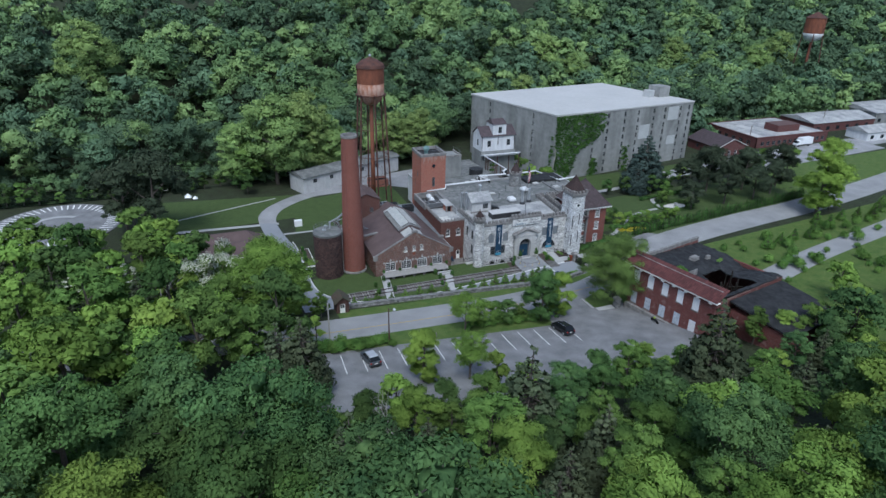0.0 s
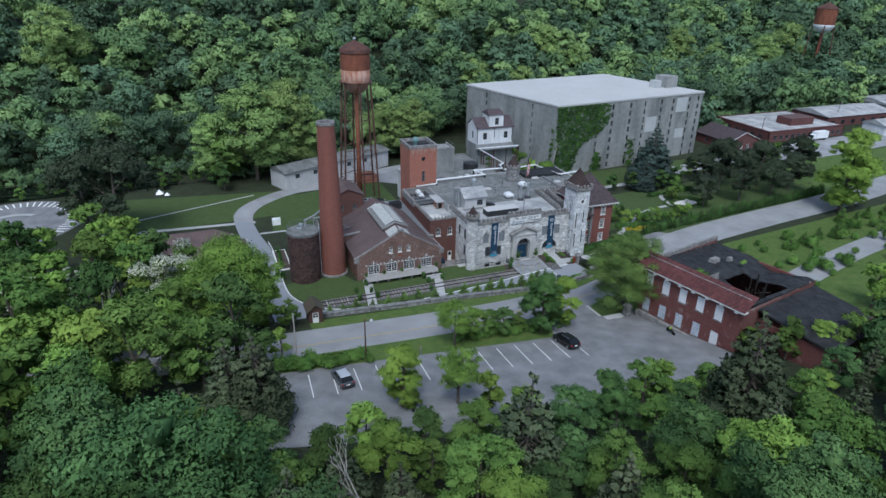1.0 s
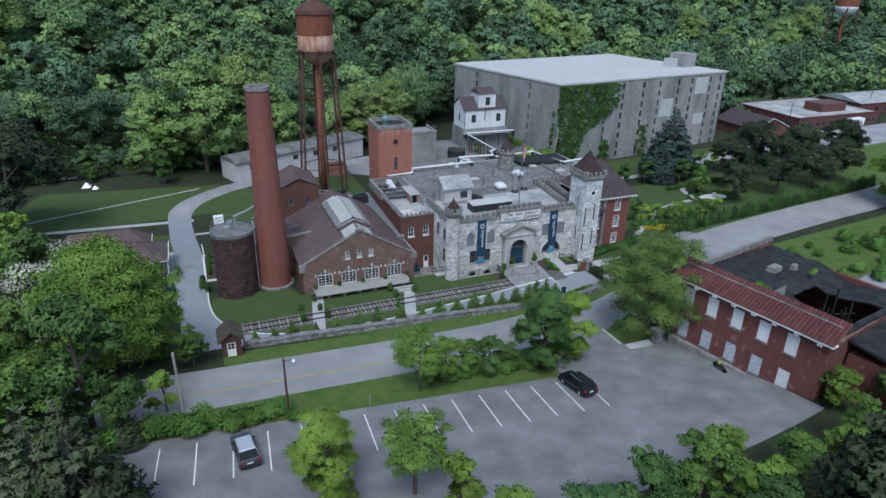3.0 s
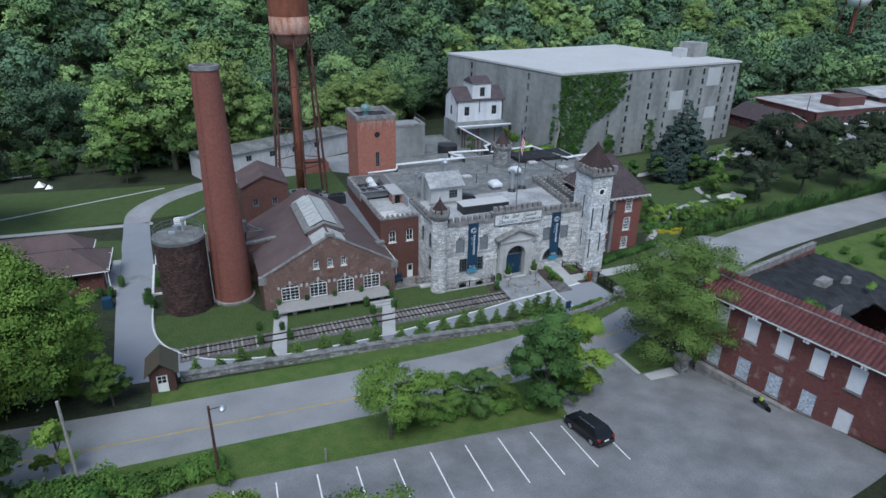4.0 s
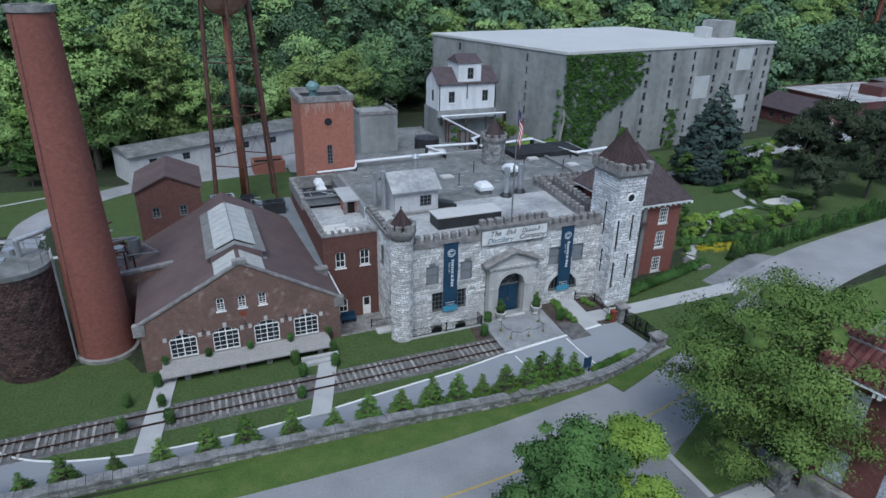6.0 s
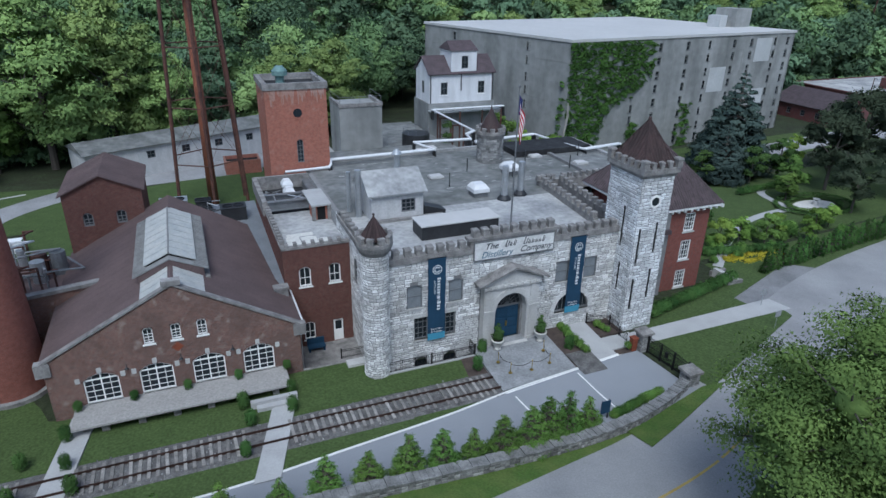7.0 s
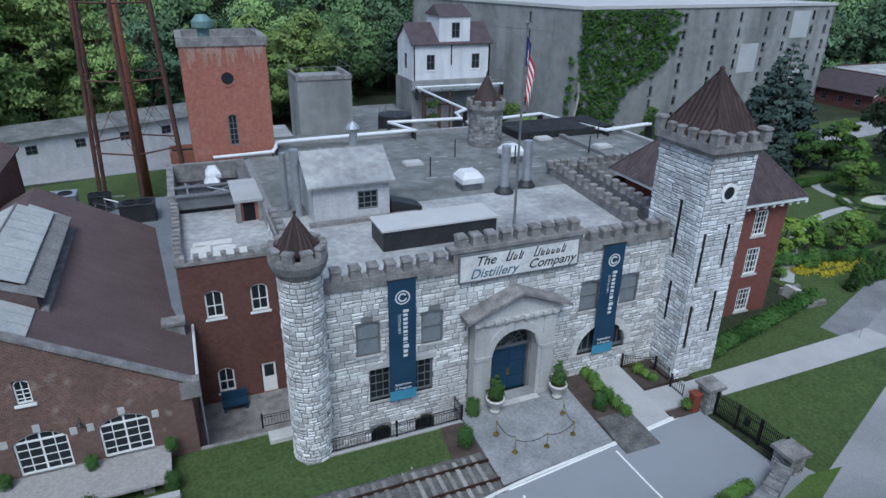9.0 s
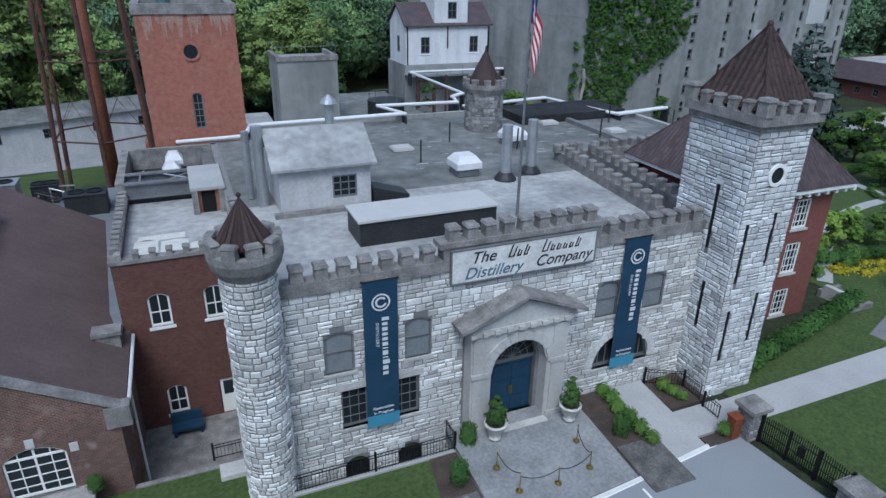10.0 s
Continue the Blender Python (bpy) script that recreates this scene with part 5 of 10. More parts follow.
for x0, x1 in ((39.9, 41.95), (44.4, 42.35)):
    z0, z1 = slope_l(x0) + 0.14, slope_l(x1) + 0.14
    for y, w in ((122.9, 0.88), (123.86, 0.88), (124.82, 0.88), (137.7, 0.8), (138.6, 0.8)):
        part("skylight", slab(x0, z0, x1, z1, y, y + w, 0.08), M["roof_light"], hall, "flush pale roof light")
# loading platform in front
plat = thing("loading_platform", 42, 120.5, 0, "pale concrete loading platform on low piers", "platform")
part("deck", Geo().box(34.4, 49.6, 119.45, 122.28, 0.8, 0.95), M["deck_concrete"], plat)
for i in range(6):
    part("pier", Geo().box(36.2 + 2.4 * i, 36.7 + 2.4 * i, 119.9, 120.3, -0.2, 0.8), M["weathered_stone"], plat)
# black sheet behind the piers paints the shade of the open void below the deck
part("back_wall", Geo().box(34.8, 49.4, 120.5, 120.7, -0.2, 0.8), M["room_dark"], plat)
part("step", Geo().box(46.4, 49.9, 118.6, 119.0, 0.0, 0.62).box(46.8, 49.4, 118.1, 118.6, 0.0, 0.34), M["concrete_walk"], plat)

# small gabled brick block behind
cup = thing("brick_block", 36.4, 146, 0, "plain dark red brick block with small gable", "building")
CX0, CX1, CY0, CY1 = 33.0, 39.9, 142.4, 150.5
co = [(34.45, 35.35, 7.5, 8.85, 0.3), (37.35, 38.25, 7.5, 8.85, 0.3)]
part("wall", wall(Geo(), face_south(CY0), CX0, CX1, 0, 10.7, 0.4, co), M["brick_annex"], cup)
part("wall", wall(Geo(), face_west(CX0), CY0 + 0.4, CY1, 0, 10.7, 0.4), M["brick_annex"], cup)
part("wall", wall(Geo(), face_east(CX1), CY0 + 0.4, CY1, 0, 10.7, 0.4), M["brick_annex"], cup)
part("gable_wall", Geo().prism([(CX0, 10.7), (CX1, 10.7), (36.45, 12.3)], CY0, CY0 + 0.4, "y"), M["brick_annex"], cup)
part("gable_wall", Geo().prism([(CX0, 0), (CX1, 0), (CX1, 10.7), (36.45, 12.3), (CX0, 10.7)], CY1 - 0.4, CY1, "y"), M["brick_annex"], cup)
for o in co:
    window(cup, face_south(CY0), o, 2, 3, M["frame_grey"], M["pane_dark"], bar=0.07, rim=0.12)
seam_roof(32.7, 10.65, 36.45, 12.4, CY0 - 0.25, CY1 + 0.2, M["roof_brown"], cup, label="dark brown metal roof")
seam_roof(40.2, 10.65, 36.45, 12.4, CY0 - 0.25, CY1 + 0.2, M["roof_brown"], cup)
# low wing beside the chimney with coped parapet
wing = thing("low_wing", 31, 131, 0, "low dark brick wing with stone coped parapet", "building")
part("wall", Geo().prism([(27.0, -0.2), (36.5, -0.2), (36.5, 6.3), (27.0, 5.4)], 131.6, 132.0, "y"), M["brick_gable"], wing)
part("coping", Geo().prism([(26.8, 5.4), (36.6, 6.3), (36.6, 6.6), (26.8, 5.7)], 131.45, 132.15, "y"), M["weathered_stone"], wing)
part("roof", Geo().box(27.2, 33, 132, 143, 4.2, 4.5), M["roof_brown"], wing)
part("wall", Geo().box(27.0, 27.4, 132, 143, -0.2, 4.3), M["brick_gable"], wing)
# rusty machinery and pipes beside it
mach = thing("process_pipework", 31, 137, 4.5, "rusty tangled process pipes and small tanks", "machinery")
rm = random.Random(5)
for i in range(10):
    x, y = rm.uniform(27.6, 32.6), rm.uniform(133, 142)
    part("vessel", Geo().cyl(x, y, 4.5, 4.5 + rm.uniform(0.8, 2.2), rm.uniform(0.3, 0.7), n=12), M[rm.choice(["galvanised", "grey_metal", "rust_dark"])], mach)
for i in range(14):
    x, y, z = rm.uniform(27.6, 32.6), rm.uniform(132.5, 142), rm.uniform(5, 8)
    part("pipe", Geo().pipe([(x, y, 4.4), (x, y, z), (x + rm.uniform(-3, 3), y, z), (x + rm.uniform(-2, 2), y + rm.uniform(-3, 3), z)], 0.09), M[rm.choice(["rust_dark", "grey_metal", "galvanised"])], mach)

# ---- chimney ----
stack = thing("chimney_stack", 29.5, 127.8, 0, "tall tapered red brick factory chimney", "chimney")
SX, SY = 29.5, 127.9
prof = [(2.55 - 0.92 * t, 31.0 * t) for t in [k / 24 for k in range(25)]]
part("shaft", Geo().lathe(SX, SY, prof, 40, closed=False), M["brick_stack"], stack, smooth=True)
part("rim", Geo().lathe(SX, SY, [(1.62, 30.6), (1.76, 30.7), (1.76, 31.2), (1.3, 31.2), (1.25, 28.0)], 40, closed=False), M["weathered_stone"], stack, "pale worn rim")
part("flue", Geo().cyl(SX, SY, 27.8, 28.0, 1.3, n=24), M["room_dark"], stack)
part("plinth", Geo().lathe(SX, SY, [(2.8, -0.2), (2.8, 0.35), (2.58, 0.45)], 40), M["weathered_stone"], stack)
for k in range(36):
    z = 1.0 + k * 0.8
    r = 2.55 - 0.92 * z / 31 + 0.012
    part("band", Geo().lathe(SX, SY, [(r, z), (r, z + 0.06)], 40, closed=False), M["brick_stack"], stack)
part("lightning_wire", Geo().rod((SX - 1.75, SY - 1.9, 0.3), (SX - 1.1, SY - 1.25, 31.0), 0.02, 4), M["dark_metal"], stack)

# ---- round tile silo ----
silo = thing("tile_silo", 23.7, 127.3, 0, "round dark glazed-block silo with grey roof deck", "silo")
KX, KY, KR = 23.7, 127.3, 3.05
part("shell", Geo().lathe(KX, KY, [(KR, -0.2), (KR, 10.1)], 48, closed=False), M["block_silo"], silo, smooth=True)
rs = random.Random(3)
g = Geo()
nrow, ncol = 40, 52
for r in range(nrow):
    z = r * 0.252
    for c in range(ncol):
        a = 2 * math.pi * (c + 0.5 * (r % 2)) / ncol
        b = a + 2 * math.pi * 0.8 / ncol
        o = KR + rs.uniform(0.015, 0.05)
        g.add([(KX + KR * math.cos(t), KY + KR * math.sin(t), zz) for t, zz in ((a, z), (b, z), (b, z + 0.19), (a, z + 0.19))] + [(KX + o * math.cos(t), KY + o * math.sin(t), zz) for t, zz in ((a + 0.008, z + 0.02), (b - 0.008, z + 0.02), (b - 0.008, z + 0.175), (a + 0.008, z + 0.175))], STONE_FACES)
material("silo_block", (0.085, 0.05, 0.044), 0.6, var=0.4, scale=0.8, fine=6, bump=0.3, island=0.6, tint=(0.035, 0.024, 0.023))
part("blockwork", g, M["silo_block"], silo, "dark glazed hollow blocks", kind="stuff")
part("deck", Geo().lathe(KX, KY, [(KR + 0.12, 9.95), (KR + 0.12, 10.4), (KR - 0.2, 10.45), (0.4, 10.75), (0.0, 10.75)], 48), M["roof_membrane_dark"], silo, "weathered grey roof deck")
g = Geo()
for k in range(14):
    a = 2 * math.pi * k / 14
    b = 2 * math.pi * (k + 1) / 14
    p, q = (KX + 2.95 * math.cos(a), KY + 2.95 * math.sin(a)), (KX + 2.95 * math.cos(b), KY + 2.95 * math.sin(b))
    if k not in (9, 10, 11):
        g.rod((*p, 10.4), (*p, 11.5), 0.03, 5)
        g.rod((*p, 11.5), (*q, 11.5), 0.03, 5).rod((*p, 11.0), (*q, 11.0), 0.025, 5)
part("railing", g, M["grey_metal"], silo)
part("vent_pipe", Geo().pipe([(24.4, 127.8, 10.4), (24.4, 127.8, 12.2), (26.4, 129.0, 12.4), (28.5, 132, 12.4)], 0.22, 10).cyl(23.6, 128.4, 10.4, 11.3, 0.45, n=14).box(22.6, 23.4, 126.8, 127.6, 10.5, 10.9), M["galvanised"], silo, "galvanised duct and vents")
part("ladder", Geo().rod((26.85, 127.0, 0), (26.85, 127.0, 11.3), 0.05, 5).rod((26.85, 127.5, 0), (26.85, 127.5, 11.3), 0.05, 5), M["pipe_white"], silo)

# ---- brick annex between hall and castle ----
annex = thing("brick_annex", 54, 134, -1.9, "red brick two-storey link with small crenellated parapet", "building")
AY = 129.0
af = face_south(AY)
AW = [(52.3, 53.35, 4.35, 6.25, 0.25), (55.0, 56.05, 4.35, 6.25, 0.25), (52.4, 53.4, -1.2, 0.6, 0.25)]
AD = (55.1, 56.1, -1.9, 0.4, 0.0)
part("wall", wall(Geo(), af, 51.0, 57.0, -2.2, 8.1, 0.4, [*AW, AD]), M["brick_annex"], annex)
part("wall", wall(Geo(), face_west(51.0), 129.4, 148, -2.2, 8.1, 0.4), M["brick_annex"], annex)
part("wall", Geo().box(51.0, 59.8, 148.0, 148.4, -3, 8.1), M["brick_annex"], annex)
for o in AW:
    window(annex, af, o, 2, 2, M["frame_white"], M["pane_dark"], sill=M["frame_white"], bar=0.06, rim=0.1, label="white arched sash window")
dr = part("door", Geo().box(55.15, 56.05, AY + 0.1, AY + 0.16, -1.9, 0.35), M["frame_white"], annex, "white half-glazed door")
part("pane", Geo().box(55.3, 55.9, AY + 0.085, AY + 0.095, -0.7, 0.2), M["pane_dark"], dr)
part("roof", Geo().box(51.4, 57.0, 129.4, 139.6, 7.3, 7.6), M["roof_membrane"], annex, "stained flat roof with pale patch")
part("roof", Geo().box(51.4, 57.4, 139.6, 148.0, 7.2, 7.5), M["roof_tar"], annex, "dark tarred sunken rear roof")
ra = random.Random(8)
for x0, x1, y0, y1 in ((51.9, 53.2, 130.4, 132.9), (53.25, 54.7, 130.0, 132.6), (52.1, 54.6, 132.95, 133.6), (54.75, 55.6, 130.8, 131.9)):
    part("roof_patch", Geo().prism([(x0 + ra.uniform(-0.1, 0.1), y0 + ra.uniform(-0.1, 0.1)), (x1 + ra.uniform(-0.1, 0.0), y0 + ra.uniform(-0.1, 0.1)), (x1 + ra.uniform(-0.1, 0.0), y1 + ra.uniform(-0.1, 0.1)), ((x0 + x1) / 2, y1 + ra.uniform(0, 0.15)), (x0, y1)], 7.6, 7.63), M["urn_stone"], annex, "cream patch of new roofing")
part("parapet", Geo().box(50.9, 57.0, AY - 0.08, AY + 0.45, 8.1, 8.3), M["weathered_stone"], annex)
part("parapet", Geo().box(50.9, 51.45, AY + 0.45, 139.6, 8.1, 8.3), M["weathered_stone"], annex)
part("parapet", Geo().box(50.8, 51.3, 139.6, 148.2, 7.5, 9.0), M["weathered_stone"], annex)
part("parapet", Geo().box(51.3, 57.4, 147.8, 148.2, 7.5, 9.0), M["weathered_stone"], annex)
for x, y, a in [(51.4 + 0.78 * i, AY + 0.18, 0) for i in range(7)] + [(51.18, AY + 1.0 + 0.75 * i, 90) for i in range(13)]:
    ob = part("merlon", merlon_mesh, None, annex)
    ob.matrix_basis = pose(x, y, 8.3, 0, 0, a) @ Matrix.Diagonal((0.55, 0.75, 0.55, 1))
part("channel_beam", Geo().box(51.3, 55.6, 139.5, 139.6, 8.1, 8.9).box(51.3, 55.6, 139.3, 139.8, 8.9, 9.0).box(51.3, 55.6, 139.3, 139.8, 8.0, 8.1), M["grey_metal"], annex, "grey steel channel beam across the roof")
part("channel_beam", Geo().box(51.3, 57.2, 141.6, 141.7, 8.1, 8.9).box(51.3, 57.2, 141.4, 141.9, 8.9, 9.0), M["grey_metal"], annex)
for k, (p, q) in enumerate((((53.6, 139.7), (55.4, 141.5)), ((55.4, 139.7), (53.6, 141.5)), ((52.2, 139.7), (52.2, 141.5)))):
    part("brace", Geo().rod((*p, 8.85 + 0.02 * k), (*q, 8.85 + 0.02 * k), 0.07, 5), M["galvanised"], annex)
hs_ = part("stair_head", Geo().box(55.3, 56.9, 136.6, 138.6, 7.6, 9.1), M["brick_tower"], annex, "small brick stair head with pale slab")
part("slab", Geo().box(55.1, 57.1, 136.3, 141.3, 9.1, 9.28), M["concrete_walk"], hs_)
part("doorway", Geo().box(55.7, 56.5, 136.58, 136.6, 7.6, 8.95), M["room_dark"], hs_)
part("jamb", Geo().box(55.15, 55.5, 136.3, 136.6, 7.6, 9.1), M["weathered_stone"], hs_)
part("jamb", Geo().box(56.7, 57.0, 136.3, 136.6, 7.6, 9.1), M["weathered_stone"], hs_)
for x, y in ((54.1, 143.4), (54.3, 146.2)):
    hv = part("vent_hood", Geo().box(x - 0.45, x + 0.45, y - 0.45, y + 0.45, 7.5, 8.3), M["galvanised"], annex)
    part("hood", Geo().box(x - 0.6, x + 0.6, y - 0.65, y + 0.65, 8.3, 8.6).box(x - 0.6, x + 0.6, y - 0.65, y + 0.65, 8.6, 9.1, 0.3), M["pipe_white"], hv, "white pitched hood")
part("duct", Geo().box(56.2, 57.0, 141.9, 147.6, 7.5, 8.4).box(56.3, 56.9, 142.0, 147.5, 8.4, 8.5), M["grey_metal"], annex, "long grey roof duct")
for k in range(16):
    x, y, a = ra.uniform(51.8, 55.6), ra.uniform(142.2, 147.2), ra.uniform(0, 180)
    ob = part("debris", Geo().box(-0.5, 0.5, -0.09, 0.09, 0, 0.12), M[ra.choice(["grey_metal", "galvanised", "weathered_stone", "rust_dark"])], annex)
    ob.matrix_basis = pose(x, y, 7.52, ra.uniform(-6, 6), ra.uniform(-8, 8), a) @ Matrix.Diagonal((ra.uniform(0.6, 1.6), 1, 1, 1))
# metal valley roof between hall and annex, air units on it
val = thing("valley_roof", 49, 142, 4, "grey metal lean-to roof with air units", "roof")
part("deck", Geo().add([(48.2, 139.5, 5.2), (51.0, 127.5, 4.7), (51.0, 150, 5.6), (45.0, 150, 5.6), (48.2, 139.5, 5.3), (51.0, 127.5, 4.8), (51.0, 150, 5.7), (45.0, 150, 5.7)], [(4, 5, 6, 7), (0, 1, 5, 4), (1, 2, 6, 5), (2, 3, 7, 6), (3, 0, 4, 7)]), M["roof_grey_metal"], val)
part("support_wall", Geo().box(40, 51, 149.6, 150, -3, 5.6), M["block_plain"], val)
part("kneeler", Geo().box(49.9, 51.0, 127.2, 127.9, 3.8, 5.3).box(49.8, 51.1, 127.1, 128.0, 5.3, 5.5), M["weathered_stone"], val, "weathered stone block at the valley's foot")
for x0, x1, y0, y1, z1, m in ((47.0, 49.6, 144.6, 146.4, 6.9, "dark_metal"), (41.0, 43.8, 147.4, 149.2, 7.3, "galvanised"), (44.6, 46.2, 147.8, 149.2, 6.9, "dark_metal")):
    zb = 5.2 if x0 > 46 else 5.5
    au = part("air_unit", Geo().box(x0, x1, y0, y1, zb, z1).box(x0 - 0.05, x1 + 0.05, y0 - 0.05, y1 + 0.05, z1, z1 + 0.06), M[m], val, "grey box air conditioner with top fans")
    for k in (0.28, 0.72):
        cx_, cy_ = x0 + (x1 - x0) * k, (y0 + y1) / 2
        part("fan", Geo().lathe(cx_, cy_, [(0.55, z1 + 0.06), (0.55, z1 + 0.12), (0.45, z1 + 0.12), (0.45, z1 + 0.07)], 18), M["iron_black"], au)
for k in range(7):
    x, y = ra.uniform(44.6, 46.9), ra.uniform(145.6, 149.0)
    part("pipe_frame", Geo().pipe([(x, y, 5.2), (x, y, 6.0 + ra.uniform(0, 0.8)), (x + ra.uniform(0.4, 1.2), y + ra.uniform(-0.5, 0.5), 6.4)], 0.06, 6), M[ra.choice(["galvanised", "dark_metal"])], val)
# sunken court in front of the annex
part("court_floor", Geo().box(51.0, 57.0, 122.5, 129.0, -2.2, -1.9), M["weathered_stone"], annex)
part("bench", Geo().box(52.4, 54.0, 127.6, 128.4, -1.5, -1.35).box(52.4, 54.0, 128.3, 128.45, -1.35, -0.8).box(52.45, 52.6, 127.7, 128.3, -1.9, -1.5).box(53.8, 53.95, 127.7, 128.3, -1.9, -1.5), M["banner_blue"], annex, "dark blue bench")

# ---- brick tower behind ----
btower = thing("brick_tower", 56.5, 152, 0, "square orange-red brick tower with lime-streaked top", "building")
bf = face_south(149.0)
BO = [(56.2, 56.95, 10.0, 12.7, 0.3)]
part("wall", wall(Geo(), bf, 53.1, 59.9, -3, 18.3, 0.45, BO), M["brick_tower"], btower)
BW = [(151.6, 152.2, 12.2, 14.2, 0.2), (153.6, 154.2, 9.2, 11.2, 0.2)]
part("wall", wall(Geo(), face_west(53.1), 149.45, 155.8, -3, 18.3, 0.45, BW), M["brick_tower"], btower)
part("wall", Geo().box(59.45, 59.9, 149.45, 155.8, -3, 18.3).box(53.1, 59.9, 155.8, 156.2, -3, 18.3), M["brick_tower"], btower)
window(btower, bf, BO[0], 2, 5, M["frame_grey"], M["pane_dark"], bar=0.05)
for o in BW:
    window(btower, face_west(53.1), o, 1, 2, M["frame_grey"], M["pane_dark"])
g = Geo()
for k in range(20):
    a, b = 2 * math.pi * k / 20, 2 * math.pi * (k + 1) / 20
    g.add([bf(56.55 + r * math.cos(t), d, 15.7 + r * math.sin(t)) for d in (0.0, 0.08) for r, t in ((0.5, a), (0.68, a), (0.68, b), (0.5, b))], [(4, 5, 6, 7), (0, 4, 7, 3), (1, 2, 6, 5)])
bo = part("oculus", g, M["brick_tower"], btower)
part("pane", Geo().prism([(56.55 + 0.5 * math.cos(t * math.pi / 10), 15.7 + 0.5 * math.sin(t * math.pi / 10)) for t in range(20)], 148.95, 148.99, "y"), M["pane_dark"], bo)
material("lime_streaked", (0.38, 0.25, 0.21), 0.9, var=0.4, scale=0.8, fine=6, bump=0.3, tint=(0.3, 0.15, 0.11), streak=0.2)
part("parapet", Geo().box(52.95, 60.05, 148.85, 149.4, 18.3, 19.0).box(52.95, 53.5, 149.4, 156.3, 18.3, 19.0).box(59.5, 60.05, 149.4, 156.3, 18.3, 19.0).box(53.5, 59.5, 155.8, 156.3, 18.3, 19.0), M["weathered_stone"], btower)
rl_ = random.Random(14)
for k in range(46):
    w_, h_ = rl_.uniform(0.12, 0.5), rl_.uniform(0.3, 1.0) + 1.2 * rl_.random() ** 3
    u = rl_.uniform(53.1, 59.8 - w_)
    part("lime_streak", Geo().prism([(u, 18.3), (u + w_, 18.3), (u + w_ * 0.7, 18.3 - h_), (u + w_ * 0.35, 18.3 - h_ * 0.9)], 148.99 - 0.0012 * k, 149.0, "y"), M["lime_streaked"], btower)
for k in range(26):
    w_, h_ = rl_.uniform(0.12, 0.5), rl_.uniform(0.3, 1.0) + 1.0 * rl_.random() ** 3
    u = rl_.uniform(149.1, 155.6 - w_)
    part("lime_streak", Geo().prism([(u, 18.3), (u + w_, 18.3), (u + w_ * 0.7, 18.3 - h_), (u + w_ * 0.35, 18.3 - h_ * 0.9)], 53.09 - 0.0012 * k, 53.1, "x"), M["lime_streaked"], btower)
part("roof", Geo().box(53.5, 59.5, 149.4, 155.8, 18.0, 18.3), M["roof_tar"], btower)
part("roof_vent", Geo().cyl(55.2, 151, 18.3, 19.6, 0.5, n=14).lathe(55.2, 151, [(0.85, 19.6), (0.85, 20.1), (0.4, 20.6)], 16), M["vent_teal"], btower, "round teal roof vent")
part("railing", Geo().rod((56.5, 150.2, 19.5), (59.3, 150.2, 19.5), 0.04).rod((59.3, 150.2, 19.5), (59.3, 155, 19.5), 0.04).rod((59.3, 150.2, 18.3), (59.3, 150.2, 19.5), 0.04), M["grey_metal"], btower)

# ---- grey block behind with roof rails, lower rear roofs ----
gblock = thing("grey_block", 68, 168, 0, "plain grey rendered stair block", "building")
part("wall", Geo().box(65.0, 71.2, 165, 171, -3, 12.6), M["concrete"], gblock)
part("parapet", Geo().box(64.9, 71.3, 164.9, 165.3, 12.6, 13.1).box(64.9, 65.3, 165.3, 171, 12.6, 13.1).box(70.9, 71.3, 165.3, 171, 12.6, 13.1), M["weathered_stone"], gblock)
g = Geo()
for x, y in ((65.1, 165.1), (68, 165.1), (71.1, 165.1), (71.1, 170.8), (65.1, 170.8)):
    g.rod((x, y, 13.1), (x, y, 14.0), 0.03, 5)
g.pipe([(65.1, 170.8, 14), (65.1, 165.1, 14), (71.1, 165.1, 14), (71.1, 170.8, 14)], 0.03, 5)
part("railing", g, M["grey_metal"], gblock)
rear = thing("rear_roofs", 72, 160, 0, "low rear sheds with dark flat roofs", "building")
part("wall", Geo().box(60.2, 81.5, 152.2, 164.8, -3, 6.2), M["block_plain"], rear)
part("roof", Geo().box(60.0, 81.7, 152.1, 164.9, 6.2, 6.5), M["roof_membrane_dark"], rear)
part("wall", Geo().box(58.5, 64.8, 165.2, 176, -3, 5.0), M["white_siding"], rear)
part("roof", Geo().box(58.3, 64.9, 165.1, 176.2, 5.0, 5.3), M["roof_membrane"], rear)
part("wall", Geo().box(71.5, 81.5, 165.2, 182, -3, 5.6), M["block_plain"], rear)
part("roof", Geo().box(71.4, 81.6, 165.1, 182.2, 5.6, 5.9), M["roof_membrane_dark"], rear)
g = Geo()
for k in range(10):
    a, b = 2 * math.pi * k / 10, 2 * math.pi * (k + 1) / 10
    g.rod((77 + 2.0 * math.cos(a), 166.8 + 2 * math.sin(a), 8.6), (77 + 2.0 * math.cos(b), 166.8 + 2 * math.sin(b), 8.6), 0.03, 4).rod((77 + 2.0 * math.cos(a), 166.8 + 2 * math.sin(a), 7.8), (77 + 2.0 * math.cos(a), 166.8 + 2 * math.sin(a), 8.6), 0.03, 4)
tk = thing("round_tank", 77, 166.8, 5.9, "dark round roof tank with hand rail", "tank")
part("shell", Geo().cyl(77, 166.8, 5.9, 7.8, 2.1, n=24), M["dark_metal"], tk)
part("railing", g, M["grey_metal"], tk)
for k in range(8):
    x, y = 61 + 2.3 * k, 154 + (k * 37 % 9)
    solid("roof_hatch", Geo().box(x, x + 1.0, y, y + 1.3, 6.5, 6.8).box(x - 0.06, x + 1.06, y - 0.06, y + 1.36, 6.8, 6.9), M["roof_white"], "white roof hatch on the dark rear roof", "roof hatch", group="roof hatches")

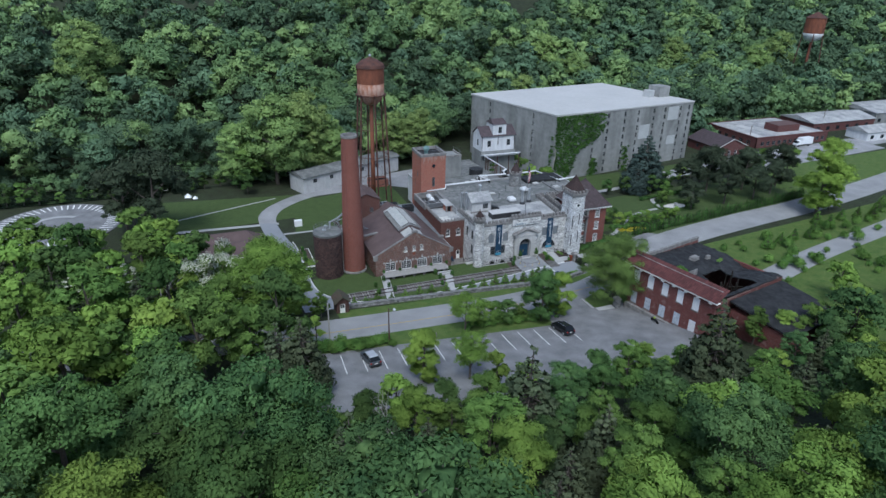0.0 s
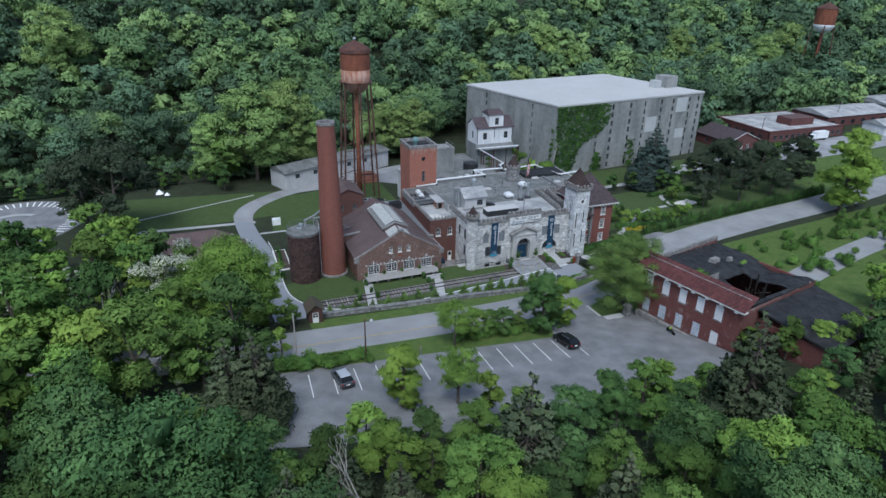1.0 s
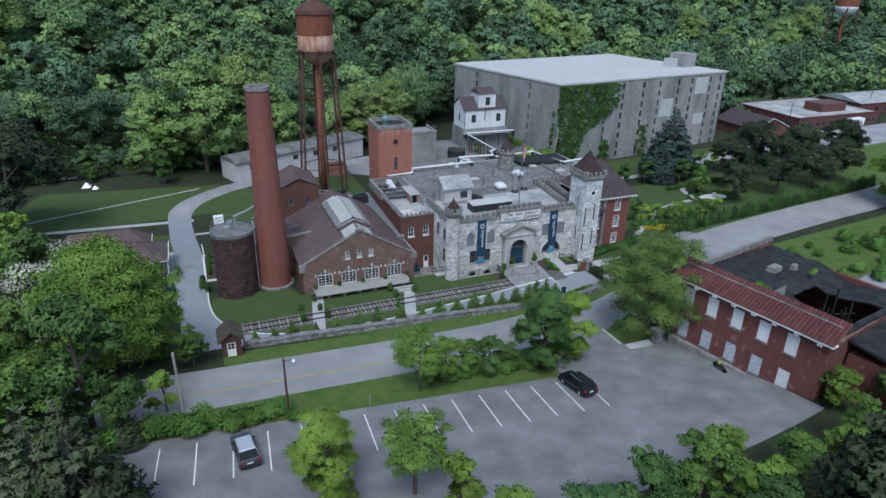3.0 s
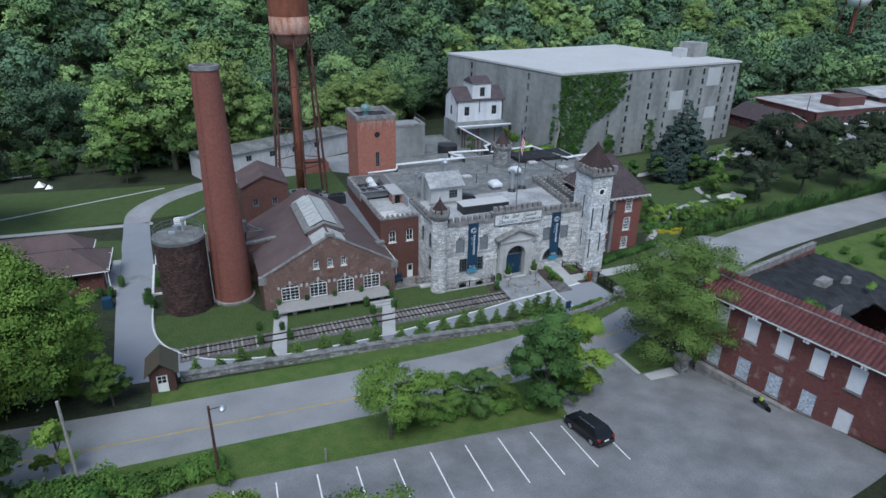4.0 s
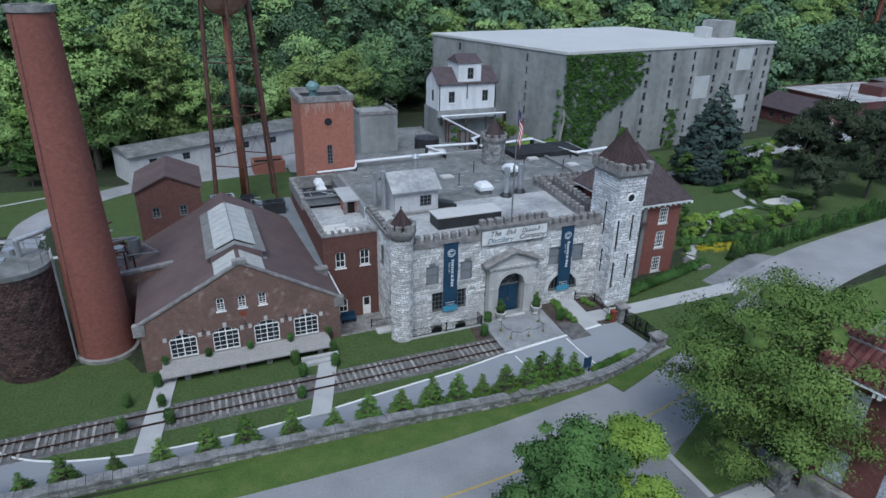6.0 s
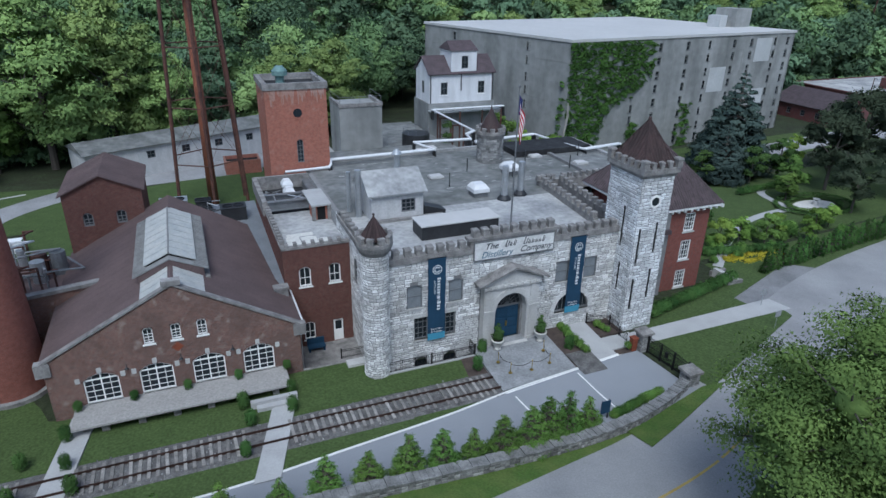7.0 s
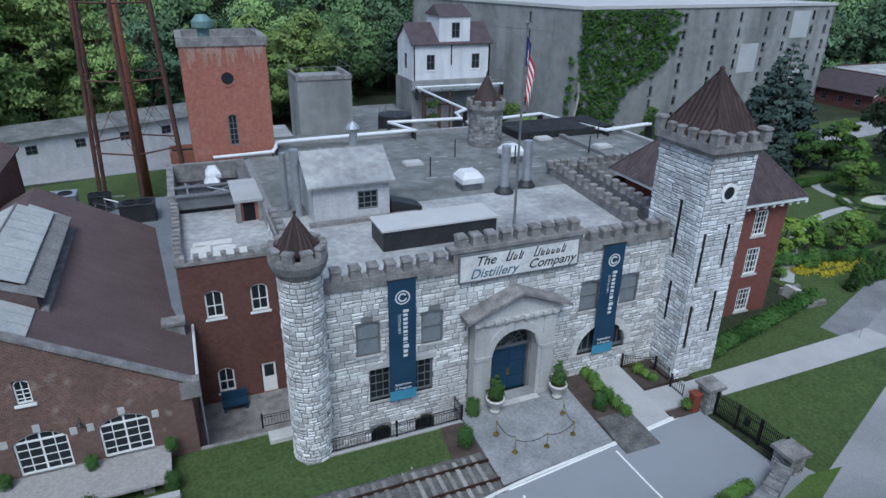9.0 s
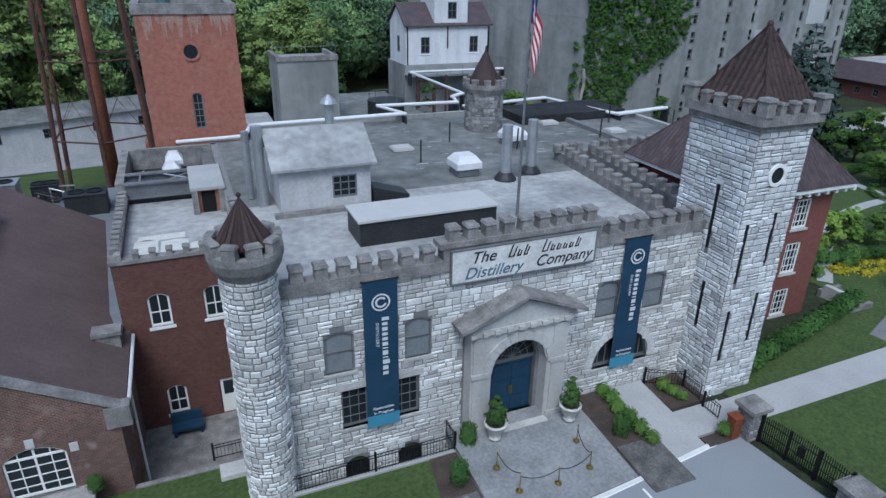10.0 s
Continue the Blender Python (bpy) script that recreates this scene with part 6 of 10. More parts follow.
# ---- white timber house on a tall base ----
wh = thing("white_house", 88, 178, 0, "white boarded house with dormer on a grey base", "building")
WX0, WX1, WY0, WY1 = 82.3, 93.8, 175.0, 181.5
part("base_wall", Geo().box(WX0 - 0.2, WX1 + 0.2, WY0 - 0.2, WY1 + 0.2, -3.2, 10.3), M["concrete"], wh)
wf = face_south(WY0)
wo = [(84.3, 85.5, 11.6, 13.6, 0), (91.0, 92.2, 11.6, 13.6, 0)]
part("wall", wall(Geo(), wf, WX0, WX1, 10.3, 15.0, 0.25, wo), M["white_siding"], wh)
g = Geo()
ww = [(177.4, 178.4, 11.6, 13.6, 0)]
wall(g, face_west(WX0), WY0 + 0.25, WY1, 10.3, 15.0, 0.25, ww)
part("gable", Geo().prism([(WY0, 15.0), (WY1, 15.0), ((WY0 + WY1) / 2, 17.3)], WX0, WX0 + 0.25, "x"), M["white_siding"], wh)
part("wall", Geo().prism([(WY0, 10.3), (WY1, 10.3), (WY1, 15.0), ((WY0 + WY1) / 2, 17.3), (WY0, 15.0)], WX1 - 0.25, WX1, "x"), M["white_siding"], wh)
part("wall", g, M["white_siding"], wh)
part("wall", Geo().box(WX0, WX1, WY1 - 0.25, WY1, 10.3, 15), M["white_siding"], wh)
for o in wo:
    window(wh, wf, o, 2, 2, M["frame_grey"], M["pane_dark"], depth=0.06, sill=M["frame_white"])
window(wh, face_west(WX0), ww[0], 2, 2, M["frame_grey"], M["pane_dark"], depth=0.06)
ym = (WY0 + WY1) / 2
for y0, y1 in ((WY0 - 0.35, ym), (WY1 + 0.35, ym)):
    g = Geo().add([(WX0 - 0.3, y0, 14.85), (WX1 + 0.3, y0, 14.85), (WX1 + 0.3, y1, 17.4), (WX0 - 0.3, y1, 17.4), (WX0 - 0.3, y0, 15.0), (WX1 + 0.3, y0, 15.0), (WX1 + 0.3, y1, 17.55), (WX0 - 0.3, y1, 17.55)], [(0, 3, 2, 1), (4, 5, 6, 7), (0, 1, 5, 4), (1, 2, 6, 5), (3, 0, 4, 7)])
    part("roof", g, M["roof_slate"], wh, "dark slate roof slope")
do = [(87.9, 89.1, 15.7, 17.7, 0)]
part("dormer", wall(Geo(), wf, 86.1, 90.6, 15.0, 18.6, 0.25, do).box(86.1, 86.35, WY0 + 0.25, 180, 15, 18.6).box(90.35, 90.6, WY0 + 0.25, 180, 15, 18.6), M["white_siding"], wh, "tall white dormer")
window(wh, wf, do[0], 2, 2, M["frame_grey"], M["pane_dark"], depth=0.06)
part("dormer_roof", Geo().add([(85.9, 174.8, 18.5), (90.8, 174.8, 18.5), (90.8, 180.2, 18.5), (85.9, 180.2, 18.5), (86.2, 177.4, 19.9), (90.5, 177.4, 19.9)], [(0, 1, 5, 4), (2, 3, 4, 5), (1, 2, 5), (3, 0, 4)]), M["roof_slate"], wh)
part("downpipe", Geo().rod((82.5, 174.9, 15), (82.5, 174.9, 4), 0.09, 6).rod((87.9, 174.9, 14.9), (87.9, 174.9, 12.2), 0.09, 6), M["dark_metal"], wh)
part("balcony", Geo().box(82, 94.4, 172.6, 174.8, 9.1, 9.3), M["galvanised"], wh)
g = Geo()
for k in range(8):
    g.rod((82.1 + 1.75 * k, 172.7, 9.3), (82.1 + 1.75 * k, 172.7, 10.3), 0.04, 5)
g.rod((82.1, 172.7, 10.3), (94.3, 172.7, 10.3), 0.04, 5).rod((82.1, 172.7, 9.8), (94.3, 172.7, 9.8), 0.03, 5)
part("railing", g, M["grey_metal"], wh)

# ---- concrete store: five-storey blank block ----
store = thing("concrete_store", 135, 200, -3, "huge plain grey concrete storehouse with pale flat roof", "building")
P0, P1 = Vector((110.2, 177.3)), Vector((171.5, 183.6))
P3 = Vector((98.0, 218.8))
P2 = P1 + (P3 - P0)
ax, ay = (P1 - P0).normalized(), (P3 - P0).normalized()
nf = Vector((ax.y, -ax.x))
nl = Vector((-ay.y, ay.x))
LF, LS = (P1 - P0).length, (P3 - P0).length
sf = lambda u, d, z: (*(P0 + ax * u + nf * d), z)
sl = lambda u, d, z: (*(P0 + ay * u + nl * d), z)
so = []
for u in (21.8, 29.2, 35.4, 42.6, 47.9, 55.5, 59.6):
    for z in (17.4, 14.9, 12.1, 9.5, 6.8, 4.1, 1.2, -1.4):
        so.append((u - 0.45, u + 0.45, z - 0.75, z + 0.75, 0.0))
so += [(15.45, 16.35, z - 0.75, z + 0.75, 0.0) for z in (6.0, 3.8, 1.0)]
so.sort()
part("wall", wall(Geo(), sf, 0, LF, -3.4, 19.0, 0.5, so), M["concrete"], store)
slo = [(u - 0.45, u + 0.45, z - 0.75, z + 0.75, 0.0) for u in (10.7, 32.8) for z in (17.4, 14.9, 11.8, 9.3, 6.6, 4.0, 1.2)]
part("wall", wall(Geo(), sl, 0.0, LS, -3.4, 19.0, 0.5, slo), M["concrete"], store)
n3, n4 = Vector(P2), Vector(P3)
part("wall", Geo().prism([tuple(P1), tuple(P2), tuple(P2 - ax * 0.5), tuple(P1 - ax * 0.5)], -3.4, 19.0), M["concrete"], store)
part("wall", Geo().prism([tuple(P3), tuple(P2), tuple(P2 - ay * 0.5), tuple(P3 - ay * 0.5)], -3.4, 19.0), M["concrete"], store)
part("roof", Geo().prism([tuple(P0 - ax * 0.2 - ay * 0.2), tuple(P1 + ax * 0.2 - ay * 0.2), tuple(P2 + ax * 0.2 + ay * 0.2), tuple(P3 - ax * 0.2 + ay * 0.2)], 19.0, 19.5), M["roof_white"], store, "pale grey flat roof")
for place, os_ in ((sf, so), (sl, slo)):
    for o in os_:
        wn = part("window", cell(Geo(), place, o[0], o[1], -0.3, -0.26, o[2], o[3]), M["pane_dark"], store)
        part("bar", cell(Geo(), place, o[0], o[1], -0.25, -0.2, (o[2] + o[3]) / 2 - 0.05, (o[2] + o[3]) / 2 + 0.05), M["frame_grey"], wn)
        part("sill", cell(Geo(), place, o[0] - 0.1, o[1] + 0.1, -0.2, 0.1, o[2] - 0.12, o[2]), M["frame_grey"], wn)
for u0, u1, z0, z1 in ((36.4, 41.2, 7.8, 12.8), (49.4, 54.4, 13.4, 18.2), (50.6, 54.6, 4.4, 7.6)):
    part("wall_panel", cell(Geo(), sf, u0, u1, 0.0, 0.06, z0, z1), M["concrete_patch"], store, "paler patched wall panel")
gl = []
for r in range(1, 6):
    gl.append(cell(Geo(), sf, 0, LF, 0.0, 0.03, 19.0 - r * 3.6, 19.0 - r * 3.6 + 0.14))
    gl.append(cell(Geo(), sl, 0, LS, 0.0, 0.03, 19.0 - r * 3.6, 19.0 - r * 3.6 + 0.14))
for c in range(12):
    gl.append(cell(Geo(), sf, 0.2 + c * 5.05, 0.5 + c * 5.05, 0.0, 0.025, -3.4, 19.0))
for c in range(9):
    gl.append(cell(Geo(), sl, 0.2 + c * 5.05, 0.5 + c * 5.05, 0.0, 0.025, -3.4, 19.0))
each("pour_line", gl, M["concrete"], store)
part("lift_house", Geo().prism([tuple(P1 - ax * 6 + ay * 10), tuple(P1 - ax * 1.0 + ay * 10), tuple(P1 - ax * 1.0 + ay * 15), tuple(P1 - ax * 6 + ay * 15)], 19.5, 23.4), M["concrete"], store)
part("lift_house", Geo().prism([tuple(P1 - ax * 9.6 + ay * 11), tuple(P1 - ax * 7.4 + ay * 11), tuple(P1 - ax * 7.4 + ay * 14), tuple(P1 - ax * 9.6 + ay * 14)], 19.5, 22.0), M["concrete_patch"], store)

# ---- water tower ----
wt = thing("water_tower", 47.2, 174.8, -3, "tall rusty riveted water tower on splayed legs", "water tower")
QX, QY, QR = 47.2, 174.8, 3.75
part("tank", Geo().lathe(QX, QY, [(0.6, 26.9), (1.8, 27.3), (3.0, 28.4), (QR, 30.0), (QR, 33.2)], 40), M["rust_pale"], wt, "flaking pale rust lower tank", smooth=True)
part("tank_upper", Geo().lathe(QX, QY, [(QR + 0.03, 33.1), (QR + 0.03, 37.4)], 40, closed=False), M["rust_steel"], wt, smooth=True)
part("catwalk", Geo().lathe(QX, QY, [(QR, 29.9), (QR + 0.55, 29.9), (QR + 0.55, 30.05), (QR, 30.05)], 40), M["rust_dark"], wt)
part("tank_roof", Geo().lathe(QX, QY, [(QR + 0.3, 37.3), (QR + 0.1, 38.1), (2.4, 39.2), (0.5, 40.0), (0.4, 40.1)], 24), M["rust_dark"], wt, "scalloped dark rusty tank roof")
part("finial", Geo().ball((QX, QY, 40.5), 0.4), M["galvanised"], wt)
part("riser", Geo().lathe(QX, QY, [(0.75, -3), (0.62, 10), (0.55, 27)], 16), M["rust_steel"], wt, "thick central riser pipe", smooth=True)
feet = [(QX + 5.6 * math.cos(a), QY + 5.6 * math.sin(a)) for a in [math.pi / 6 + k * math.pi / 3 for k in range(6)]]
tops = [(QX + 3.8 * math.cos(a), QY + 3.8 * math.sin(a)) for a in [math.pi / 6 + k * math.pi / 3 for k in range(6)]]
for f, t in zip(feet, tops):
    part("leg", Geo().rod((*f, -3.2), (*t, 30.2), 0.24, 8), M["rust_dark"], wt)
for z in (4.5, 12.5, 20.5):
    k = (z + 3.2) / 33.4
    ring = [Vector((*f, 0)).lerp(Vector((*t, 0)), k) for f, t in zip(feet, tops)]
    k2 = min((z + 11.2) / 33.4, 1)
    up = [Vector((*f, 0)).lerp(Vector((*t, 0)), k2) for f, t in zip(feet, tops)]
    for i in range(6):
        a, b = ring[i], ring[(i + 1) % 6]
        part("strut", Geo().rod((a.x, a.y, z), (b.x, b.y, z), 0.1, 5), M["rust_dark"], wt)
        part("brace", Geo().rod((a.x, a.y, z), (up[(i + 1) % 6].x, up[(i + 1) % 6].y, z + 8), 0.03, 4).rod((b.x, b.y, z), (up[i].x, up[i].y, z + 8), 0.03, 4), M["rust_dark"], wt)
bx = thing("brick_pit", 53, 191.5, -2.5, "low open red brick tank under the water tower", "brick tank")
each("wall", [Geo().box(50.2, 56.2, 189.6, 189.9, -3.1, -0.6), Geo().box(50.2, 56.2, 193.3, 193.6, -3.1, -0.6), Geo().box(50.2, 50.5, 189.9, 193.3, -3.1, -0.6), Geo().box(55.9, 56.2, 189.9, 193.3, -3.1, -0.6)], M["brick_tower"], bx)
part("floor", Geo().box(50.5, 55.9, 189.9, 193.3, -3.1, -1.2), M["room_dark"], bx)

# second water tower far away
ft = thing("water_tower", 330, 272, 5, "distant rusty water tower above the trees", "water tower")
part("tank", Geo().lathe(330, 272, [(0.6, 34), (4.0, 35.5), (5.2, 38.0), (5.2, 39.0)], 24), M["pipe_white"], ft, "pale tank bottom", smooth=True)
part("tank_upper", Geo().lathe(330, 272, [(5.25, 38.8), (5.25, 47.0)], 24, closed=False), M["rust_steel"], ft, smooth=True)
part("tank_roof", Geo().lathe(330, 272, [(5.5, 46.9), (0.3, 50)], 24), M["rust_dark"], ft)
part("riser", Geo().cyl(330, 272, 0, 35, 0.8, 0.6), M["rust_steel"], ft)
for k in range(4):
    a = math.pi / 4 + k * math.pi / 2
    part("leg", Geo().rod((330 + 8 * math.cos(a), 272 + 8 * math.sin(a), 0), (330 + 5.1 * math.cos(a), 272 + 5.1 * math.sin(a), 38.5), 0.3, 6), M["rust_dark"], ft)

ft.location.z -= 7.5

# ---- office: red brick block with hipped slate roof ----
office = thing("brick_office", 90, 128, 0, "three-storey red brick office with hipped dark roof", "building")
OX0, OX1, OY0, OY1, OE = 85.4, 93.4, 123.4, 132.8, 9.3
of, oe = face_south(OY0), face_east(OX1)
oo = [(86.6, 87.9, 6.6, 8.6, 0), (86.6, 87.9, 3.4, 5.6, 0), (86.6, 87.9, 0.2, 2.2, 0), (90.3, 91.6, 6.6, 8.6, 0), (90.3, 91.6, 3.4, 5.6, 0), (90.3, 91.6, 0.2, 2.2, 0)]
part("wall", wall(Geo(), of, OX0, OX1, -1, OE, 0.4, oo), M["brick_office"], office)
part("wall", wall(Geo(), oe, OY0 + 0.4, OY1, -1, OE, 0.4), M["brick_office"], office)
part("wall", wall(Geo(), face_west(OX0), OY0 + 0.4, OY1, -1, OE, 0.4), M["brick_office"], office)
part("wall", Geo().box(OX0, OX1, OY1 - 0.4, OY1, -1, OE), M["brick_office"], office)
for o in oo:
    window(office, of, o, 4, 4, M["frame_white"], M["pane_dark"], bar=0.05, rim=0.12, depth=0.08, sill=M["cut_stone"], label="white sash window with stone sill")
part("cornice", Geo().box(OX0 - 0.75, OX1 + 0.75, OY0 - 0.75, OY1 + 0.75, OE, OE + 0.25), M["frame_white"], office, "white boxed eaves")
for i in range(12):
    part("bracket", Geo().box(OX0 + 0.1 + i * 0.8, OX0 + 0.35 + i * 0.8, OY0 - 0.6, OY0, OE - 0.3, OE), M["frame_white"], office)
pantile_roof([(OX0 - 0.8, OY0 - 0.8, OE + 0.25), (OX1 + 0.8, OY0 - 0.8, OE + 0.25), (OX1 + 0.8, OY1 + 0.8, OE + 0.25), (OX0 - 0.8, OY1 + 0.8, OE + 0.25)], (89.4, 128.1, 15.4), M["roof_slate"], office, 34, "steep hipped dark purple slate roof", 0.5)

# ---- plants ----
def leaf_cloud(centres, radii, count, size, seed, flat=0.75, shell=0.28, up=0.35, round_off=0.5):
    """Corners and normals of count leaf sprays over the outer shell of lobes; each a pointed blade that takes light as its clump does."""
    r = np.random.default_rng(seed)
    c, q = np.asarray(centres, float), np.asarray(radii, float)
    pick = r.choice(len(c), count, p=q ** 2 / (q ** 2).sum())
    d = r.normal(size=(count, 3))
    d /= np.linalg.norm(d, axis=1)[:, None]
    d[:, 2] = np.where(d[:, 2] < -0.35, -d[:, 2] * 0.6, d[:, 2])
    rad = q[pick] * (shell + (1 - shell) * r.random(count) ** 0.6) * (0.75 + 0.5 * r.random(count) ** 1.5)
    p = c[pick] + d * rad[:, None] * np.array([1, 1, flat])
    n = d + r.normal(size=(count, 3)) * 0.55 + np.array([0, 0, up])
    n /= np.linalg.norm(n, axis=1)[:, None]
    t = np.cross(n, r.normal(size=(count, 3)))
    t /= np.linalg.norm(t, axis=1)[:, None] + 1e-9
    b = np.cross(n, t)
    s = size * (0.65 + 0.7 * r.random(count))[:, None]
    w = s * (0.5 + 0.3 * r.random(count))[:, None]
    v = np.stack([p + t * s, p - t * s * 0.6 + b * w, p - t * s * 0.6 - b * w], 1)
    out = p - c.mean(0)
    out /= np.linalg.norm(out, axis=1).mean() + 1e-9
    soft = 0.16 * d + 1.0 * round_off * out + 0.5 * n + np.array([0, 0, 0.3])
    soft /= np.linalg.norm(soft, axis=1)[:, None] + 1e-9
    return v.reshape(-1, 3), np.repeat(soft, 3, 0)


def crown_core(centre, size, r):
    """A lumpy inner mass of dense foliage behind the leaf sprays, as loose triangles."""
    rings, sides = 5, 8
    th = np.linspace(0.0, np.pi, rings + 1)
    ph = np.arange(sides) * 2 * np.pi / sides + r.random() * 6.28
    d = np.stack([np.outer(np.sin(th), np.cos(ph)), np.outer(np.sin(th), np.sin(ph)), np.outer(np.cos(th), np.ones(sides))], 2)
    k = 1 + 0.16 * np.sin(5 * d[..., 0] + r.random() * 6.28) + 0.16 * np.sin(5 * d[..., 1] + 4 * d[..., 2] + r.random() * 6.28)
    p = np.asarray(centre) + d * k[..., None] * np.asarray(size)
    a, b = p[:-1], p[1:]
    da, db = d[:-1], d[1:]
    turn = lambda q: np.roll(q, -1, 1)
    v = np.concatenate([np.stack([a, b, turn(b)], 2).reshape(-1, 3), np.stack([a, turn(b), turn(a)], 2).reshape(-1, 3)])
    n = np.concatenate([np.stack([da, db, turn(db)], 2).reshape(-1, 3), np.stack([da, turn(db), turn(da)], 2).reshape(-1, 3)])
    return v, n


def together(clouds):
    return tuple(np.concatenate(q) for q in zip(*clouds))


def leaf_mesh(name, cloud, mat):
    v, soft = cloud
    me = bpy.data.meshes.new(name)
    n = len(v) // 3
    me.vertices.add(len(v))
    me.vertices.foreach_set("co", v.astype(np.float32).ravel())
    me.loops.add(3 * n)
    me.loops.foreach_set("vertex_index", np.arange(3 * n, dtype=np.int32))
    me.polygons.add(n)
    me.polygons.foreach_set("loop_start", np.arange(0, 3 * n, 3, dtype=np.int32))
    me.polygons.foreach_set("loop_total", np.full(n, 3, dtype=np.int32))
    me.update()
    me.polygons.foreach_set("use_smooth", np.ones(n, dtype=bool))
    at = me.attributes.new("custom_normal", "FLOAT_VECTOR", "POINT")
    at.data.foreach_set("vector", soft.astype(np.float32).ravel())
    me.update()
    me.materials.append(mat)
    return me


def broad_tree(seed, h, spread, mat, leaves, size, lobes=26, bark="bark", trunk=0.45, label="broad-leaved tree in full green leaf", low=0.2, core=0.42):
    """A tapered trunk with boughs, each carrying a mass of small lobes of leaves."""
    r = random.Random(seed)
    tree = thing("tree", 0, 0, 0, label, "tree")
    rad = h * 0.018 + 0.06
    g = Geo()
    g.rod((0, 0, -0.6), (r.uniform(-0.2, 0.2), r.uniform(-0.2, 0.2), h * trunk), rad, 8, rad * 0.7)
    g.rod((0, 0, h * trunk), (r.uniform(-0.5, 0.5), r.uniform(-0.5, 0.5), h * 0.85), rad * 0.7, 7, 0.04)
    centres, radii = [], []
    boughs = max(lobes // 5, 5)
    rn = np.random.default_rng(seed)
    cores = []
    for k in range(boughs):
        t = (k + 0.5) / boughs
        env = spread * (math.sin(math.pi * min(0.2 + 0.74 * t, 1.0)) ** 0.7)
        a = k * 2.4 + r.uniform(-0.5, 0.5)
        d = env * r.uniform(0.45, 0.72) if k < boughs - 1 else env * 0.1
        c = Vector((d * math.cos(a), d * math.sin(a), h * (low + (0.88 - low) * t) + r.uniform(-0.4, 0.4)))
        mass = spread * r.uniform(0.3, 0.46)
        g.rod((0, 0, min(max(h * 0.2, c.z - d * 0.7 - 0.5), h * 0.8)), c, rad * 0.36, 5, 0.04)
        cores.append(crown_core(c, (mass * core, mass * core, mass * 0.75 * core), rn))
        n = 8
        for j in range(n):
            u = 1 - 1.7 * (j + 0.5) / n
            b = j * 2.4 + r.uniform(-0.4, 0.4)
            w = math.sqrt(max(1 - u * u, 0))
            e = c + Vector((w * math.cos(b), w * math.sin(b), 0.8 * u)) * mass * r.uniform(0.55, 1.1)
            centres.append(tuple(e))
            radii.append(spread * r.choice([0.12, 0.16, 0.2, 0.26, 0.32]) * r.uniform(0.85, 1.15))
            g.rod(c, e, 0.05, 4, 0.012)
    part("trunk", g, M[bark], tree)
    part("crown", leaf_mesh("crown", together([leaf_cloud(centres, radii, leaves, size, seed), *cores]), mat), None, tree)
    return tree


def cone_tree(seed, h, spread, mat, leaves, size, label="dark dense evergreen cedar tree", top=0.1, airy=0.0):
    """A conifer: a straight stem with tiers of drooping branches."""
    r = random.Random(seed)
    tree = thing("conifer", 0, 0, 0, label, "tree")
    g = Geo().rod((0, 0, -0.6), (0, 0, h * 0.97), h * 0.014 + 0.05, 7, 0.02)
    centres, radii = [], []
    tiers = 16
    for k in range(tiers):
        t = (k + 0.5) / tiers
        z = h * (0.1 + 0.88 * t)
        env = spread * (1 - t) ** 0.75 + 0.12 * spread * (1 - t)
        m = max(int(9 * (1 - t)) + 3, 3)
        for j in range(m):
            a = 2 * math.pi * j / m + k * 1.1 + r.uniform(-0.3, 0.3)
            d = env * r.uniform(0.55, 1.0)
            c = (d * math.cos(a), d * math.sin(a), z - d * 0.12 + r.uniform(-0.3, 0.3))
            centres.append(c)
            radii.append(max(env * r.uniform(0.28, 0.44), 0.18))
            g.rod((0, 0, z), c, 0.05, 4, 0.015)
    part("trunk", g, M["bark"], tree)
    part("crown", leaf_mesh("crown", leaf_cloud(centres, radii, leaves, size, seed, flat=0.5, up=0.1), mat), None, tree)
    return tree


def blossom_tree(seed, h, spread):
    """A small spreading tree whose upper sprays are white with flowers."""
    tree = broad_tree(seed, h, spread, M["leaf_mid"], 12000, 0.15, 40, label="small spreading tree with heads of cream-white blossom", low=0.2)
    r = random.Random(seed)
    heads, sizes = [], []
    for k in range(46):
        a, t = k * 2.4 + r.uniform(-0.4, 0.4), r.random()
        d = spread * 1.02 * math.cos(t * 1.35)
        heads.append((d * math.cos(a), d * math.sin(a), h * (0.55 + 0.45 * math.sin(t * 1.35))))
        sizes.append(spread * r.uniform(0.08, 0.17))
    part("blossom", leaf_mesh("blossom", leaf_cloud(heads, sizes, 3600, 0.085, seed, flat=0.5), M["blossom"]), None, tree, "cream-white flower heads")
    return tree


def bare_tree(seed, h, mat="bark_pale"):
    r = random.Random(seed)
    tree = thing("dead_tree", 0, 0, 0, "bare grey dead tree with broken branches", "dead tree")
    g = Geo()

    def grow(p, d, length, rad, depth):
        q = p + d * length
        g.rod(p, q, rad, 6, rad * 0.65)
        if depth:
            for _ in range(3 if depth > 1 else 2):
                e = (d + Vector((r.uniform(-0.8, 0.8), r.uniform(-0.8, 0.8), r.uniform(-0.1, 0.6)))).normalized()
                grow(p.lerp(q, r.uniform(0.6, 1.0)), e, length * r.uniform(0.5, 0.75), rad * 0.5, depth - 1)
    grow(Vector((0, 0, -0.4)), Vector((0.03, 0.02, 1)).normalized(), h * 0.45, h * 0.016, 4)
    part("trunk", g, M[mat], tree)
    return tree


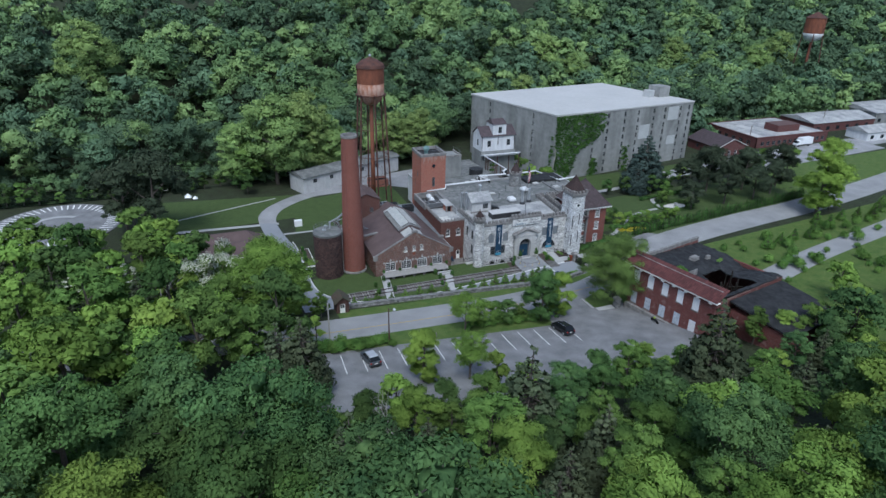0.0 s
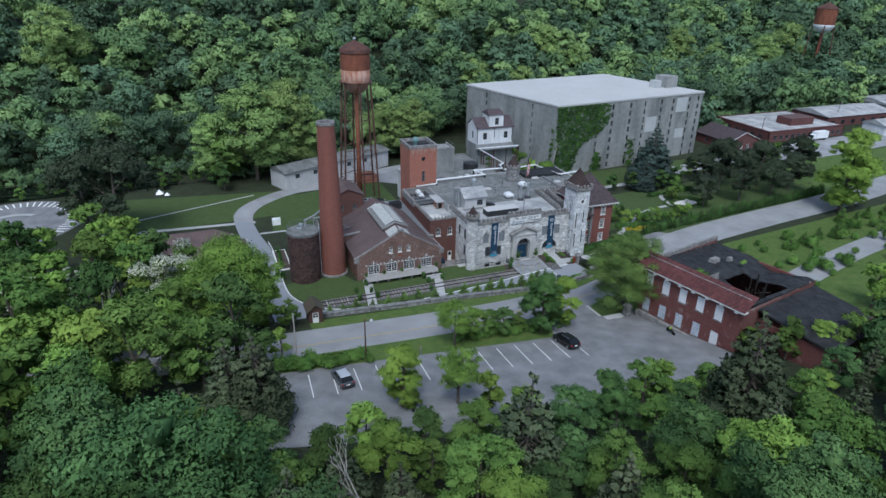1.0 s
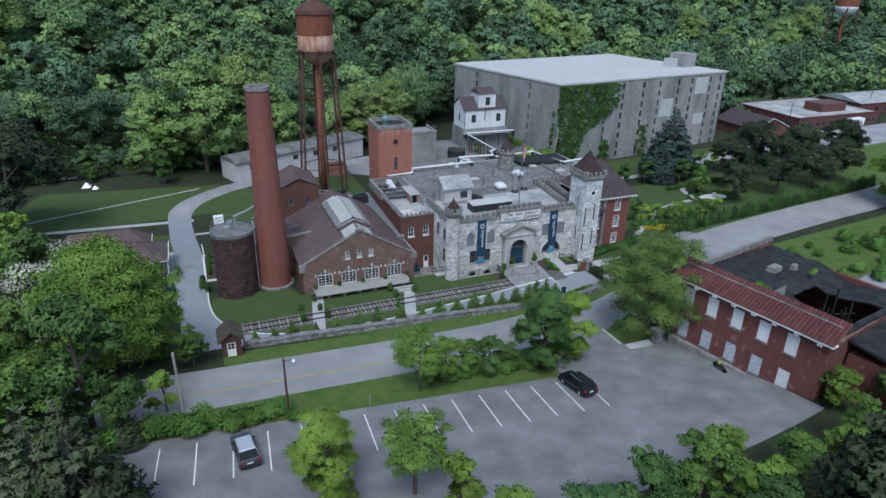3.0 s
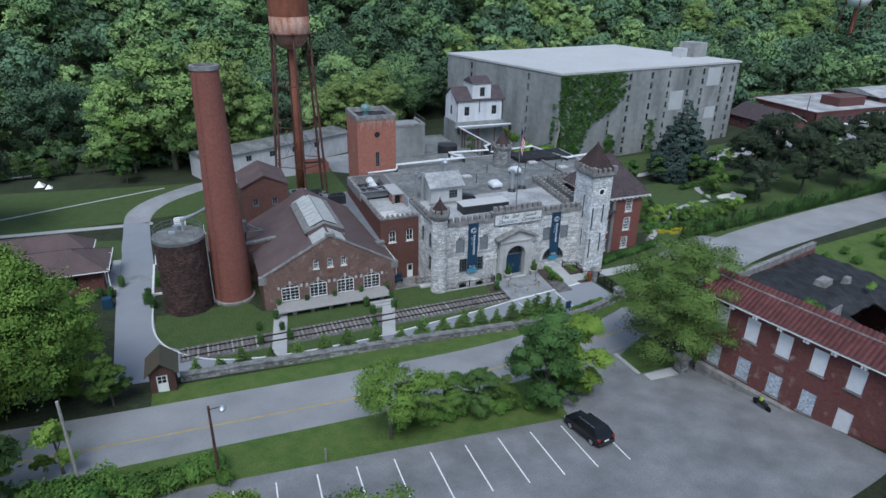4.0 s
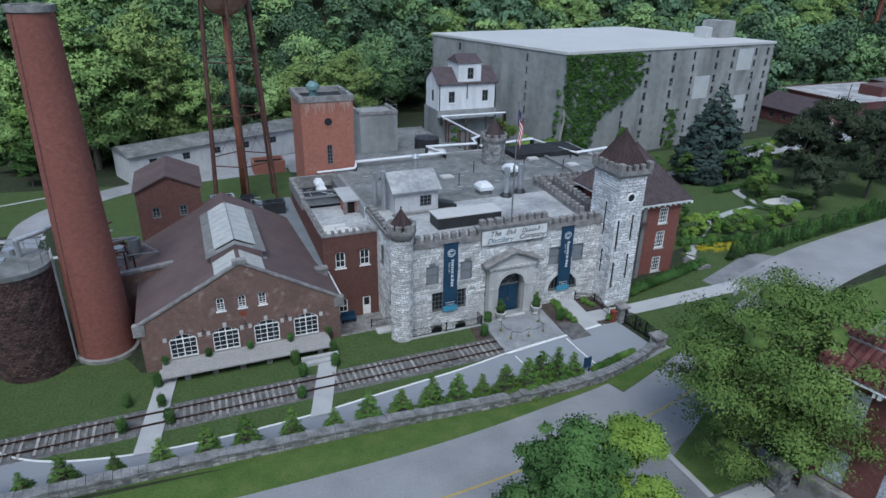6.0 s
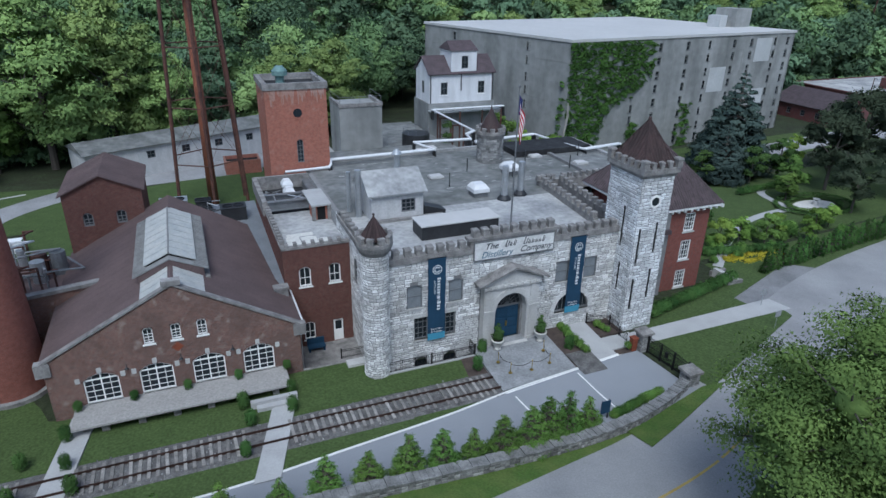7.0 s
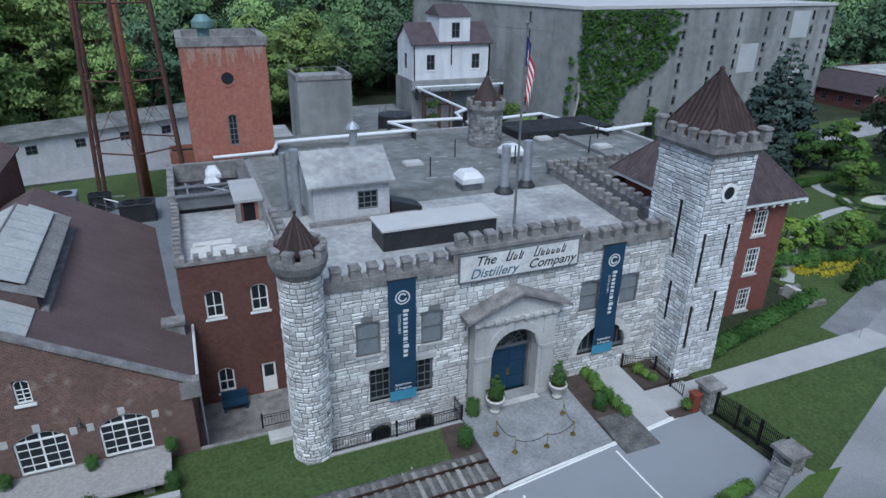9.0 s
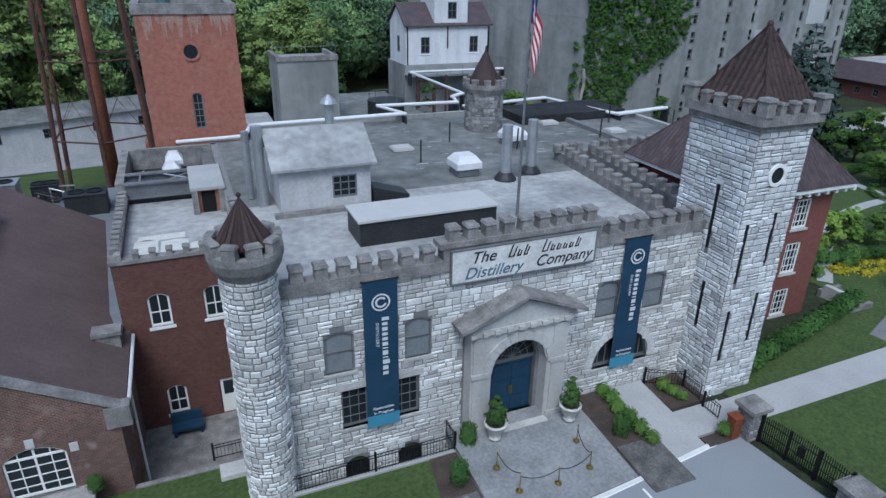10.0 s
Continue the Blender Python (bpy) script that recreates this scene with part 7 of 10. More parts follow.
def put(proto, used, x, y, s=1.0, rz=None, rnd=random.Random(11), squash=None, z=None):
    """Stands a copy of a plant at x, y on the ground; the first use moves the plant itself."""
    a = rnd.uniform(0, 360) if rz is None else rz
    k = (s, s, s * (squash or rnd.uniform(0.92, 1.08)))
    m = pose(x, y, land(x, y) if z is None else z, 0, 0, a) @ Matrix.Diagonal((*k, 1))
    if proto not in used:
        used.add(proto)
        proto.matrix_basis = m
        return proto
    ob = copy_thing(proto, pose(0, 0, 0))
    ob.matrix_basis = m
    return ob


used = set()


def kind_of(seed, h, spread, mat, lobes, label):
    """The same sort of tree at three densities of leaf: close to the flight line, farther off, and distant."""
    return [broad_tree(seed, h, spread, M[mat], 26000, 0.15, lobes + 14, label=label), broad_tree(seed + 1, h, spread, M[mat], 12500, 0.215, lobes + 6, label=label), broad_tree(seed + 2, h, spread, M[mat], 5500, 0.34, lobes, label=label)]


mids = [kind_of(100 + 10 * k, 13, 4.6, "leaf_mid", 32, "broad-leaved tree in full green leaf") for k in range(3)]
lights = [kind_of(200 + 10 * k, 12, 4.3, "leaf_light", 30, "broad-leaved tree with fresh light green leaves") for k in range(2)]
deeps = [kind_of(300 + 10 * k, 13, 4.6, "leaf_deep", 32, "broad-leaved tree with deep green leaves") for k in range(2)]
blues = [kind_of(400, 14, 5.2, "leaf_blue", 36, "broad-leaved tree with blue-green leaves")]
near_mid, near_light, near_deep, near_blue = [[k[1] for k in q] for q in (mids, lights, deeps, blues)]
far_mid, far_light, far_deep = [[k[2] for k in q] for q in (mids, lights, deeps)]
finer = {k[1]: k[0] for q in (mids, lights, deeps, blues) for k in q}
coarser = {k[1]: k[2] for q in (mids, lights, deeps, blues) for k in q}
sapling = [broad_tree(450, 9, 2.6, M["leaf_light"], 4200, 0.2, 20, label="slender young tree with sparse light green leaves", low=0.2)]
cedar = [cone_tree(500 + k, 10, 2.9, M["leaf_cedar"], 13500, 0.2) for k in range(2)]
spruce = [cone_tree(520 + k, 13, 4.2, M["leaf_spruce"], 20000, 0.25, label="tall blue-grey garden spruce tree") for k in range(1)]
pine = [broad_tree(540 + k, 12, 5.0, M["leaf_pine"], 12000, 0.2, 34, label="spreading grey-green evergreen pine", low=0.35) for k in range(1)]

rt_ = random.Random(21)
# single trees that stand out
fine = [broad_tree(260, 13, 6.6, M["leaf_road"], 110000, 0.085, 80, label="spreading roadside tree with fresh green leaves", low=0.2, core=0.25), broad_tree(261, 12, 3.9, M["leaf_deep"], 52000, 0.105, 60, label="dense tall roadside tree in green leaf", low=0.1, core=0.3), broad_tree(262, 12, 3.5, M["leaf_bright"], 46000, 0.11, 60, label="roadside tree with bright yellow-green leaves", low=0.13, core=0.28),
        broad_tree(263, 15, 8.2, M["leaf_fresh"], 70000, 0.15, 90, label="large round-headed tree with fresh green leaves beside the drive", low=0.16, core=0.4),
        broad_tree(264, 8.5, 3.6, M["leaf_fresh"], 13000, 0.105, 42, label="slender airy young tree with sparse fresh green leaves", low=0.3, core=0.05)]
pale = [broad_tree(230 + k, 13, 5.0, M["leaf_pale"], 26000, 0.165, 60, label="tall broad-leaved tree with pale green leaves", core=0.2) for k in range(2)]
for p, x, y, s in ((fine[3], 8.8, 105.0, 1.0), (fine[2], 13.3, 106.3, 0.85), (near_mid[1], 16.8, 101.4, 0.42), (near_mid[0], 0.5, 100.5, 0.9), (near_light[1], 0.0, 93.5, 0.95), (fine[4], 39.6, 87.6, 0.95), (fine[4], 43.2, 89.1, 0.72), (near_mid[0], 46.4, 89.3, 0.4), (near_deep[0], 48.6, 89.0, 0.44), (near_mid[1], 51.2, 88.6, 0.3), (fine[1], 55.2, 88.0, 0.9), (fine[2], 59.0, 88.9, 0.84),
                   (fine[0], 74.4, 92.6, 1.16), (fine[2], 26.6, 73.0, 0.82), (fine[4], 33.4, 71.5, 0.95), (sapling[0], 35.3, 66.5, 0.8), (sapling[0], 14.1, 91.6, 0.62), (sapling[0], 10.5, 88.8, 0.6),
                   (fine[2], 163, 119.0, 2.1), (near_light[1], 170, 120.5, 0.8), (pale[1], 22.5, 203, 2.35), (pale[0], 32.5, 207, 2.05), (pale[1], 41, 210, 1.5), (pale[0], 11, 206, 1.5), (near_mid[0], 14, 203, 1.25), (pale[0], 74, 211, 1.6), (pale[1], 65, 212, 1.4), (pale[1], -34, 278, 2.3), (pale[0], 168, 288, 1.9), (pale[1], 182, 283, 1.5), (pale[0], 254, 294, 2.1), (pale[1], 272, 286, 1.6), (pale[0], 330, 292, 2.4), (pale[1], 308, 288, 1.9), (pale[1], 120, 262, 1.6), (pale[0], 141, 258, 1.5), (pale[1], -70, 262, 1.6), (near_deep[1], 12.5, 195.5, 0.62), (pine[0], -12.5, 165, 1.95), (pine[0], -20, 172, 1.7)):
    put(coarser.get(p, p) if y > 110 else finer.get(p, p), used, x, y, s, rnd=rt_)
# south hillside woods: low by the car park, tall to the west and south
south = []
for p, x, y, h in ((cedar[0], 9.4, 74.5, 12.5), (cedar[1], 6.4, 77.5, 11.5), (cedar[1], 1.6, 70.5, 10), (cedar[0], -13.5, 112.0, 10.5), (cedar[1], -24.4, 107.8, 10), (cedar[1], 31.0, 50.3, 14.5), (cedar[0], 59.7, 52.0, 16.5), (cedar[0], 11.0, 86.6, 4.5), (cedar[1], 15.0, 54.5, 9), (cedar[0], 34.3, 40.5, 9.5), (cedar[1], 22.3, 30.5, 10), (cedar[0], 27, 36, 9), (cedar[1], -20.7, 100.5, 10), (cedar[1], 66.5, 54.5, 8.5),
                   (near_light[0], 80.0, 69.2, 6.0), (near_mid[0], 84.5, 66.5, 7.0), (near_light[1], 89.0, 65.0, 8.0), (near_mid[1], 94.0, 63.0, 8.5), (near_light[0], 59.1, 64.2, 6.5), (near_mid[2], 64.0, 61.5, 6.5), (near_light[1], 69.0, 60.5, 6.5), (near_mid[0], 74.5, 63.0, 6.5), (near_blue[0], 41.3, 31, 13), (near_light[1], 36.5, 20.5, 14.5), (near_mid[1], -17, 62.4, 15), (near_deep[0], -6, 50, 15), (near_mid[2], 25.2, 48, 10), (near_light[0], 20.0, 57.5, 9.5), (near_mid[0], 30, 59, 8.3), (near_blue[0], 55, 56, 6.5), (near_mid[1], 36.5, 44.5, 9), (near_light[1], 48, 40, 12)):
    south.append((x, y))
    close = 0.365 * x + 0.93 * y < 50 or (abs(x - 0.6 * y) < 20 and y < 60)
    put(finer.get(p, p) if close else p, used, x, y, h / (10 if p in cedar else 13), rnd=rt_)
for k in range(6000):
    x, y = rt_.uniform(-42, 122), rt_.uniform(6, 86)
    edge = 66.5 - 5.0 * math.sin(math.pi * min(max((x - 4) / 71, 0), 1))
    if (2 < x < 72 and y > edge) or (x >= 68 and y > 58) or y > 86 - 0.06 * x:
        continue
    if 0.365 * x + 0.93 * y < 21 or x < -0.25 * y - 8 or x > 1.7 * y + 18 or (abs(x - 14.5) < 5 and 38 < y < 52):
        continue
    h = 16.0 if x < 6 else 9.5 if x < 24 and y > 53 else 16.0 - 4.0 * smooth(10, 22, x) - 5.0 * smooth(32, 56, y) * smooth(8, 24, x)
    h += 2.5 * smooth(30, 18, y)
    h *= rt_.uniform(0.78, 1.22)
    gap = 2.0 + 0.34 * h
    if all((x - a) ** 2 + (y - b) ** 2 > gap ** 2 for a, b in south):
        south.append((x, y))
        k = rt_.random()
        p = cedar[rt_.randrange(2)] if k < 0.1 else near_light[rt_.randrange(2)] if k < 0.42 else near_deep[rt_.randrange(2)] if k < 0.55 else near_blue[0] if k < 0.7 else near_mid[rt_.randrange(3)]
        close = 0.365 * x + 0.93 * y < 50 or (abs(x - 0.6 * y) < 20 and y < 60)
        put(finer.get(p, p) if close else p if x > -12 else coarser.get(p, p), used, x, y, 0.8 * h / 10 if p in cedar else h / 13, rnd=rt_)
# west of the drive and along the road
west = []
tries = 0
while len(west) < 36 and tries < 4000:
    tries += 1
    x, y = rt_.uniform(-46, 9), rt_.uniform(84, 150)
    if abs(y - (108 - (x + 70) * 0.105)) < 6.5 and x > -5 or (x > -1 and y > 126) or (x > 4 and y > 108):
        continue
    if all((x - a) ** 2 + (y - b) ** 2 > 5.2 ** 2 for a, b in west):
        west.append((x, y))
for x, y in west:
    k = rt_.random()
    p = cedar[0] if k < 0.1 else near_light[rt_.randrange(2)] if k < 0.5 else near_deep[0] if k < 0.62 else near_mid[rt_.randrange(3)]
    put(coarser.get(p, p) if x < -8 or y > 112 else p, used, x, y, rt_.uniform(0.85, 1.2), rnd=rt_)
bl = [blossom_tree(950, 9, 3.9), blossom_tree(951, 8, 3.4)]
for k, x, y, s in ((0, -3.6, 124.5, 1.05), (1, -0.4, 119.5, 0.95), (0, -3.2, 113.0, 0.95), (1, 0.8, 111.8, 0.9), (1, -17.5, 121.0, 1.0), (0, -22.5, 116.5, 0.9)):
    put(bl[k], used, x, y, s, rnd=rt_)
d1 = bare_tree(900, 13)
put(d1, used, 15.6, 50.0, 0.85, rnd=rt_)
put(d1, used, -9.5, 104, 1.05, rnd=rt_)
d2 = bare_tree(901, 12, "stem_dark")
put(d2, used, 95, 58, 1.0, rnd=rt_)
# garden and field trees to the east
for p, x, y, s in ((spruce[0], 138.0, 164.0, 1.3), (spruce[0], 132.5, 158.5, 1.4), (spruce[0], 127.0, 154.5, 0.8), (near_deep[1], 131, 152, 0.5), (near_deep[0], 124, 156, 0.5), (near_deep[1], 119, 158, 0.42), (near_deep[0], 137, 152, 0.55),
                   (pine[0], 136.5, 142.5, 1.0), (pine[0], 130.5, 133.5, 0.72), (pine[0], 143.5, 134.3, 1.0), (pine[0], 147.5, 146, 1.15), (pine[0], 154.9, 134.5, 0.95), (pine[0], 159, 143, 1.1), (pine[0], 164.5, 137, 1.0), (pine[0], 172, 142, 1.1), (pine[0], 152, 154, 1.0), (pine[0], 168, 152, 0.9),
                   (near_mid[1], 128.0, 142.2, 0.5), (near_mid[0], 126.2, 140.8, 0.38), (near_light[0], 100, 174, 0.72), (near_light[1], 105, 173.2, 0.66), (near_light[0], 107.5, 175, 0.5), (near_light[1], 96.5, 173.5, 0.5), (near_mid[1], 97, 178, 0.8),
                   (near_light[1], 103.2, 130.4, 0.36), (near_light[0], 106.2, 130.2, 0.34), (near_mid[2], 109.6, 129.3, 0.36), (near_light[1], 112.4, 130.6, 0.3), (near_light[0], 115.8, 128.6, 0.26), (near_light[1], 119.0, 130.0, 0.3), (near_light[0], 122.4, 130.6, 0.3), (near_mid[0], 100.6, 132.5, 0.38), (near_deep[0], 104.6, 134.6, 0.3), (near_mid[1], 99.5, 166, 0.62), (near_light[0], 150, 160, 0.5), (near_deep[1], 176, 156, 0.7), (near_mid[2], 184, 160, 0.7), (near_light[0], 193, 156, 0.8),
                   (near_light[0], 120, 78, 0.8), (near_mid[1], 132, 70, 1.0), (near_light[1], 108, 66, 0.9), (near_mid[0], 150, 76, 1.0), (near_blue[0], 96, 58, 1.0), (near_mid[2], 103, 52, 1.1)):
    put(coarser.get(p, p), used, x, y, s, rnd=rt_)

# shrubs on the near bank of the creek
for k in range(17):
    put((far_deep, far_mid)[k % 2][0], used, -62 + 4.4 * k + rt_.uniform(-1.5, 1.5), 203.5 + rt_.uniform(-2, 2.5), rt_.uniform(0.35, 0.65), rnd=rt_)

for proto in [t for q in (mids, lights, deeps, blues) for k in q for t in k] + cedar + fine + pale:
    if proto not in used:
        for ob in list(proto.children):
            bpy.data.objects.remove(ob)
        bpy.data.objects.remove(proto)

# far woods on the north hill, too many to count
rw = np.random.default_rng(77)
foliage("leaf_woods_light", (0.185, 0.280, 0.112), (0.330, 0.465, 0.180), patch=6.0, obrand=0.0, leaf=0.08)
foliage("leaf_woods_dark", (0.066, 0.108, 0.066), (0.126, 0.192, 0.104), patch=6.0, obrand=0.0, leaf=0.08)
foliage("leaf_woods_blue", (0.100, 0.168, 0.104), (0.180, 0.282, 0.160), patch=6.0, obrand=0.0, leaf=0.08)
crowns = []
clouds = {"leaf_woods": [], "leaf_woods_light": [], "leaf_woods_dark": [], "leaf_woods_blue": []}
for k in range(22000):
    if len(crowns) >= 1800:
        break
    x = -150 + 740 * rw.random()
    fringe = hill_line(x) - (16 if x < 25 else 8 if x < 95 else 0) if x < 182 else 203 if x < 204 else 217 if x < 294 else 227
    y = fringe + (140 + 0.5 * max(0.0, x - 180)) * rw.random() ** 1.2
    if (86 < x < 180 and y < 234) or (x < 10 and y < 221):
        continue
    near = y < fringe + 25
    s = 0.72 + 0.68 * rw.random() ** 1.3
    gap = 6.3 * s + (y - 208) * 0.008
    if any((x - a) ** 2 + (y - b) ** 2 < gap ** 2 for a, b in crowns):
        continue
    crowns.append((x, y))
    h, sp = 17.0 * s, 6.1 * s
    z = land(x, y)
    m = 24
    ang, zz = rw.random(m) * 6.28, rw.random(m)
    if near:
        zz = zz * 1.45 - 0.45
    env = sp * np.sin(np.pi * np.clip(0.3 + 0.66 * zz, 0.18, 1)) ** 0.8 * (0.5 + 0.5 * rw.random(m))
    cc = np.stack([x + env * np.cos(ang), y + env * np.sin(ang), z + h * (0.42 + 0.5 * zz)], 1)
    rr = sp * (0.22 + 0.26 * rw.random(m) ** 1.3)
    dist = math.hypot(x - 45, y - 80)
    nleaf = int(np.clip(2000 - dist * 3.8, 700, 1450) * (0.6 + 0.4 * s))
    size = 0.32 + dist * 0.0014
    if dist < 175:
        nleaf, size = int(nleaf * 2.0), 0.27 + (dist - 120) * 0.0025
    pick = rw.random() + 0.18 * math.sin(x * 0.031 + 1.2) * math.cos(y * 0.045) - 0.28 * smooth(90, 190, y - hill_line(x)) + 0.12 * smooth(60, 160, x) - 0.1 * smooth(60, 20, x) - 0.25 * smooth(180, 280, x)
    kind = "leaf_woods_dark" if pick < 0.3 else "leaf_woods" if pick < 0.58 else "leaf_woods_blue" if pick < 0.78 else "leaf_woods_light"
    clouds[kind].append(leaf_cloud(cc, rr, nleaf, size, int(rw.integers(1e9)), flat=0.85, shell=0.5, round_off=1.3))
for k in range(330):
    x = rw.uniform(-140, 330)
    fringe = hill_line(x) - (16 if x < 25 else 8 if x < 95 else 0) if x < 182 else 203 if x < 204 else 217 if x < 294 else 227
    y = fringe + rw.uniform(-3, 8) + (14 if x < 10 else 0)
    if 86 < x < 180:
        continue
    cc = np.array([(x + rw.normal() * 1.2, y + rw.normal() * 1.2, land(x, y) + rw.uniform(0.6, 3.4)) for _ in range(5)])
    clouds["leaf_woods" if rw.random() < 0.6 else "leaf_woods_dark"].append(leaf_cloud(cc, [1.4] * 5, 420, 0.34, int(rw.integers(1e9)), flat=0.9))
for kind, words in (("leaf_woods", "dense green broad-leaved woods on the hillside"), ("leaf_woods_light", "paler fresh green trees among the hillside woods"), ("leaf_woods_dark", "dark green shaded trees among the hillside woods"), ("leaf_woods_blue", "blue-green trees among the hillside woods")):
    tagged(new("woods", leaf_mesh("woods", together(clouds[kind]), M[kind])), words, "woods", kind="stuff")
g = Geo()
for x, y in crowns[:700]:
    z = land(x, y)
    g.rod((x, y, z - 0.5), (x, y, z + 8), 0.22, 5, 0.1)
tagged(new("woods_trunks", g.data("woods_trunks", M["bark"])), "grey-brown trunks of the hillside woods", "tree trunks", kind="stuff")

# ---- banners, name board and roof gear of the castle ----
def ring_emblem(geo, place, u, z, r, d):
    n = 20
    for r0, r1, a0, a1 in ((r * 0.82, r, 0, 2 * math.pi), (r * 0.4, r * 0.62, 0.6, 2 * math.pi - 0.3)):
        for k in range(n):
            a, b = a0 + (a1 - a0) * k / n, a0 + (a1 - a0) * (k + 1) / n
            geo.add([place(u + q * math.cos(t), dd, z + q * math.sin(t)) for dd in (d, d + 0.006) for q, t in ((r0, a), (r1, a), (r1, b), (r0, b))], [(4, 5, 6, 7)])
    return geo


for u in (62.03, 75.5):
    ban = thing("banner", u, FY - 0.25, 2, "tall dark blue cloth banner with pale emblem and aqua foot", "banner", "banners on the castle front")
    rows = 14
    g = Geo()
    for i in range(rows + 1):
        z = 2.55 + (9.5 - 2.55) * i / rows
        s = 0.03 * math.sin(i * 0.9)
        for du in (-0.78, -0.4, 0.0, 0.4, 0.78):
            g.v.append((u + du, FY - 0.26 - s - 0.02 * math.cos(du * 3), z))
    for i in range(rows):
        for j in range(4):
            k = i * 5 + j
            g.f.append((k, k + 1, k + 6, k + 5))
    part("cloth", g, M["banner_blue"], ban)
    part("foot_band", Geo().box(u - 0.78, u + 0.78, FY - 0.285, FY - 0.255, 1.92, 2.55), M["banner_aqua"], ban, "aqua blue foot band")
    part("rod", Geo().rod((u - 0.85, FY - 0.24, 9.52), (u + 0.85, FY - 0.24, 9.52), 0.04).rod((u - 0.8, FY, 9.52), (u - 0.8, FY - 0.24, 9.52), 0.03).rod((u + 0.8, FY, 9.52), (u + 0.8, FY - 0.24, 9.52), 0.03), M["iron_black"], ban)
    part("emblem", ring_emblem(Geo(), front, u, 8.5, 0.42, 0.32), M["banner_print"], ban)
    g = Geo()
    rb = random.Random(4)
    z = 7.75
    for k in range(12):
        h = rb.uniform(0.2, 0.3) if k not in (6, 8) else 0.12
        g.box(u + 0.02, u + (0.34 if k in (0, 9) else 0.27), FY - 0.325, FY - 0.32, z - h + 0.06, z)
        z -= h + 0.035
    part("name_bars", g, M["banner_print"], ban, "pale bars of vertical printing")
    lettering("DISTILLERY", 0.2, M["banner_print"], ban, (u - 0.2, FY - 0.325, 6.9), DOWNWARD, spacing=1.25)
    lettering("Restoration", 0.21, M["banner_print"], ban, (u, FY - 0.325, 2.98), UPRIGHT)
    lettering("In Progress", 0.21, M["banner_print"], ban, (u, FY - 0.325, 2.72), UPRIGHT)

sign = thing("name_board", 69.1, FY - 0.2, 8.7, "long white painted name board with dark script lettering", "sign")
part("board", Geo().box(65.35, 72.85, FY - 0.26, FY - 0.16, 8.7, 10.28), M["sign_face"], sign)
part("edge", Geo().box(65.3, 72.9, FY - 0.28, FY - 0.15, 10.26, 10.34).box(65.3, 72.9, FY - 0.28, FY - 0.15, 8.64, 8.72).box(65.28, 65.36, FY - 0.28, FY - 0.15, 8.7, 10.28).box(72.84, 72.92, FY - 0.28, FY - 0.15, 8.7, 10.28), M["frame_grey"], sign)
for txt, x, z, m in (("The", 66.85, 9.82, "sign_ink"), ("Distillery", 67.4, 9.08, "sign_ink_faded"), ("Company", 71.1, 9.15, "sign_ink")):
    lettering(txt, 0.78, M[m], sign, (x, FY - 0.268, z), UPRIGHT, shear=0.35, spacing=1.02)
rb = random.Random(9)
for x0, n in ((68.1, 3), (69.85, 6)):
    x = x0
    for k in range(n):
        h = 0.62 if k == 0 else rb.choice([0.3, 0.34, 0.52])
        w = 0.34 if k == 0 else 0.24
        g = Geo().add([(x, FY - 0.268, 9.6), (x + 0.09, FY - 0.268, 9.6), (x + 0.09 + h * 0.35, FY - 0.268, 9.6 + h), (x + h * 0.35, FY - 0.268, 9.6 + h)], [(0, 1, 2, 3)])
        g.add([(x + 0.09, FY - 0.268, 9.6), (x + w, FY - 0.268, 9.6), (x + w + 0.03, FY - 0.268, 9.67), (x + 0.12, FY - 0.268, 9.67)], [(0, 1, 2, 3)])
        g.add([(x + w - 0.1, FY - 0.268, 9.6), (x + w - 0.02, FY - 0.268, 9.6), (x + w - 0.02 + h * 0.3, FY - 0.268, 9.6 + h * 0.8), (x + w - 0.1 + h * 0.3, FY - 0.268, 9.6 + h * 0.8)], [(0, 1, 2, 3)])
        x += w + 0.1
        part("script_bar", g, M["sign_ink"], sign, "dark slanted bar of script")

shed = thing("roof_shed", 62, 132, 9, "small grey-white plastered shed with pale gabled roof on the flat roof", "roof shed")
so_ = [(62.5, 63.9, 9.7, 11.0, 0)]
part("wall", wall(Geo(), face_south(130.6), 59.6, 64.7, 9.0, 11.7, 0.2, so_), M["shed_plaster"], shed)
part("wall", Geo().prism([(130.8, 9), (135.2, 9), (135.2, 11.7), (133.0, 13.1), (130.8, 11.7)], 59.6, 59.8, "x").prism([(130.8, 9), (135.2, 9), (135.2, 11.7), (133.0, 13.1), (130.8, 11.7)], 64.5, 64.7, "x").box(59.6, 64.7, 135.2, 135.4, 9, 11.7), M["shed_plaster"], shed)
window(shed, face_south(130.6), so_[0], 3, 3, M["frame_grey"], M["pane_dark"], depth=0.06, bar=0.06)
for y0, y1 in ((130.2, 133.0), (135.8, 133.0)):
    part("roof", Geo().add([(59.2, y0, 11.55), (65.0, y0, 11.55), (65.0, y1, 13.2), (59.2, y1, 13.2), (59.2, y0, 11.68), (65.0, y0, 11.68), (65.0, y1, 13.33), (59.2, y1, 13.33)], [(0, 3, 2, 1), (4, 5, 6, 7), (0, 1, 5, 4), (1, 2, 6, 5), (2, 3, 7, 6), (3, 0, 4, 7)]), M["roof_membrane"], shed)
part("plinth", Geo().box(59.2, 66.6, 130.1, 130.5, 9.0, 9.25), M["weathered_stone"], shed)
part("vent_pipe", Geo().cyl(63.4, 134.6, 12, 14.2, 0.28, n=14).lathe(63.4, 134.6, [(0.5, 14.2), (0.42, 14.4), (0.08, 14.7)], 14), M["galvanised"], shed)
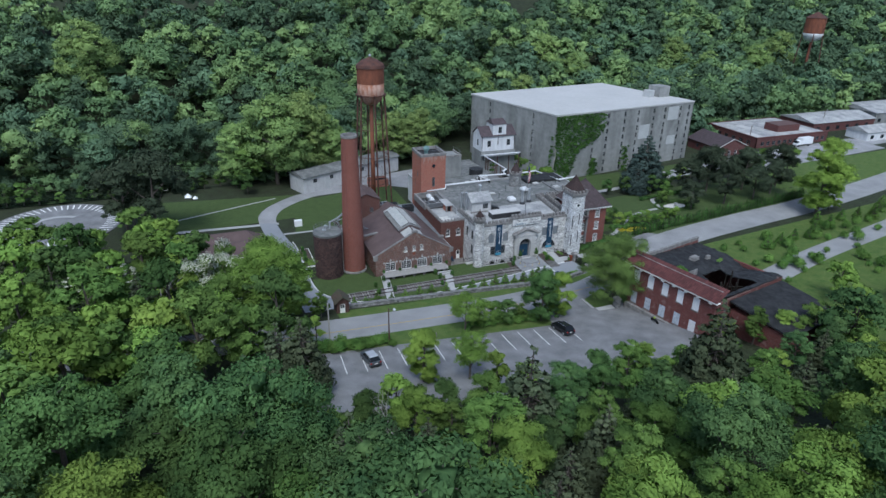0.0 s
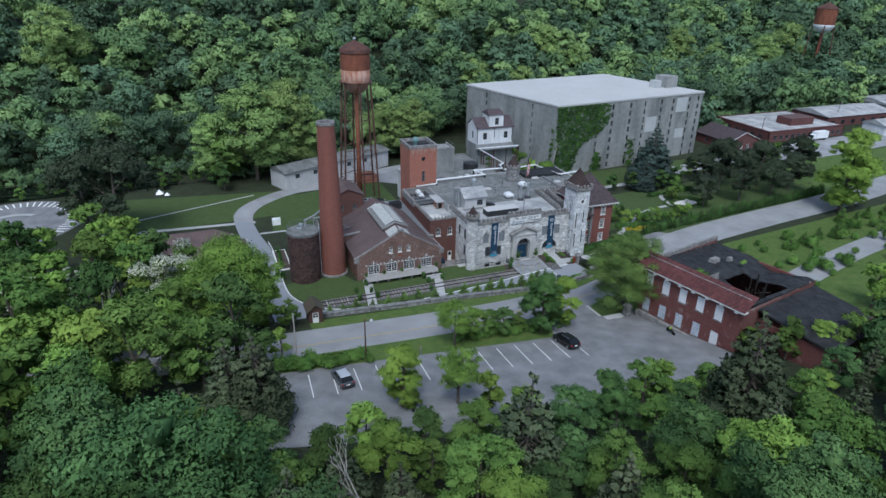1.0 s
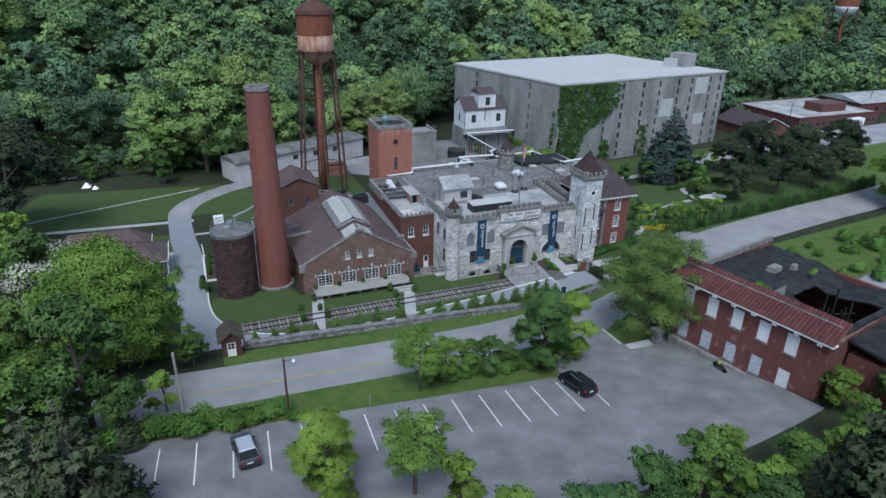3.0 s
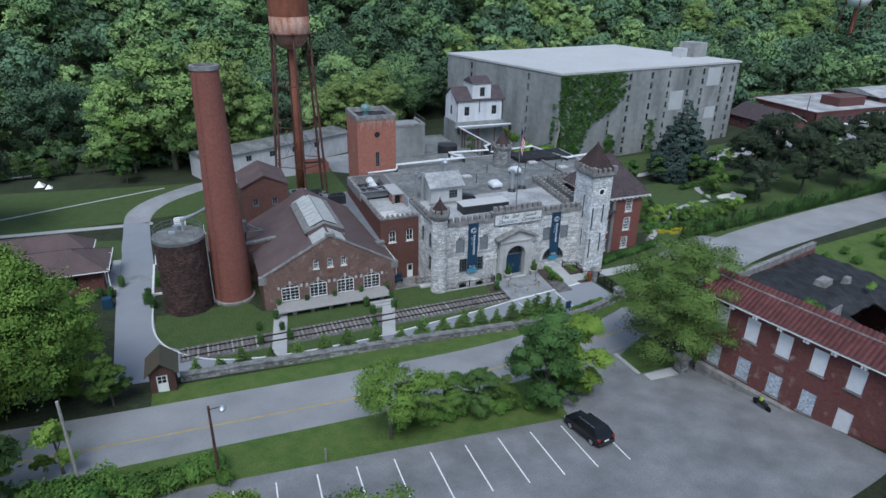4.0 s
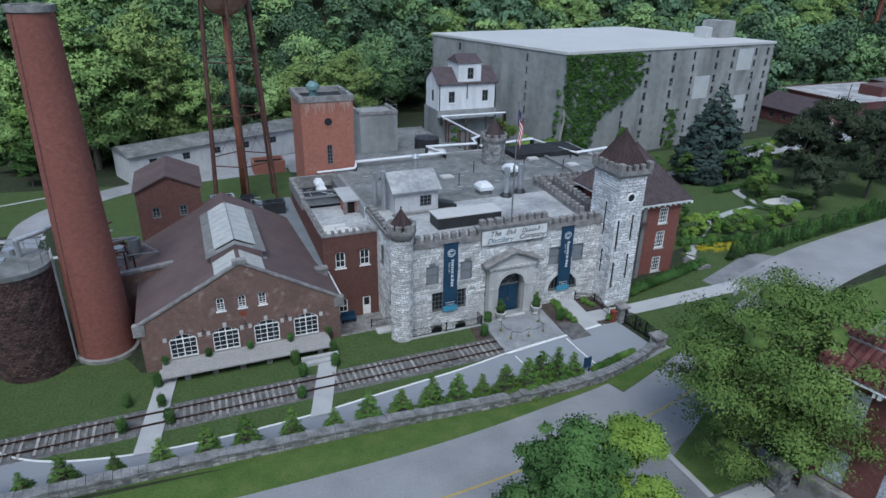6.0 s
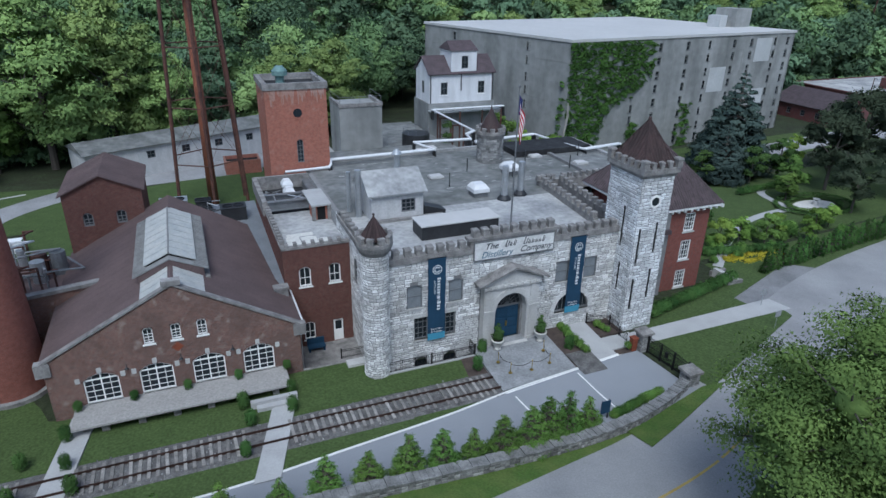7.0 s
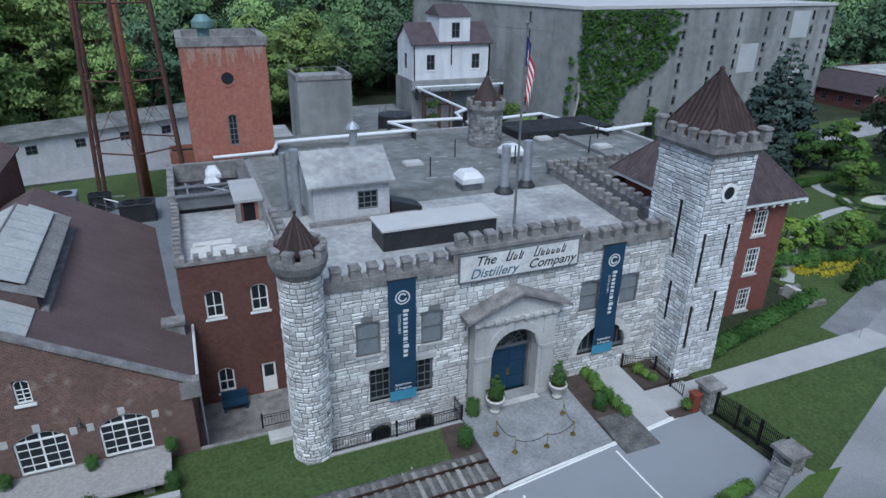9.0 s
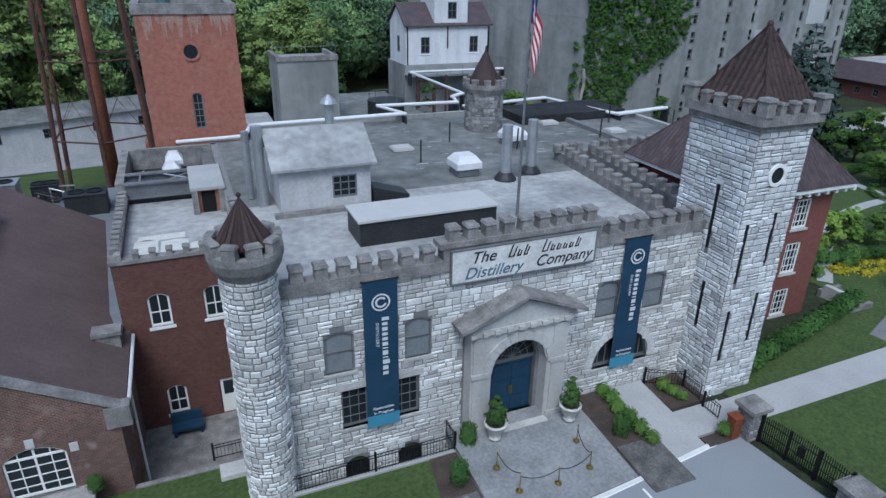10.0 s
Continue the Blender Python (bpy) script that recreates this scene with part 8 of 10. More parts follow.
solid("flue_pipe", Geo().cyl(58.9, 132.6, 9, 13.6, 0.3, n=14).cyl(58.4, 134.2, 9, 13.0, 0.22, n=12), M["galvanised"], "pair of galvanised flue pipes beside the roof shed", "pipe")
solid("roof_hatch", Geo().prism([(64.9, 9.0), (67.1, 9.0), (67.1, 9.35), (65.0, 9.95), (64.9, 9.9)], 130.8, 132.2, "y"), M["dark_metal"], "dark sloping roof hatch beside the shed", "roof hatch")
long_box = thing("roof_screen", 66, 126, 9, "long dark metal box with pale lid on the flat roof", "roof unit")
part("body", Geo().box(62.5, 69.9, 125.0, 127.4, 9.0, 10.25), M["dark_metal"], long_box)
part("lid", Geo().box(62.4, 70.0, 124.9, 127.5, 10.25, 10.36), M["roof_white"], long_box)
for x, y in ((72.3, 134.5), (79.0, 140.2)):
    hv = thing("roof_fan", x, y, 9, "white hooded roof fan on a kerb", "roof fan", "roof fans")
    part("kerb", Geo().box(x - 0.75, x + 0.75, y - 0.75, y + 0.75, 9.0, 9.45), M["grey_metal"], hv)
    part("hood", Geo().box(x - 0.9, x + 0.9, y - 0.9, y + 0.9, 9.5, 9.9).box(x - 0.9, x + 0.9, y - 0.9, y + 0.9, 9.9, 10.35, 0.35), M["pipe_white"], hv)
for x, y in ((74.3, 132.4), (76.6, 133.2)):
    vp = thing("vent_stack", x, y, 9, "tall galvanised vent stack with dark foot", "vent stack", "vent stacks")
    part("pipe", Geo().cyl(x, y, 9.2, 12.6, 0.34, n=18), M["galvanised"], vp, smooth=False)
    part("base", Geo().lathe(x, y, [(0.75, 9.0), (0.7, 9.15), (0.4, 9.5)], 18), M["dark_metal"], vp)
t2 = thing("roof_turret", 79.2, 146, 9, "round dark stone roof turret with conical cap", "turret")
rt2 = lambda u, d, z: (79.2 + (1.6 + d) * math.cos(u / 1.6), 146 + (1.6 + d) * math.sin(u / 1.6), z)
tc = part("drum", Geo().lathe(79.2, 146, [(1.6, 8.9), (1.6, 12.2)], 28), M["mortar"], t2)
lay(stones(rt2, 0, 2 * math.pi * 1.6, 9.0, 12.2, rng, rows=(0.25, 0.36)), tc, M["rubble"])
part("cap", Geo().lathe(79.2, 146, [(1.65, 12.1), (1.85, 12.5), (1.85, 12.8), (1.4, 12.8)], 28), M["weathered_stone"], t2)
for k in range(10):
    a = 2 * math.pi * k / 10
    ob = part("merlon", merlon_mesh, None, t2)
    ob.matrix_basis = Matrix.Translation((79.2 + 1.65 * math.cos(a), 146 + 1.65 * math.sin(a), 12.8)) @ Matrix.Rotation(a, 4, "Z") @ Matrix.Diagonal((0.6, 0.9, 0.7, 1))
part("roof", Geo().lathe(79.2, 146, [(1.45, 12.8), (0.1, 15.4), (0.06, 15.8)], 20), M["roof_tile_dark"], t2)
for k, pts in enumerate((((54.6, 148.5, 9.2), (59.6, 148.4, 9.3), (59.9, 148.6, 9.6), (60.1, 149.6, 9.8), (73.5, 150.0, 9.8), (72.2, 154.0, 9.8), (80.0, 153.4, 9.8), (80.6, 156.0, 9.8), (82.4, 157.5, 9.8), (82.0, 172.5, 9.8), (94.6, 172.2, 9.8)),
                         ((80.8, 153.6, 9.3), (90.5, 154.6, 9.4), (91.6, 146.6, 9.6), (92.6, 145.0, 9.5), (98.6, 145.6, 9.6)))):
    pl = thing("steam_pipe", pts[0][0], pts[0][1], 9, "white lagged steam pipes on low stands", "pipes", "steam pipes")
    part("pipe", Geo().pipe(pts, 0.15, 10), M["pipe_white"], pl)
    part("pipe", Geo().pipe([(x + 0.1, y + 0.65, z - 0.05) for x, y, z in pts], 0.1, 8), M["pipe_white"], pl)
    for x, y, z in pts:
        part("stand", Geo().box(x - 0.06, x + 0.06, y - 0.3, y + 0.7, 8.2, z - 0.2), M["dark_metal"], pl)
lt = thing("pipe_bridge", 88, 163, 5, "dark steel pipe bridge to the white house", "pipe bridge")
for x in (82.6, 86.5, 90.5, 94.0):
    part("post", Geo().box(x - 0.1, x + 0.1, 171.8, 172.0, -3, 9.4), M["rust_dark"], lt)
for y in (158, 163, 168):
    part("post", Geo().box(81.4, 81.6, y, y + 0.2, 6.3, 9.5).box(83.2, 83.4, y, y + 0.2, -3, 9.5).box(81.4, 83.4, y, y + 0.2, 9.3, 9.5), M["rust_dark"], lt)
for k in range(7):
    solid("vent_post", Geo().cyl(70.5 + 4.1 * k, 138 + (k * 5 % 9) * 0.9, 9, 10.6, 0.06, n=8), M["dark_metal"], "thin dark vent pipe on the flat roof", "vent pipe", group="thin roof pipes")
for x, y in ((88.5, 140.5), (84.6, 145), (69.5, 141)):
    solid("roof_curb", Geo().box(x, x + 1.6, y, y + 1.2, 9, 9.2).box(x + 0.1, x + 1.5, y + 0.1, y + 1.1, 9.2, 9.28), M["roof_white"], "low white roof curb", "roof curb", group="roof curbs")
solid("raised_roof", Geo().box(83, 94, 146, 151, 9, 9.7), M["roof_tar"], "low dark raised roof section", "roof")
rp = random.Random(6)
g = Geo()
for k in range(90):
    x, y, a, b = rp.uniform(60, 93), rp.uniform(136.5, 150), rp.uniform(0.2, 1.3), rp.uniform(0.06, 0.2)
    g.box(x, x + a, y, y + b, 8.952, 8.956)
part("scuffs", g, M["roof_membrane"], castle, "pale scuffs and dried puddles", kind="stuff")

flag = thing("flagpole", 71.9, 126.3, 9, "tall flagpole with drooping striped flag", "flagpole")
part("pole", Geo().rod((71.9, 126.3, 9.0), (71.9, 126.3, 21.5), 0.09, 10, 0.05).ball((71.9, 126.3, 21.6), 0.12), M["grey_metal"], flag)
for k in range(9):
    m = M["flag_red"] if k % 2 == 0 else M["paint_white"]
    g = Geo()
    for i in range(10):
        for j in range(2):
            s = (k + j) / 9
            t = i / 9
            x = 71.95 + 0.15 + 0.75 * t * (0.35 + 0.65 * s) + 0.04 * math.sin(6 * t + 3 * s)
            g.v.append((x - 0.1, 126.3 - 0.12 * math.sin(9 * t + 2 * s), 19.8 - 3.2 * t ** 0.9 * (1 - 0.3 * s) - 1.0 * (1 - s) * 0.2 + 0.9 * s))
    g.f = [(2 * i, 2 * i + 1, 2 * i + 3, 2 * i + 2) for i in range(9)]
    part("stripe", g, m, flag)
part("canton", Geo().prism([(71.93, 19.2), (72.15, 19.1), (72.25, 20.4), (71.93, 20.9)], 126.24, 126.3, "y"), M["flag_blue"], flag)

# ---- forecourt ----
PZ = lambda y: 0.45 * smooth(114, 119, y)
g = Geo().add([(65.3, 113.9, 0.09), (72.6, 114.6, 0.09), (72.6, 120.5, 0.5), (65.3, 120.5, 0.5), (65.3, 113.9, -0.2), (72.6, 114.6, -0.2), (72.6, 120.5, -0.2), (65.3, 120.5, -0.2)], [(0, 1, 2, 3), (0, 4, 5, 1), (3, 2, 6, 7), (0, 3, 7, 4), (1, 5, 6, 2)])
solid("forecourt", g, M["plaza_concrete"], "smooth pale concrete forecourt before the portal", "pavement", kind="structure")
g = Geo().add([(72.62, 114.6, 0.07), (75.0, 114.8, 0.07), (75.0, 120.4, 0.46), (72.62, 120.4, 0.46), (72.62, 114.6, -0.3), (75.0, 114.8, -0.3), (75.0, 120.4, -0.3), (72.62, 120.4, -0.3)], [(0, 1, 2, 3), (0, 4, 5, 1), (2, 6, 7, 3), (3, 7, 4, 0)])
solid("planting_bed", g, M["mulch"], "brown mulched planting bed by the forecourt", "flower bed", kind="structure")
g = Geo().add([(75.0, 114.8, 0.1), (77.1, 115.0, 0.1), (77.1, 120.3, 0.5), (75.0, 120.3, 0.5), (75.0, 114.8, -0.3), (77.1, 115.0, -0.3), (77.1, 120.3, -0.3), (75.0, 120.3, -0.3)], [(0, 1, 2, 3), (0, 4, 5, 1), (2, 6, 7, 3), (1, 5, 6, 2)])
g.box(77.1, 80.3, 115.7, 117.7, -0.2, 0.16)
solid("pavement", g, M["concrete_walk"], "white concrete path along the castle front", "pavement", kind="structure")
solid("planting_bed", Geo().box(77.2, 79.7, 117.8, 120.4, -0.2, 0.3).box(77.2, 79.0, 114.9, 115.6, -0.2, 0.13), M["mulch"], "brown mulched bed below the tower", "flower bed", kind="structure")
solid("planting_bed", Geo().add([(63.2, 114.6, 0.07), (65.28, 114.6, 0.07), (65.28, 119.2, 0.12), (63.9, 119.2, 0.12)], [(0, 1, 2, 3)]), M["mulch"], "brown mulched strip beside the lawn", "flower bed", kind="structure")
solid("lawn", Geo().add([(57.6, 111.95, 0.06), (65.25, 113.5, 0.06), (65.25, 119.2, 0.06), (57.6, 119.2, 0.06)], [(0, 1, 2, 3)]), M["grass"], "mown lawn below the castle front", "lawn", kind="structure")
solid("lawn", Geo().add([(49.6, 116.8, 0.06), (57.6, 116.8, 0.06), (57.6, 119.0, 0.06), (56.0, 122.0, 0.06), (49.6, 122.0, 0.06)], [(0, 1, 2, 3, 4)]), M["grass"], "mown lawn between hall and turret", "lawn", kind="structure")

# areaway with railing in front of the castle windows
aw = thing("areaway", 61, 119.6, -1, "sunken areaway with pale kerb and black iron railing", "areaway")
part("kerb", Geo().box(57.3, 65.4, 119.15, 119.45, -1.4, 0.16).box(57.0, 57.3, 119.15, 120.4, -1.4, 0.16), M["concrete_walk"], aw)
part("floor", Geo().box(57.3, 65.4, 119.45, 120.5, -1.5, -1.2), M["ballast"], aw)


def railing(parent, pts, h=1.0, step=0.16, base=lambda x, y: 0.16, r=0.013):
    """Posts, rails and close pickets along a line."""
    g = Geo()
    for (x0, y0), (x1, y1) in zip(pts, pts[1:]):
        n = max(int(math.hypot(x1 - x0, y1 - y0) / step), 1)
        for i in range(n + 1):
            x, y = x0 + (x1 - x0) * i / n, y0 + (y1 - y0) * i / n
            z = base(x, y)
            g.rod((x, y, z), (x, y, z + h - 0.05), r * (2.2 if i in (0, n) else 1), 4)
        for dz in (0.12, h - 0.2, h - 0.05):
            g.rod((x0, y0, base(x0, y0) + dz), (x1, y1, base(x1, y1) + dz), 0.022, 4)
        g.box(x0 - 0.05, x0 + 0.05, y0 - 0.05, y0 + 0.05, base(x0, y0), base(x0, y0) + h + 0.1)
    return part("railing", g, M["iron_black"], parent, "black iron picket railing")


railing(aw, [(57.2, 120.2), (57.2, 119.3), (61.3, 119.3), (65.3, 119.3), (65.3, 120.4)])
rl = thing("stair_railing", 78, 119, 0.3, "black iron railing beside the tower steps", "railing")
railing(rl, [(77.3, 120.2), (79.2, 119.2), (79.2, 117.9)], 1.0, base=lambda x, y: 0.3)
railing(rl, [(79.1, 117.5), (79.1, 116.4)], 0.9, base=lambda x, y: 0.15)
rl2 = thing("court_railing", 56, 122.6, -0.9, "black iron railing along the sunken court", "railing")
railing(rl2, [(54.4, 122.9), (56.8, 122.9)], 0.9, base=lambda x, y: 0.05)
solid("stone_slab", Geo().box(54.6, 56.6, 121.3, 122.2, 0.02, 0.3), M["cut_stone"], "pale stone slab at the lawn edge", "stone slab")
solid("retaining_wall", Geo().box(51.0, 57.0, 122.25, 122.5, -2.2, 0.1), M["weathered_stone"], "low stone edge of the sunken court", "wall", kind="structure")


def blob(name, seed, r, h, mat, leaves, size, label, category="shrub", square=False):
    """A clipped shrub: many small leaves over a core."""
    ob = thing(name, 0, 0, 0, label, category)
    c, q = [], []
    n = max(int(h / (r * 0.6)), 1)
    for k in range(n):
        z = r * 0.75 + (h - 1.4 * r) * k / max(n - 1, 1)
        c.append((0, 0, z))
        q.append(r)
    part("stem", Geo().rod((0, 0, -0.1), (0, 0, h * 0.7), 0.05, 6), M["stem_dark"], ob)
    part("leaves", leaf_mesh("leaves", leaf_cloud(c, q, leaves, size, seed, flat=1.0, shell=0.8), mat), None, ob)
    return ob


ball_bush = blob("round_shrub", 31, 0.38, 0.7, M["leaf_shrub"], 900, 0.05, "small round clipped green shrub in the bed")
tall_bush = blob("upright_shrub", 32, 0.42, 1.5, M["leaf_hedge"], 1300, 0.065, "clipped upright oval green shrub")
hedge_bush = blob("clipped_shrub", 33, 0.62, 1.15, M["leaf_hedge"], 900, 0.09, "clipped dark green hedge shrub in a row")
for x, y in ((74.45, 120.1), (74.5, 119.4), (74.3, 118.6), (74.4, 116.9), (74.5, 116.1), (77.9, 119.3), (78.1, 118.8), (78.3, 118.3), (78.4, 115.3), (74.45, 117.8)):
    put(ball_bush, used, x, y, rt_.uniform(0.8, 1.1), rnd=rt_, z=0.25)
for x, y in ((73.5, 117.2), (64.6, 117.2), (66.0, 119.3)):
    put(tall_bush, used, x, y, 1.0, rnd=rt_, z=0.1, squash=0.9)
for x, y in ((34.0, 119.6), (34.3, 116.6), (31.6, 117.6), (46.2, 116.8), (45.9, 119.0), (49.3, 117.4), (49.6, 119.6), (31.4, 114.2), (34.9, 114.1), (45.5, 113.6)):
    put(tall_bush, used, x, y, rt_.uniform(0.85, 1.05), rnd=rt_, z=0.05, squash=0.9)
for i in range(5):
    put(tall_bush, used, 34.7 + 3.74 * i, 121.7, 0.75, rnd=rt_, z=0.95, squash=0.7)
for i in range(15):
    put(hedge_bush, used, 84.4 + 0.95 * i, 119.35 + 0.24 * i, rt_.uniform(0.92, 1.08), rnd=rt_, z=0.05)

for x, y in ((67.3, 119.0), (71.5, 118.9)):
    urn = thing("planter_urn", x, y, PZ(y), "cream stone urn planted with a dwarf evergreen", "planter", "urns at the portal")
    z = PZ(y) + 0.05
    part("bowl", Geo().lathe(x, y, [(0.32, z), (0.3, z + 0.12), (0.2, z + 0.2), (0.42, z + 0.45), (0.5, z + 0.8), (0.58, z + 0.86), (0.58, z + 0.95), (0.46, z + 0.95), (0.44, z + 0.85)], 24), M["urn_stone"], urn, smooth=True)
    part("soil", Geo().cyl(x, y, z + 0.8, z + 0.87, 0.45, n=16), M["mulch"], urn)
    cs, qs = [(x, y, z + 1.2), (x + 0.1, y, z + 1.6), (x - 0.05, y + 0.05, z + 2.05), (x, y, z + 2.45)], [0.5, 0.42, 0.3, 0.16]
    part("foliage", leaf_mesh("foliage", leaf_cloud(cs, qs, 1900, 0.075, int(x * 10), shell=0.4), M["leaf_deep"]), None, urn)
stan = [(66.5, 117.2), (66.9, 115.7), (68.8, 115.5), (70.7, 115.8), (71.0, 117.4)]
for k, (x, y) in enumerate(stan):
    st = thing("rope_stanchion", x, y, PZ(y) + 0.08, "polished brass stanchion with drooping rope", "stanchion", "stanchions on the forecourt")
    z = PZ(y) + 0.12
    part("base", Geo().lathe(x, y, [(0.17, z), (0.16, z + 0.03), (0.03, z + 0.07)], 14), M["brass"], st)
    part("post", Geo().cyl(x, y, z, z + 0.92, 0.025, n=8).ball((x, y, z + 0.95), 0.05), M["brass"], st)
    if k < 4:
        x2, y2 = stan[k + 1]
        pts = [(x + (x2 - x) * t, y + (y2 - y) * t, z + 0.85 - 1.2 * t * (1 - t)) for t in [i / 8 for i in range(9)]]
        part("rope", Geo().pipe(pts, 0.02, 5), M["stem_dark"], st)

# siding track
track = thing("railway_track", 44, 115, 0, "disused siding with rusty rails and grey sleepers in ballast", "railway track")
part("ballast_bed", Geo().prism([(113.2, 0.0), (113.5, 0.1), (116.5, 0.1), (116.8, 0.0)], 22.2, 65.2, "x").prism([(113.4, 0.0), (113.5, 0.12), (116.4, 0.3), (116.6, 0.0)], 72.7, 75.0, "x"), M["ballast"], track, "dark grey stone ballast")
sleeper = Geo().box(-0.11, 0.11, -1.3, 1.3, 0, 0.13).data("sleeper", M["sleeper_wood"])
rs_ = random.Random(8)
for i in range(80):
    x = 22.56 + 0.56 * i
    if x > 65 or rs_.random() < 0.05 or 32.0 < x < 34.6 or 45.6 < x < 48.4:
        continue
    ob = part("sleeper", sleeper, None, track)
    ob.matrix_basis = pose(x, 115.0 + rs_.uniform(-0.06, 0.06), 0.04 + rs_.uniform(0, 0.02), 0, 0, rs_.uniform(-2.5, 2.5))
for y in (114.28, 115.72):
    part("rail", Geo().box(22.3, 65.3, y - 0.035, y + 0.035, 0.26, 0.3).box(22.3, 65.3, y - 0.012, y + 0.012, 0.17, 0.26).box(22.3, 65.3, y - 0.07, y + 0.07, 0.15, 0.17), M["rail_rust"], track)
    part("rail", Geo().box(72.8, 74.9, y + 0.3 - 0.03, y + 0.3 + 0.03, 0.1, 0.26 if y > 115 else 0.18), M["rail_rust"], track)
g = Geo()
for k in range(420):
    x, y = rs_.uniform(22.8, 65), rs_.uniform(113.3, 116.7)
    s = rs_.uniform(0.04, 0.11)
    g.box(x, x + s, y, y + s * rs_.uniform(0.6, 1.3), 0.09, 0.1 + s * 0.7, s * 0.25)
part("ballast", g, M["rubble"], track, kind="stuff")
# painted lines on the drive
for x0, y0, x1, y1 in ((65.9, 112.9, 66.3, 108.4), (72.3, 113.9, 72.4, 107.6), (65.4, 113.5, 78.9, 115.1)):
    d = Vector((x1 - x0, y1 - y0)).normalized()
    n_ = Vector((-d.y, d.x)) * 0.06
    g = Geo()
    for i in range(8):
        a, b = Vector((x0, y0)).lerp(Vector((x1, y1)), i / 8), Vector((x0, y0)).lerp(Vector((x1, y1)), (i + 1) / 8)
        g.add([(*(a - n_), land(*a) + 0.085), (*(a + n_), land(*a) + 0.085), (*(b + n_), land(*b) + 0.085), (*(b - n_), land(*b) + 0.085)], [(0, 1, 2, 3)])
    part("painted_line", g, M["paint_white"], drive)

# ---- stone boundary wall, gate and posts ----
bw = thing("boundary_wall", 50, 105.3, 0, "low dry grey stone wall with flat coping beside the road", "wall", kind="structure")
wl = smooth_line([(22.6, 104.6), (35, 105.2), (50, 105.6), (62, 105.5), (70, 106.0), (76, 107.6), (79.2, 109.0)])
core, blocks = Geo(), []
rw_ = random.Random(14)
N = 170
for i in range(N):
    a, b = wl(i / N), wl((i + 1) / N)
    d = (b - a).normalized()
    n_ = Vector((d.y, -d.x))
    za, zb = land(*a) - 0.4, land(*b) - 0.4
    h = 1.15
    f0, f1, b0, b1 = a + n_ * 0.3, b + n_ * 0.3, a - n_ * 0.3, b - n_ * 0.3
    core.add([(*f0, za), (*f1, zb), (*b1, zb), (*b0, za), (*f0, za + h), (*f1, zb + h), (*b1, zb + h), (*b0, za + h)], [(0, 1, 5, 4), (2, 3, 7, 6), (4, 5, 6, 7)])
    for r in range(5):
        z0, z1 = za + 0.05 + r * 0.22, za + 0.25 + r * 0.22
        o = rw_.uniform(0.02, 0.07)
        q0, q1 = f0.lerp(f1, rw_.uniform(0.02, 0.1)), f0.lerp(f1, rw_.uniform(0.88, 0.98))
        blocks.append([(*q0, z0), (*q1, z0 + zb - za), (*q1, z1 + zb - za), (*q0, z1), (*(q0 + n_ * o), z0 + 0.02), (*(q1 + n_ * o), z0 + 0.02 + zb - za), (*(q1 + n_ * o), z1 - 0.02 + zb - za), (*(q0 + n_ * o), z1 - 0.02)])
    c = Geo()
    w0, w1 = rw_.uniform(0.38, 0.46), rw_.uniform(0.38, 0.46)
    q0, q1 = a.lerp(b, 0.02), a.lerp(b, 0.98)
    t = rw_.uniform(0.1, 0.2)
    c.add([(*(q0 + n_ * w0), za + h), (*(q1 + n_ * w1), zb + h), (*(q1 - n_ * w1), zb + h), (*(q0 - n_ * w0), za + h), (*(q0 + n_ * w0), za + h + t), (*(q1 + n_ * w1), zb + h + t), (*(q1 - n_ * w1), zb + h + t), (*(q0 - n_ * w0), za + h + t)], [(4, 5, 6, 7), (0, 1, 5, 4), (1, 2, 6, 5), (2, 3, 7, 6), (3, 0, 4, 7)])
    part("coping_stone", c, M["rubble"], bw)
part("core", core, M["mortar"], bw)
rest = Geo()
for b in blocks:
    rest.add(b, STONE_FACES)
part("stonework", rest, M["rubble"], bw, kind="stuff")


def stone_post(x, y, z, w, h, label):
    ob = thing("gate_post", x, y, z, label, "gate post", "stone gate posts")
    p = part("core", Geo().box(x - w / 2, x + w / 2, y - w / 2, y + w / 2, z - 0.2, z + h), M["mortar"], ob)
    for place, u0 in ((face_south(y - w / 2), x - w / 2), (face_west(x - w / 2), y - w / 2), (face_east(x + w / 2), y - w / 2)):
        lay(stones(place, u0, u0 + w, z, z + h, rng, lo=0.2, hi=0.5, rows=(0.14, 0.24)), p, M["rubble"])
    part("cap", Geo().box(x - w / 2 - 0.16, x + w / 2 + 0.16, y - w / 2 - 0.16, y + w / 2 + 0.16, z + h, z + h + 0.22).box(x - w / 2 - 0.12, x + w / 2 + 0.12, y - w / 2 - 0.12, y + w / 2 + 0.12, z + h + 0.22, z + h + 0.5, 0.3), M["weathered_stone"], ob)
    return ob


stone_post(79.7, 115.0, 0.0, 0.95, 1.75, "square rubble stone gate post with weathered cap")
stone_post(80.0, 109.4, land(80, 109.4), 1.1, 1.2, "squat rubble stone post at the end of the wall")
gate = thing("iron_gate", 79.6, 112, 0, "long black iron picket gate", "gate")
gp = lambda t: (79.85 + 0.45 * t, 114.45 - 4.5 * t)
for i in range(42):
    x, y = gp(i / 41)
    top = 1.5 + 0.2 * math.sin(math.pi * i / 41)
    part("picket", Geo().rod((x, y, 0.12), (x, y, top), 0.024, 4).rod((x, y, top), (x, y, top + 0.14), 0.035, 4, 0.004), M["iron_black"], gate)
for z in (0.2, 0.75, 1.35):
    part("rail", Geo().rod((*gp(0), z), (*gp(1), z), 0.03, 5), M["iron_black"], gate)
